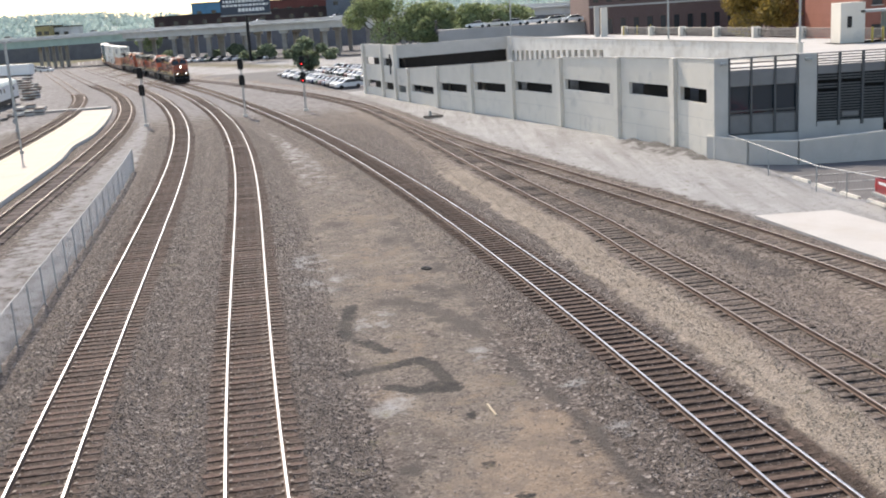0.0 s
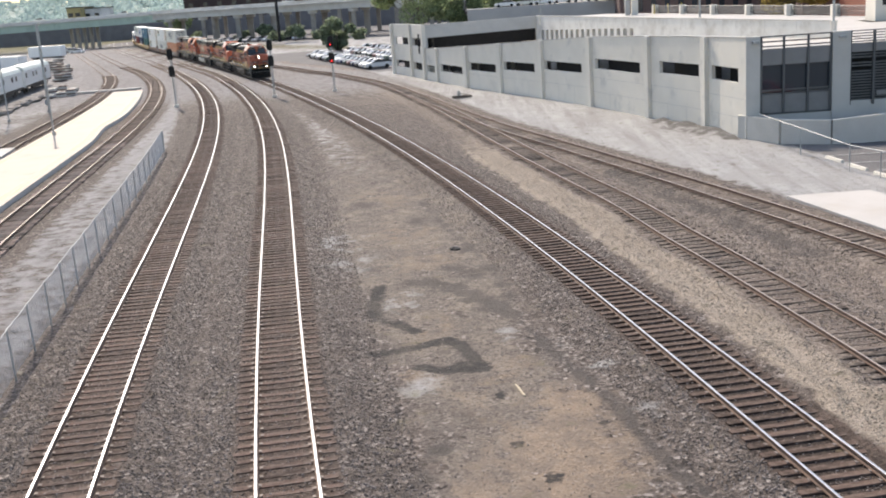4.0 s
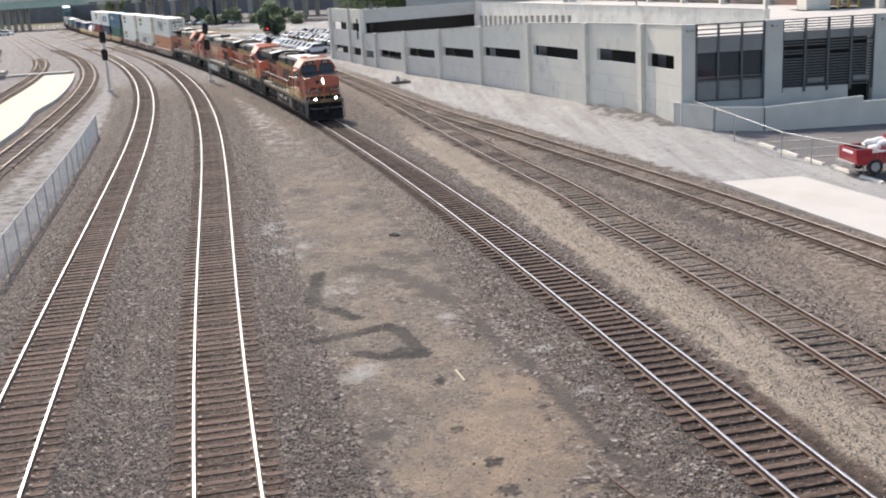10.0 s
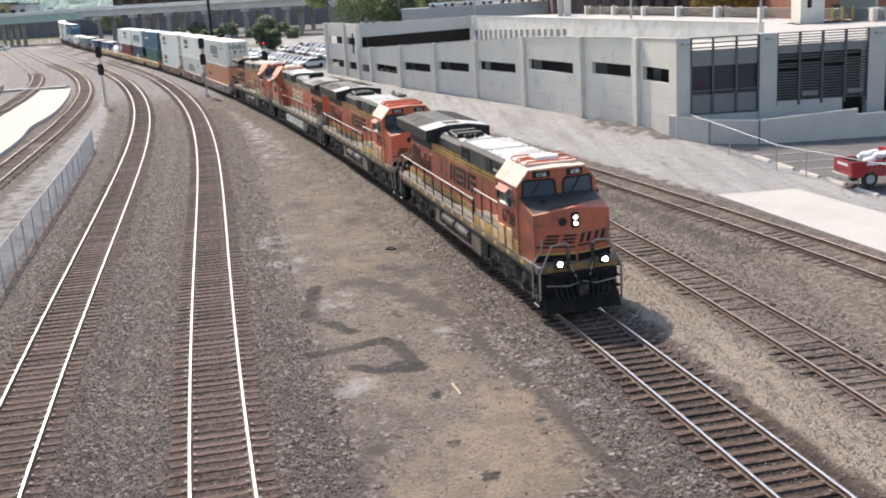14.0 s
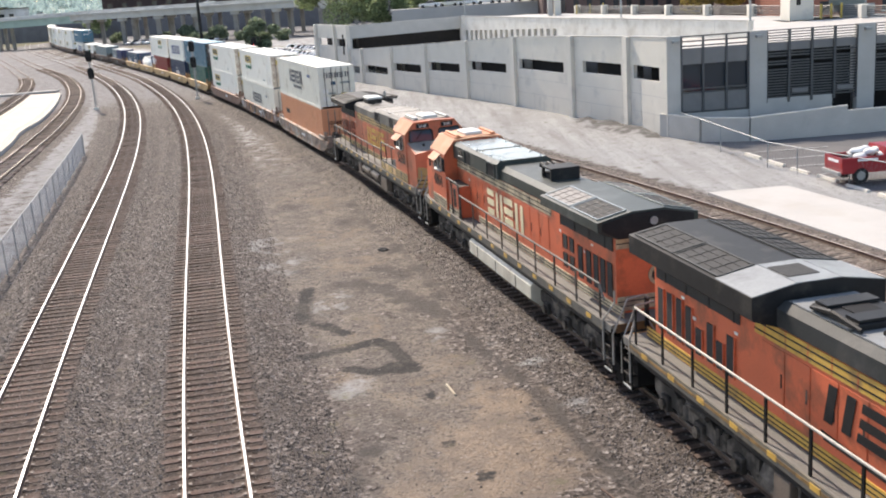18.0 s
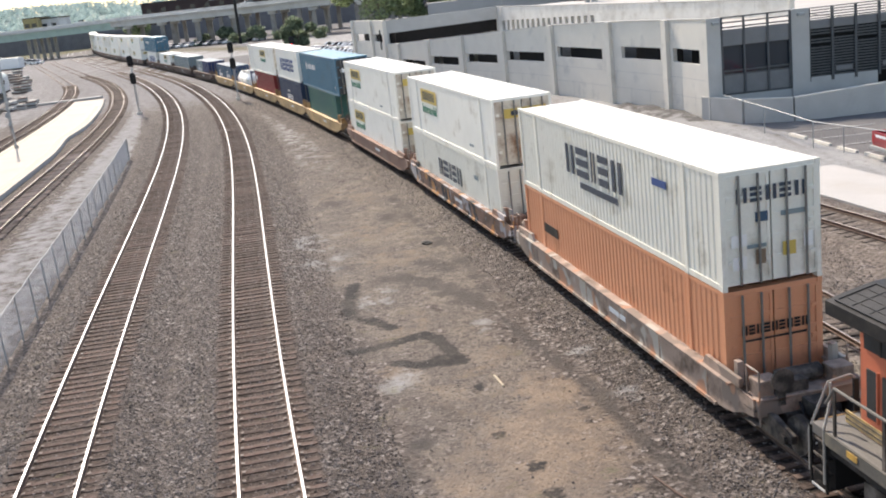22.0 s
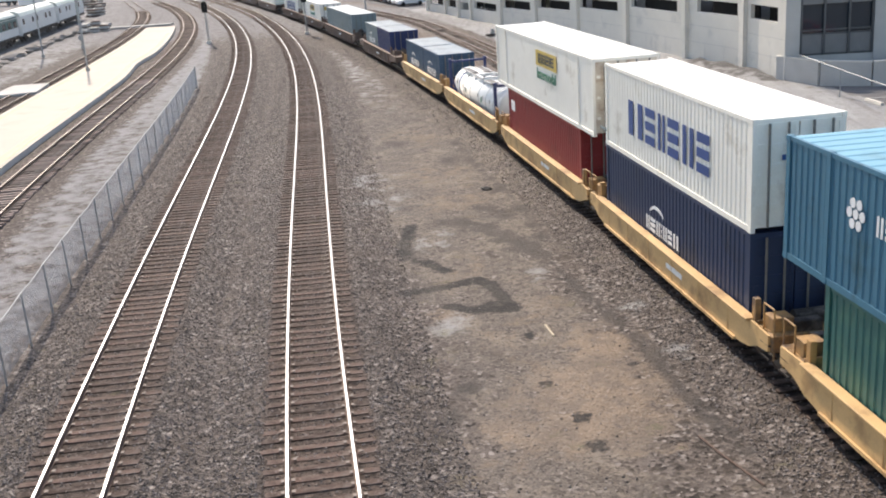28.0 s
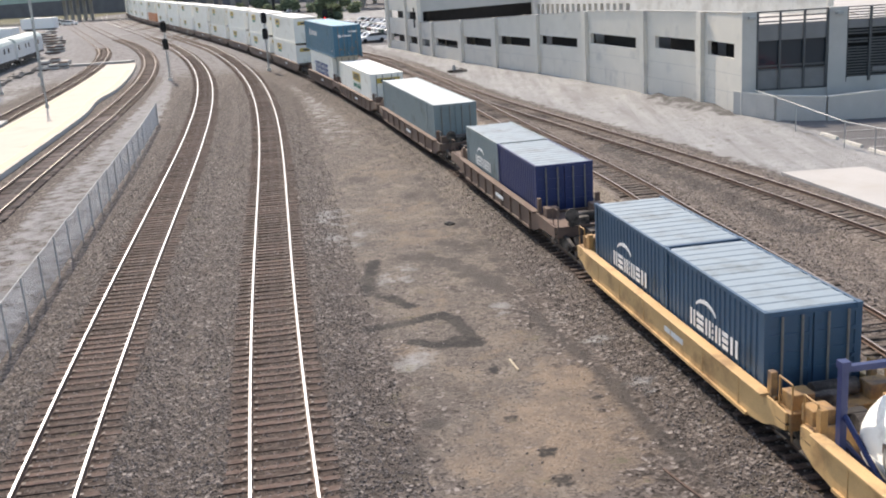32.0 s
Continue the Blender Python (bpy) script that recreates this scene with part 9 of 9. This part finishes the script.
for k in range(9):
    ps = thing("pallet_stack", "stack of weathered pallets beside the yard track", "pallets", pose(-60.5 - 0.5 * k + 1.5 * (k % 3), 150 + 1.45 * k, -0.02, 0, 0, rr.uniform(-15, 15)), group="pallet stacks")
    for q in range(3 + k % 4):
        pal = one("pallet", CRATE if (k + q) % 3 else RUST, ps, 0, 0, 0.08 + 0.17 * q, 1.2, 1.2, 0.16)
for x, y, a in ((-92, 186, 20), (-100, 196, 18), (-108, 207, 20), (-98, 222, 70), (-120, 250, 75), (-132, 262, 75), (-112, 280, 80)):
    tr = thing("box_trailer", "white box trailer parked beyond the passenger cars", "trailer", pose(x, y, 0, 0, 0, a), group="white trailers")
    one("box", P_ROOFW, tr, 0, 0, 2.4, 2.5, 9.5, 2.7, bevel=0.04)
    for sy in (-3.2, 3.2):
        wheel(tr, -0.95, sy, 0.5)
        wheel(tr, 0.95, sy, 0.5)
    one("underframe", GRIME, tr, 0, 0, 0.85, 1.0, 9.0, 0.35)
for k in range(12):
    ps = thing("pallet_stack", "tall stack of weathered pallets on the yard ground", "pallets", pose(-73 - 2.1 * k + rr.uniform(-1.5, 1.5), 188 + 5.1 * k, -0.02, 0, 0, rr.uniform(-25, 25)), group="pallet stacks")
    for q in range(5 + k % 5):
        one("pallet", CRATE if (k + q) % 2 else RUST, ps, rr.uniform(-0.3, 0.3), rr.uniform(-0.3, 0.3), 0.12 + 0.25 * q, rr.uniform(1.1, 2.3), rr.uniform(1.2, 2.4), 0.22)
for k in range(9):
    copy_thing(PROTO[cr.choice([0, 0, 1, 0, 2])], pose(-118 - 4.4 * k, 318 + 7.5 * k, 0, 0, 0, 70 + cr.uniform(-9, 9)))
for k in range(8):
    copy_thing(PROTO[cr.choice([0, 1, 2, 3])], pose(-86 - 3.6 * k, 168 + 5.5 * k, 0, 0, 0, 60 + cr.uniform(-8, 8)))


# ---- pieces of the tracks ----
TIE_MESHES = {}


def tie_mesh(length, material, seed):
    k = (length, material.name, seed)
    if k not in TIE_MESHES:
        r = random.Random(seed * 7 + int(length * 100))
        bm = bmesh.new()
        box(bm, 0, 0, -0.09, length + r.uniform(-0.08, 0.08), 0.225 + r.uniform(-0.015, 0.015), 0.18, 0.012)
        for v in bm.verts:
            v.co += Vector((r.uniform(-0.012, 0.012), r.uniform(-0.008, 0.008), r.uniform(-0.006, 0.004)))
        me = bpy.data.meshes.new("tie")
        bm.to_mesh(me)
        bm.free()
        me.materials.append(material)
        TIE_MESHES[k] = me
    return TIE_MESHES[k]


def lay_ties(key, s0, s1, pieces_to, spacing, material, top, length=2.6, rough=0.0, plates=True):
    root, line = TRACK_THINGS[key]
    r = random.Random(len(key) * 31 + 5)
    far_v, far_f = [], []
    pl_v, pl_f = [], []
    s, count = s0, 0
    while s < s1:
        x, y, tx, ty = (float(v) for v in line.at(np.float64(s), r.uniform(-0.05, 0.05)))
        a = math.atan2(ty, tx) - math.pi / 2 + r.uniform(-0.012, 0.012) * (1 + rough * 3)
        z = top + r.uniform(-0.012, 0.006) - rough * r.uniform(0, 0.05)
        if 14 <= s < pieces_to and count < 300:
            ob = new("tie", tie_mesh(length, material, r.randrange(5)))
            ob.parent = root
            ob.matrix_local = Matrix.Translation((x, y, z)) @ Matrix.Rotation(a, 4, "Z")
            count += 1
        else:
            c, d = math.cos(a), math.sin(a)
            b = len(far_v)
            for u, v in ((-length / 2, -0.115), (length / 2, -0.115), (length / 2, 0.115), (-length / 2, 0.115)):
                far_v += [(x + u * c - v * d, y + u * d + v * c, z), (x + u * c - v * d, y + u * d + v * c, z - 0.1)]
            far_f += [(b, b + 2, b + 4, b + 6), (b, b + 1, b + 3, b + 2), (b + 2, b + 3, b + 5, b + 4), (b + 4, b + 5, b + 7, b + 6), (b + 6, b + 7, b + 1, b)]
        if plates and s < pieces_to:
            c, d = math.cos(a), math.sin(a)
            for side in (-0.7525, 0.7525):
                for off in (-0.115, 0.115):
                    b = len(pl_v)
                    for u, v in ((-0.04, -0.06), (0.04, -0.06), (0.04, 0.06), (-0.04, 0.06)):
                        u += side + off
                        pl_v += [(x + u * c - v * d, y + u * d + v * c, z + 0.022), (x + u * c - v * d, y + u * d + v * c, z + 0.0)]
                    pl_f += [(b, b + 2, b + 4, b + 6), (b, b + 1, b + 3, b + 2), (b + 2, b + 3, b + 5, b + 4), (b + 4, b + 5, b + 7, b + 6), (b + 6, b + 7, b + 1, b)]
        s += spacing * (1 + r.uniform(-0.08, 0.08) * (1 + rough))
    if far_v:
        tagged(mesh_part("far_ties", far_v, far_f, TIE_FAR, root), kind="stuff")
    if pl_v:
        tagged(mesh_part("tie_plates", pl_v, pl_f, PLATE, root), kind="stuff")


lay_ties("main", -60, 230, 165, 0.5, TIE_MAIN, 0.03)
lay_ties("second", -50, 230, 165, 0.5, TIE, 0.03)
lay_ties("third", -50, 230, 165, 0.5, TIE, 0.03)
lay_ties("siding", -30, 200, 130, 0.56, TIE_OLD, 0.02, 2.55, 1.0)
lay_ties("spur", -30, 100, 97, 0.56, TIE_OLD, 0.015, 2.55, 1.0, False)
lay_ties("platform_near", -20, 230, 95, 0.54, TIE_PLATFORM, 0.025, 2.5, 0.5)
lay_ties("platform_far", 50, 200, 14, 0.55, TIE_OLD, 0.02, 2.5, 0.5, False)


# loose stones of the ballast
def scatter(name, label, material, count, region, size, parent=None):
    r = np.random.default_rng(len(name) + count)
    xs, ys = region(r, count)
    zs = ground_z(xs, ys)
    n_ = len(xs)
    base = np.array([(1, 0, 0), (-1, 0, 0), (0, 1, 0), (0, -1, 0), (0, 0, 1), (0, 0, -1)], float)
    f0 = np.array([(4, 0, 2), (4, 2, 1), (4, 1, 3), (4, 3, 0), (5, 2, 0), (5, 1, 2), (5, 3, 1), (5, 0, 3)])
    sc = r.uniform(size[0], size[1], n_)[:, None, None] * r.uniform(0.55, 1.15, (n_, 6, 1))
    v = base[None] * sc * np.array([1, 1, 0.75])
    a = r.uniform(0, 6.28, n_)
    ca, sa = np.cos(a)[:, None], np.sin(a)[:, None]
    v = np.stack([v[..., 0] * ca - v[..., 1] * sa, v[..., 0] * sa + v[..., 1] * ca, v[..., 2]], -1)
    v += np.stack([xs, ys, zs + 0.012], -1)[:, None, :]
    f = (f0[None] + 6 * np.arange(n_)[:, None, None]).reshape(-1, 3)
    me = bpy.data.meshes.new(name)
    me.vertices.add(n_ * 6)
    me.vertices.foreach_set("co", v.ravel())
    me.loops.add(len(f) * 3)
    me.loops.foreach_set("vertex_index", f.ravel())
    me.polygons.add(len(f))
    me.polygons.foreach_set("loop_start", np.arange(0, len(f) * 3, 3))
    me.update(calc_edges=True)
    me.materials.append(material)
    return tagged(new(name, me), label, "gravel", kind="stuff")


def near_ballast(r, count):
    y = 14 + 99 * r.random(count * 3) ** 2.2
    x = r.uniform(-1, 1, count * 3) * (12 + 0.2 * y) - 0.13 * y
    d = bed(x, y)
    t = np.minimum.reduce([np.abs(np.abs(x - TRACKS[k](y)) - 0.7525) for k in ("main", "second", "third", "siding", "spur")])
    on_tie = d < 1.3
    gap = (x > TRACKS["second"](y) + 3.4) & (x < TRACKS["main"](y) - 3.0)
    keep = (t > 0.14) & (~on_tie | (r.random(count * 3) < 0.35)) & (~gap | (r.random(count * 3) < 0.035)) & (sand_bank(x, y) < 0.15) & (x < np.maximum(TRACKS['siding'](y), TRACKS['spur'](y)) + 1.5) & (x > TRACKS['third'](y) - 3.1)
    return x[keep][:count], y[keep][:count]


def bank_gravel(r, count):
    y = 18 + 60 * r.random(count * 3) ** 1.6
    x = TRACKS["siding"](y) - 2.3 + r.normal(size=count * 3) * 0.75
    keep = (r.random(count * 3) < sand_bank(x, y)) & (x < TRACKS["siding"](y) - 1.0)
    return x[keep][:count], y[keep][:count]


scatter("bank_gravel", "loose tan gravel on the low bank beside the siding", STONE_WARM, 9000, bank_gravel, (0.02, 0.042))
scatter("ballast_stones", "loose grey and brown crushed ballast stones", STONE, 85000, near_ballast, (0.02, 0.048))


# odd things lying on the ground
def lying(name, label, category, material, pts, r, up=0.03):
    bm = bmesh.new()
    tube(bm, [(x, y, float(ground_z(np.float64(x), np.float64(y))) + up) for x, y in pts], r, 6)
    return tagged(part(name, bm, material), label, category)


lying("wooden_stick", "pale split wooden stick lying on the dirt", "stick", surface("split_pale_wood", (0.5, 0.42, 0.3), 0.8, 0, 0.15, 3, 30, 0.1), [(0.77, 29.3), (0.99, 28.45)], 0.035)
lying("steel_rod", "rusty steel rod lying on the gravel", "rod", RUST, [(4.0, 22.0), (4.35, 21.1), (4.95, 19.7)], 0.03)
bm = bmesh.new()
bmesh.ops.create_icosphere(bm, subdivisions=3, radius=0.2)
for v in bm.verts:
    v.co = Vector((v.co.x * 1.25, v.co.y, v.co.z * 0.4)) * (1 + 0.5 * noise.noise(v.co * 5.0))
lump = part("rubber_scrap", bm, BLACK)
lump.matrix_world = pose(-1.23, 46.4, float(ground_z(np.float64(-1.23), np.float64(46.4))) + 0.05)
tagged(lump, "crumpled black rubber scrap lying on the dirt", "scrap")


# ---- what moves ----
def motions():
    for ob, s20, half, z, turn in MOVING:
        walk(ob, [(t, ride_pose(s20, half, z, turn, t)) for t in np.arange(0, 32.01, 0.5).tolist()])
        if ob.name.startswith(("locomotive", "well_car")) and s20 < 200:
            way = 1 if turn == 0 else -1
            for w in [w for truck in ob.children if truck.name.startswith("truck") for w in truck.children if w.name.startswith("wheelset")]:
                y, r = w.location.y, w.location.z
                walk(w, [(t, pose(0, y, r, -way * math.degrees(travelled(t) / r), 0, 0)) for t in np.arange(0, 32.01, 0.05).tolist()])


motions()
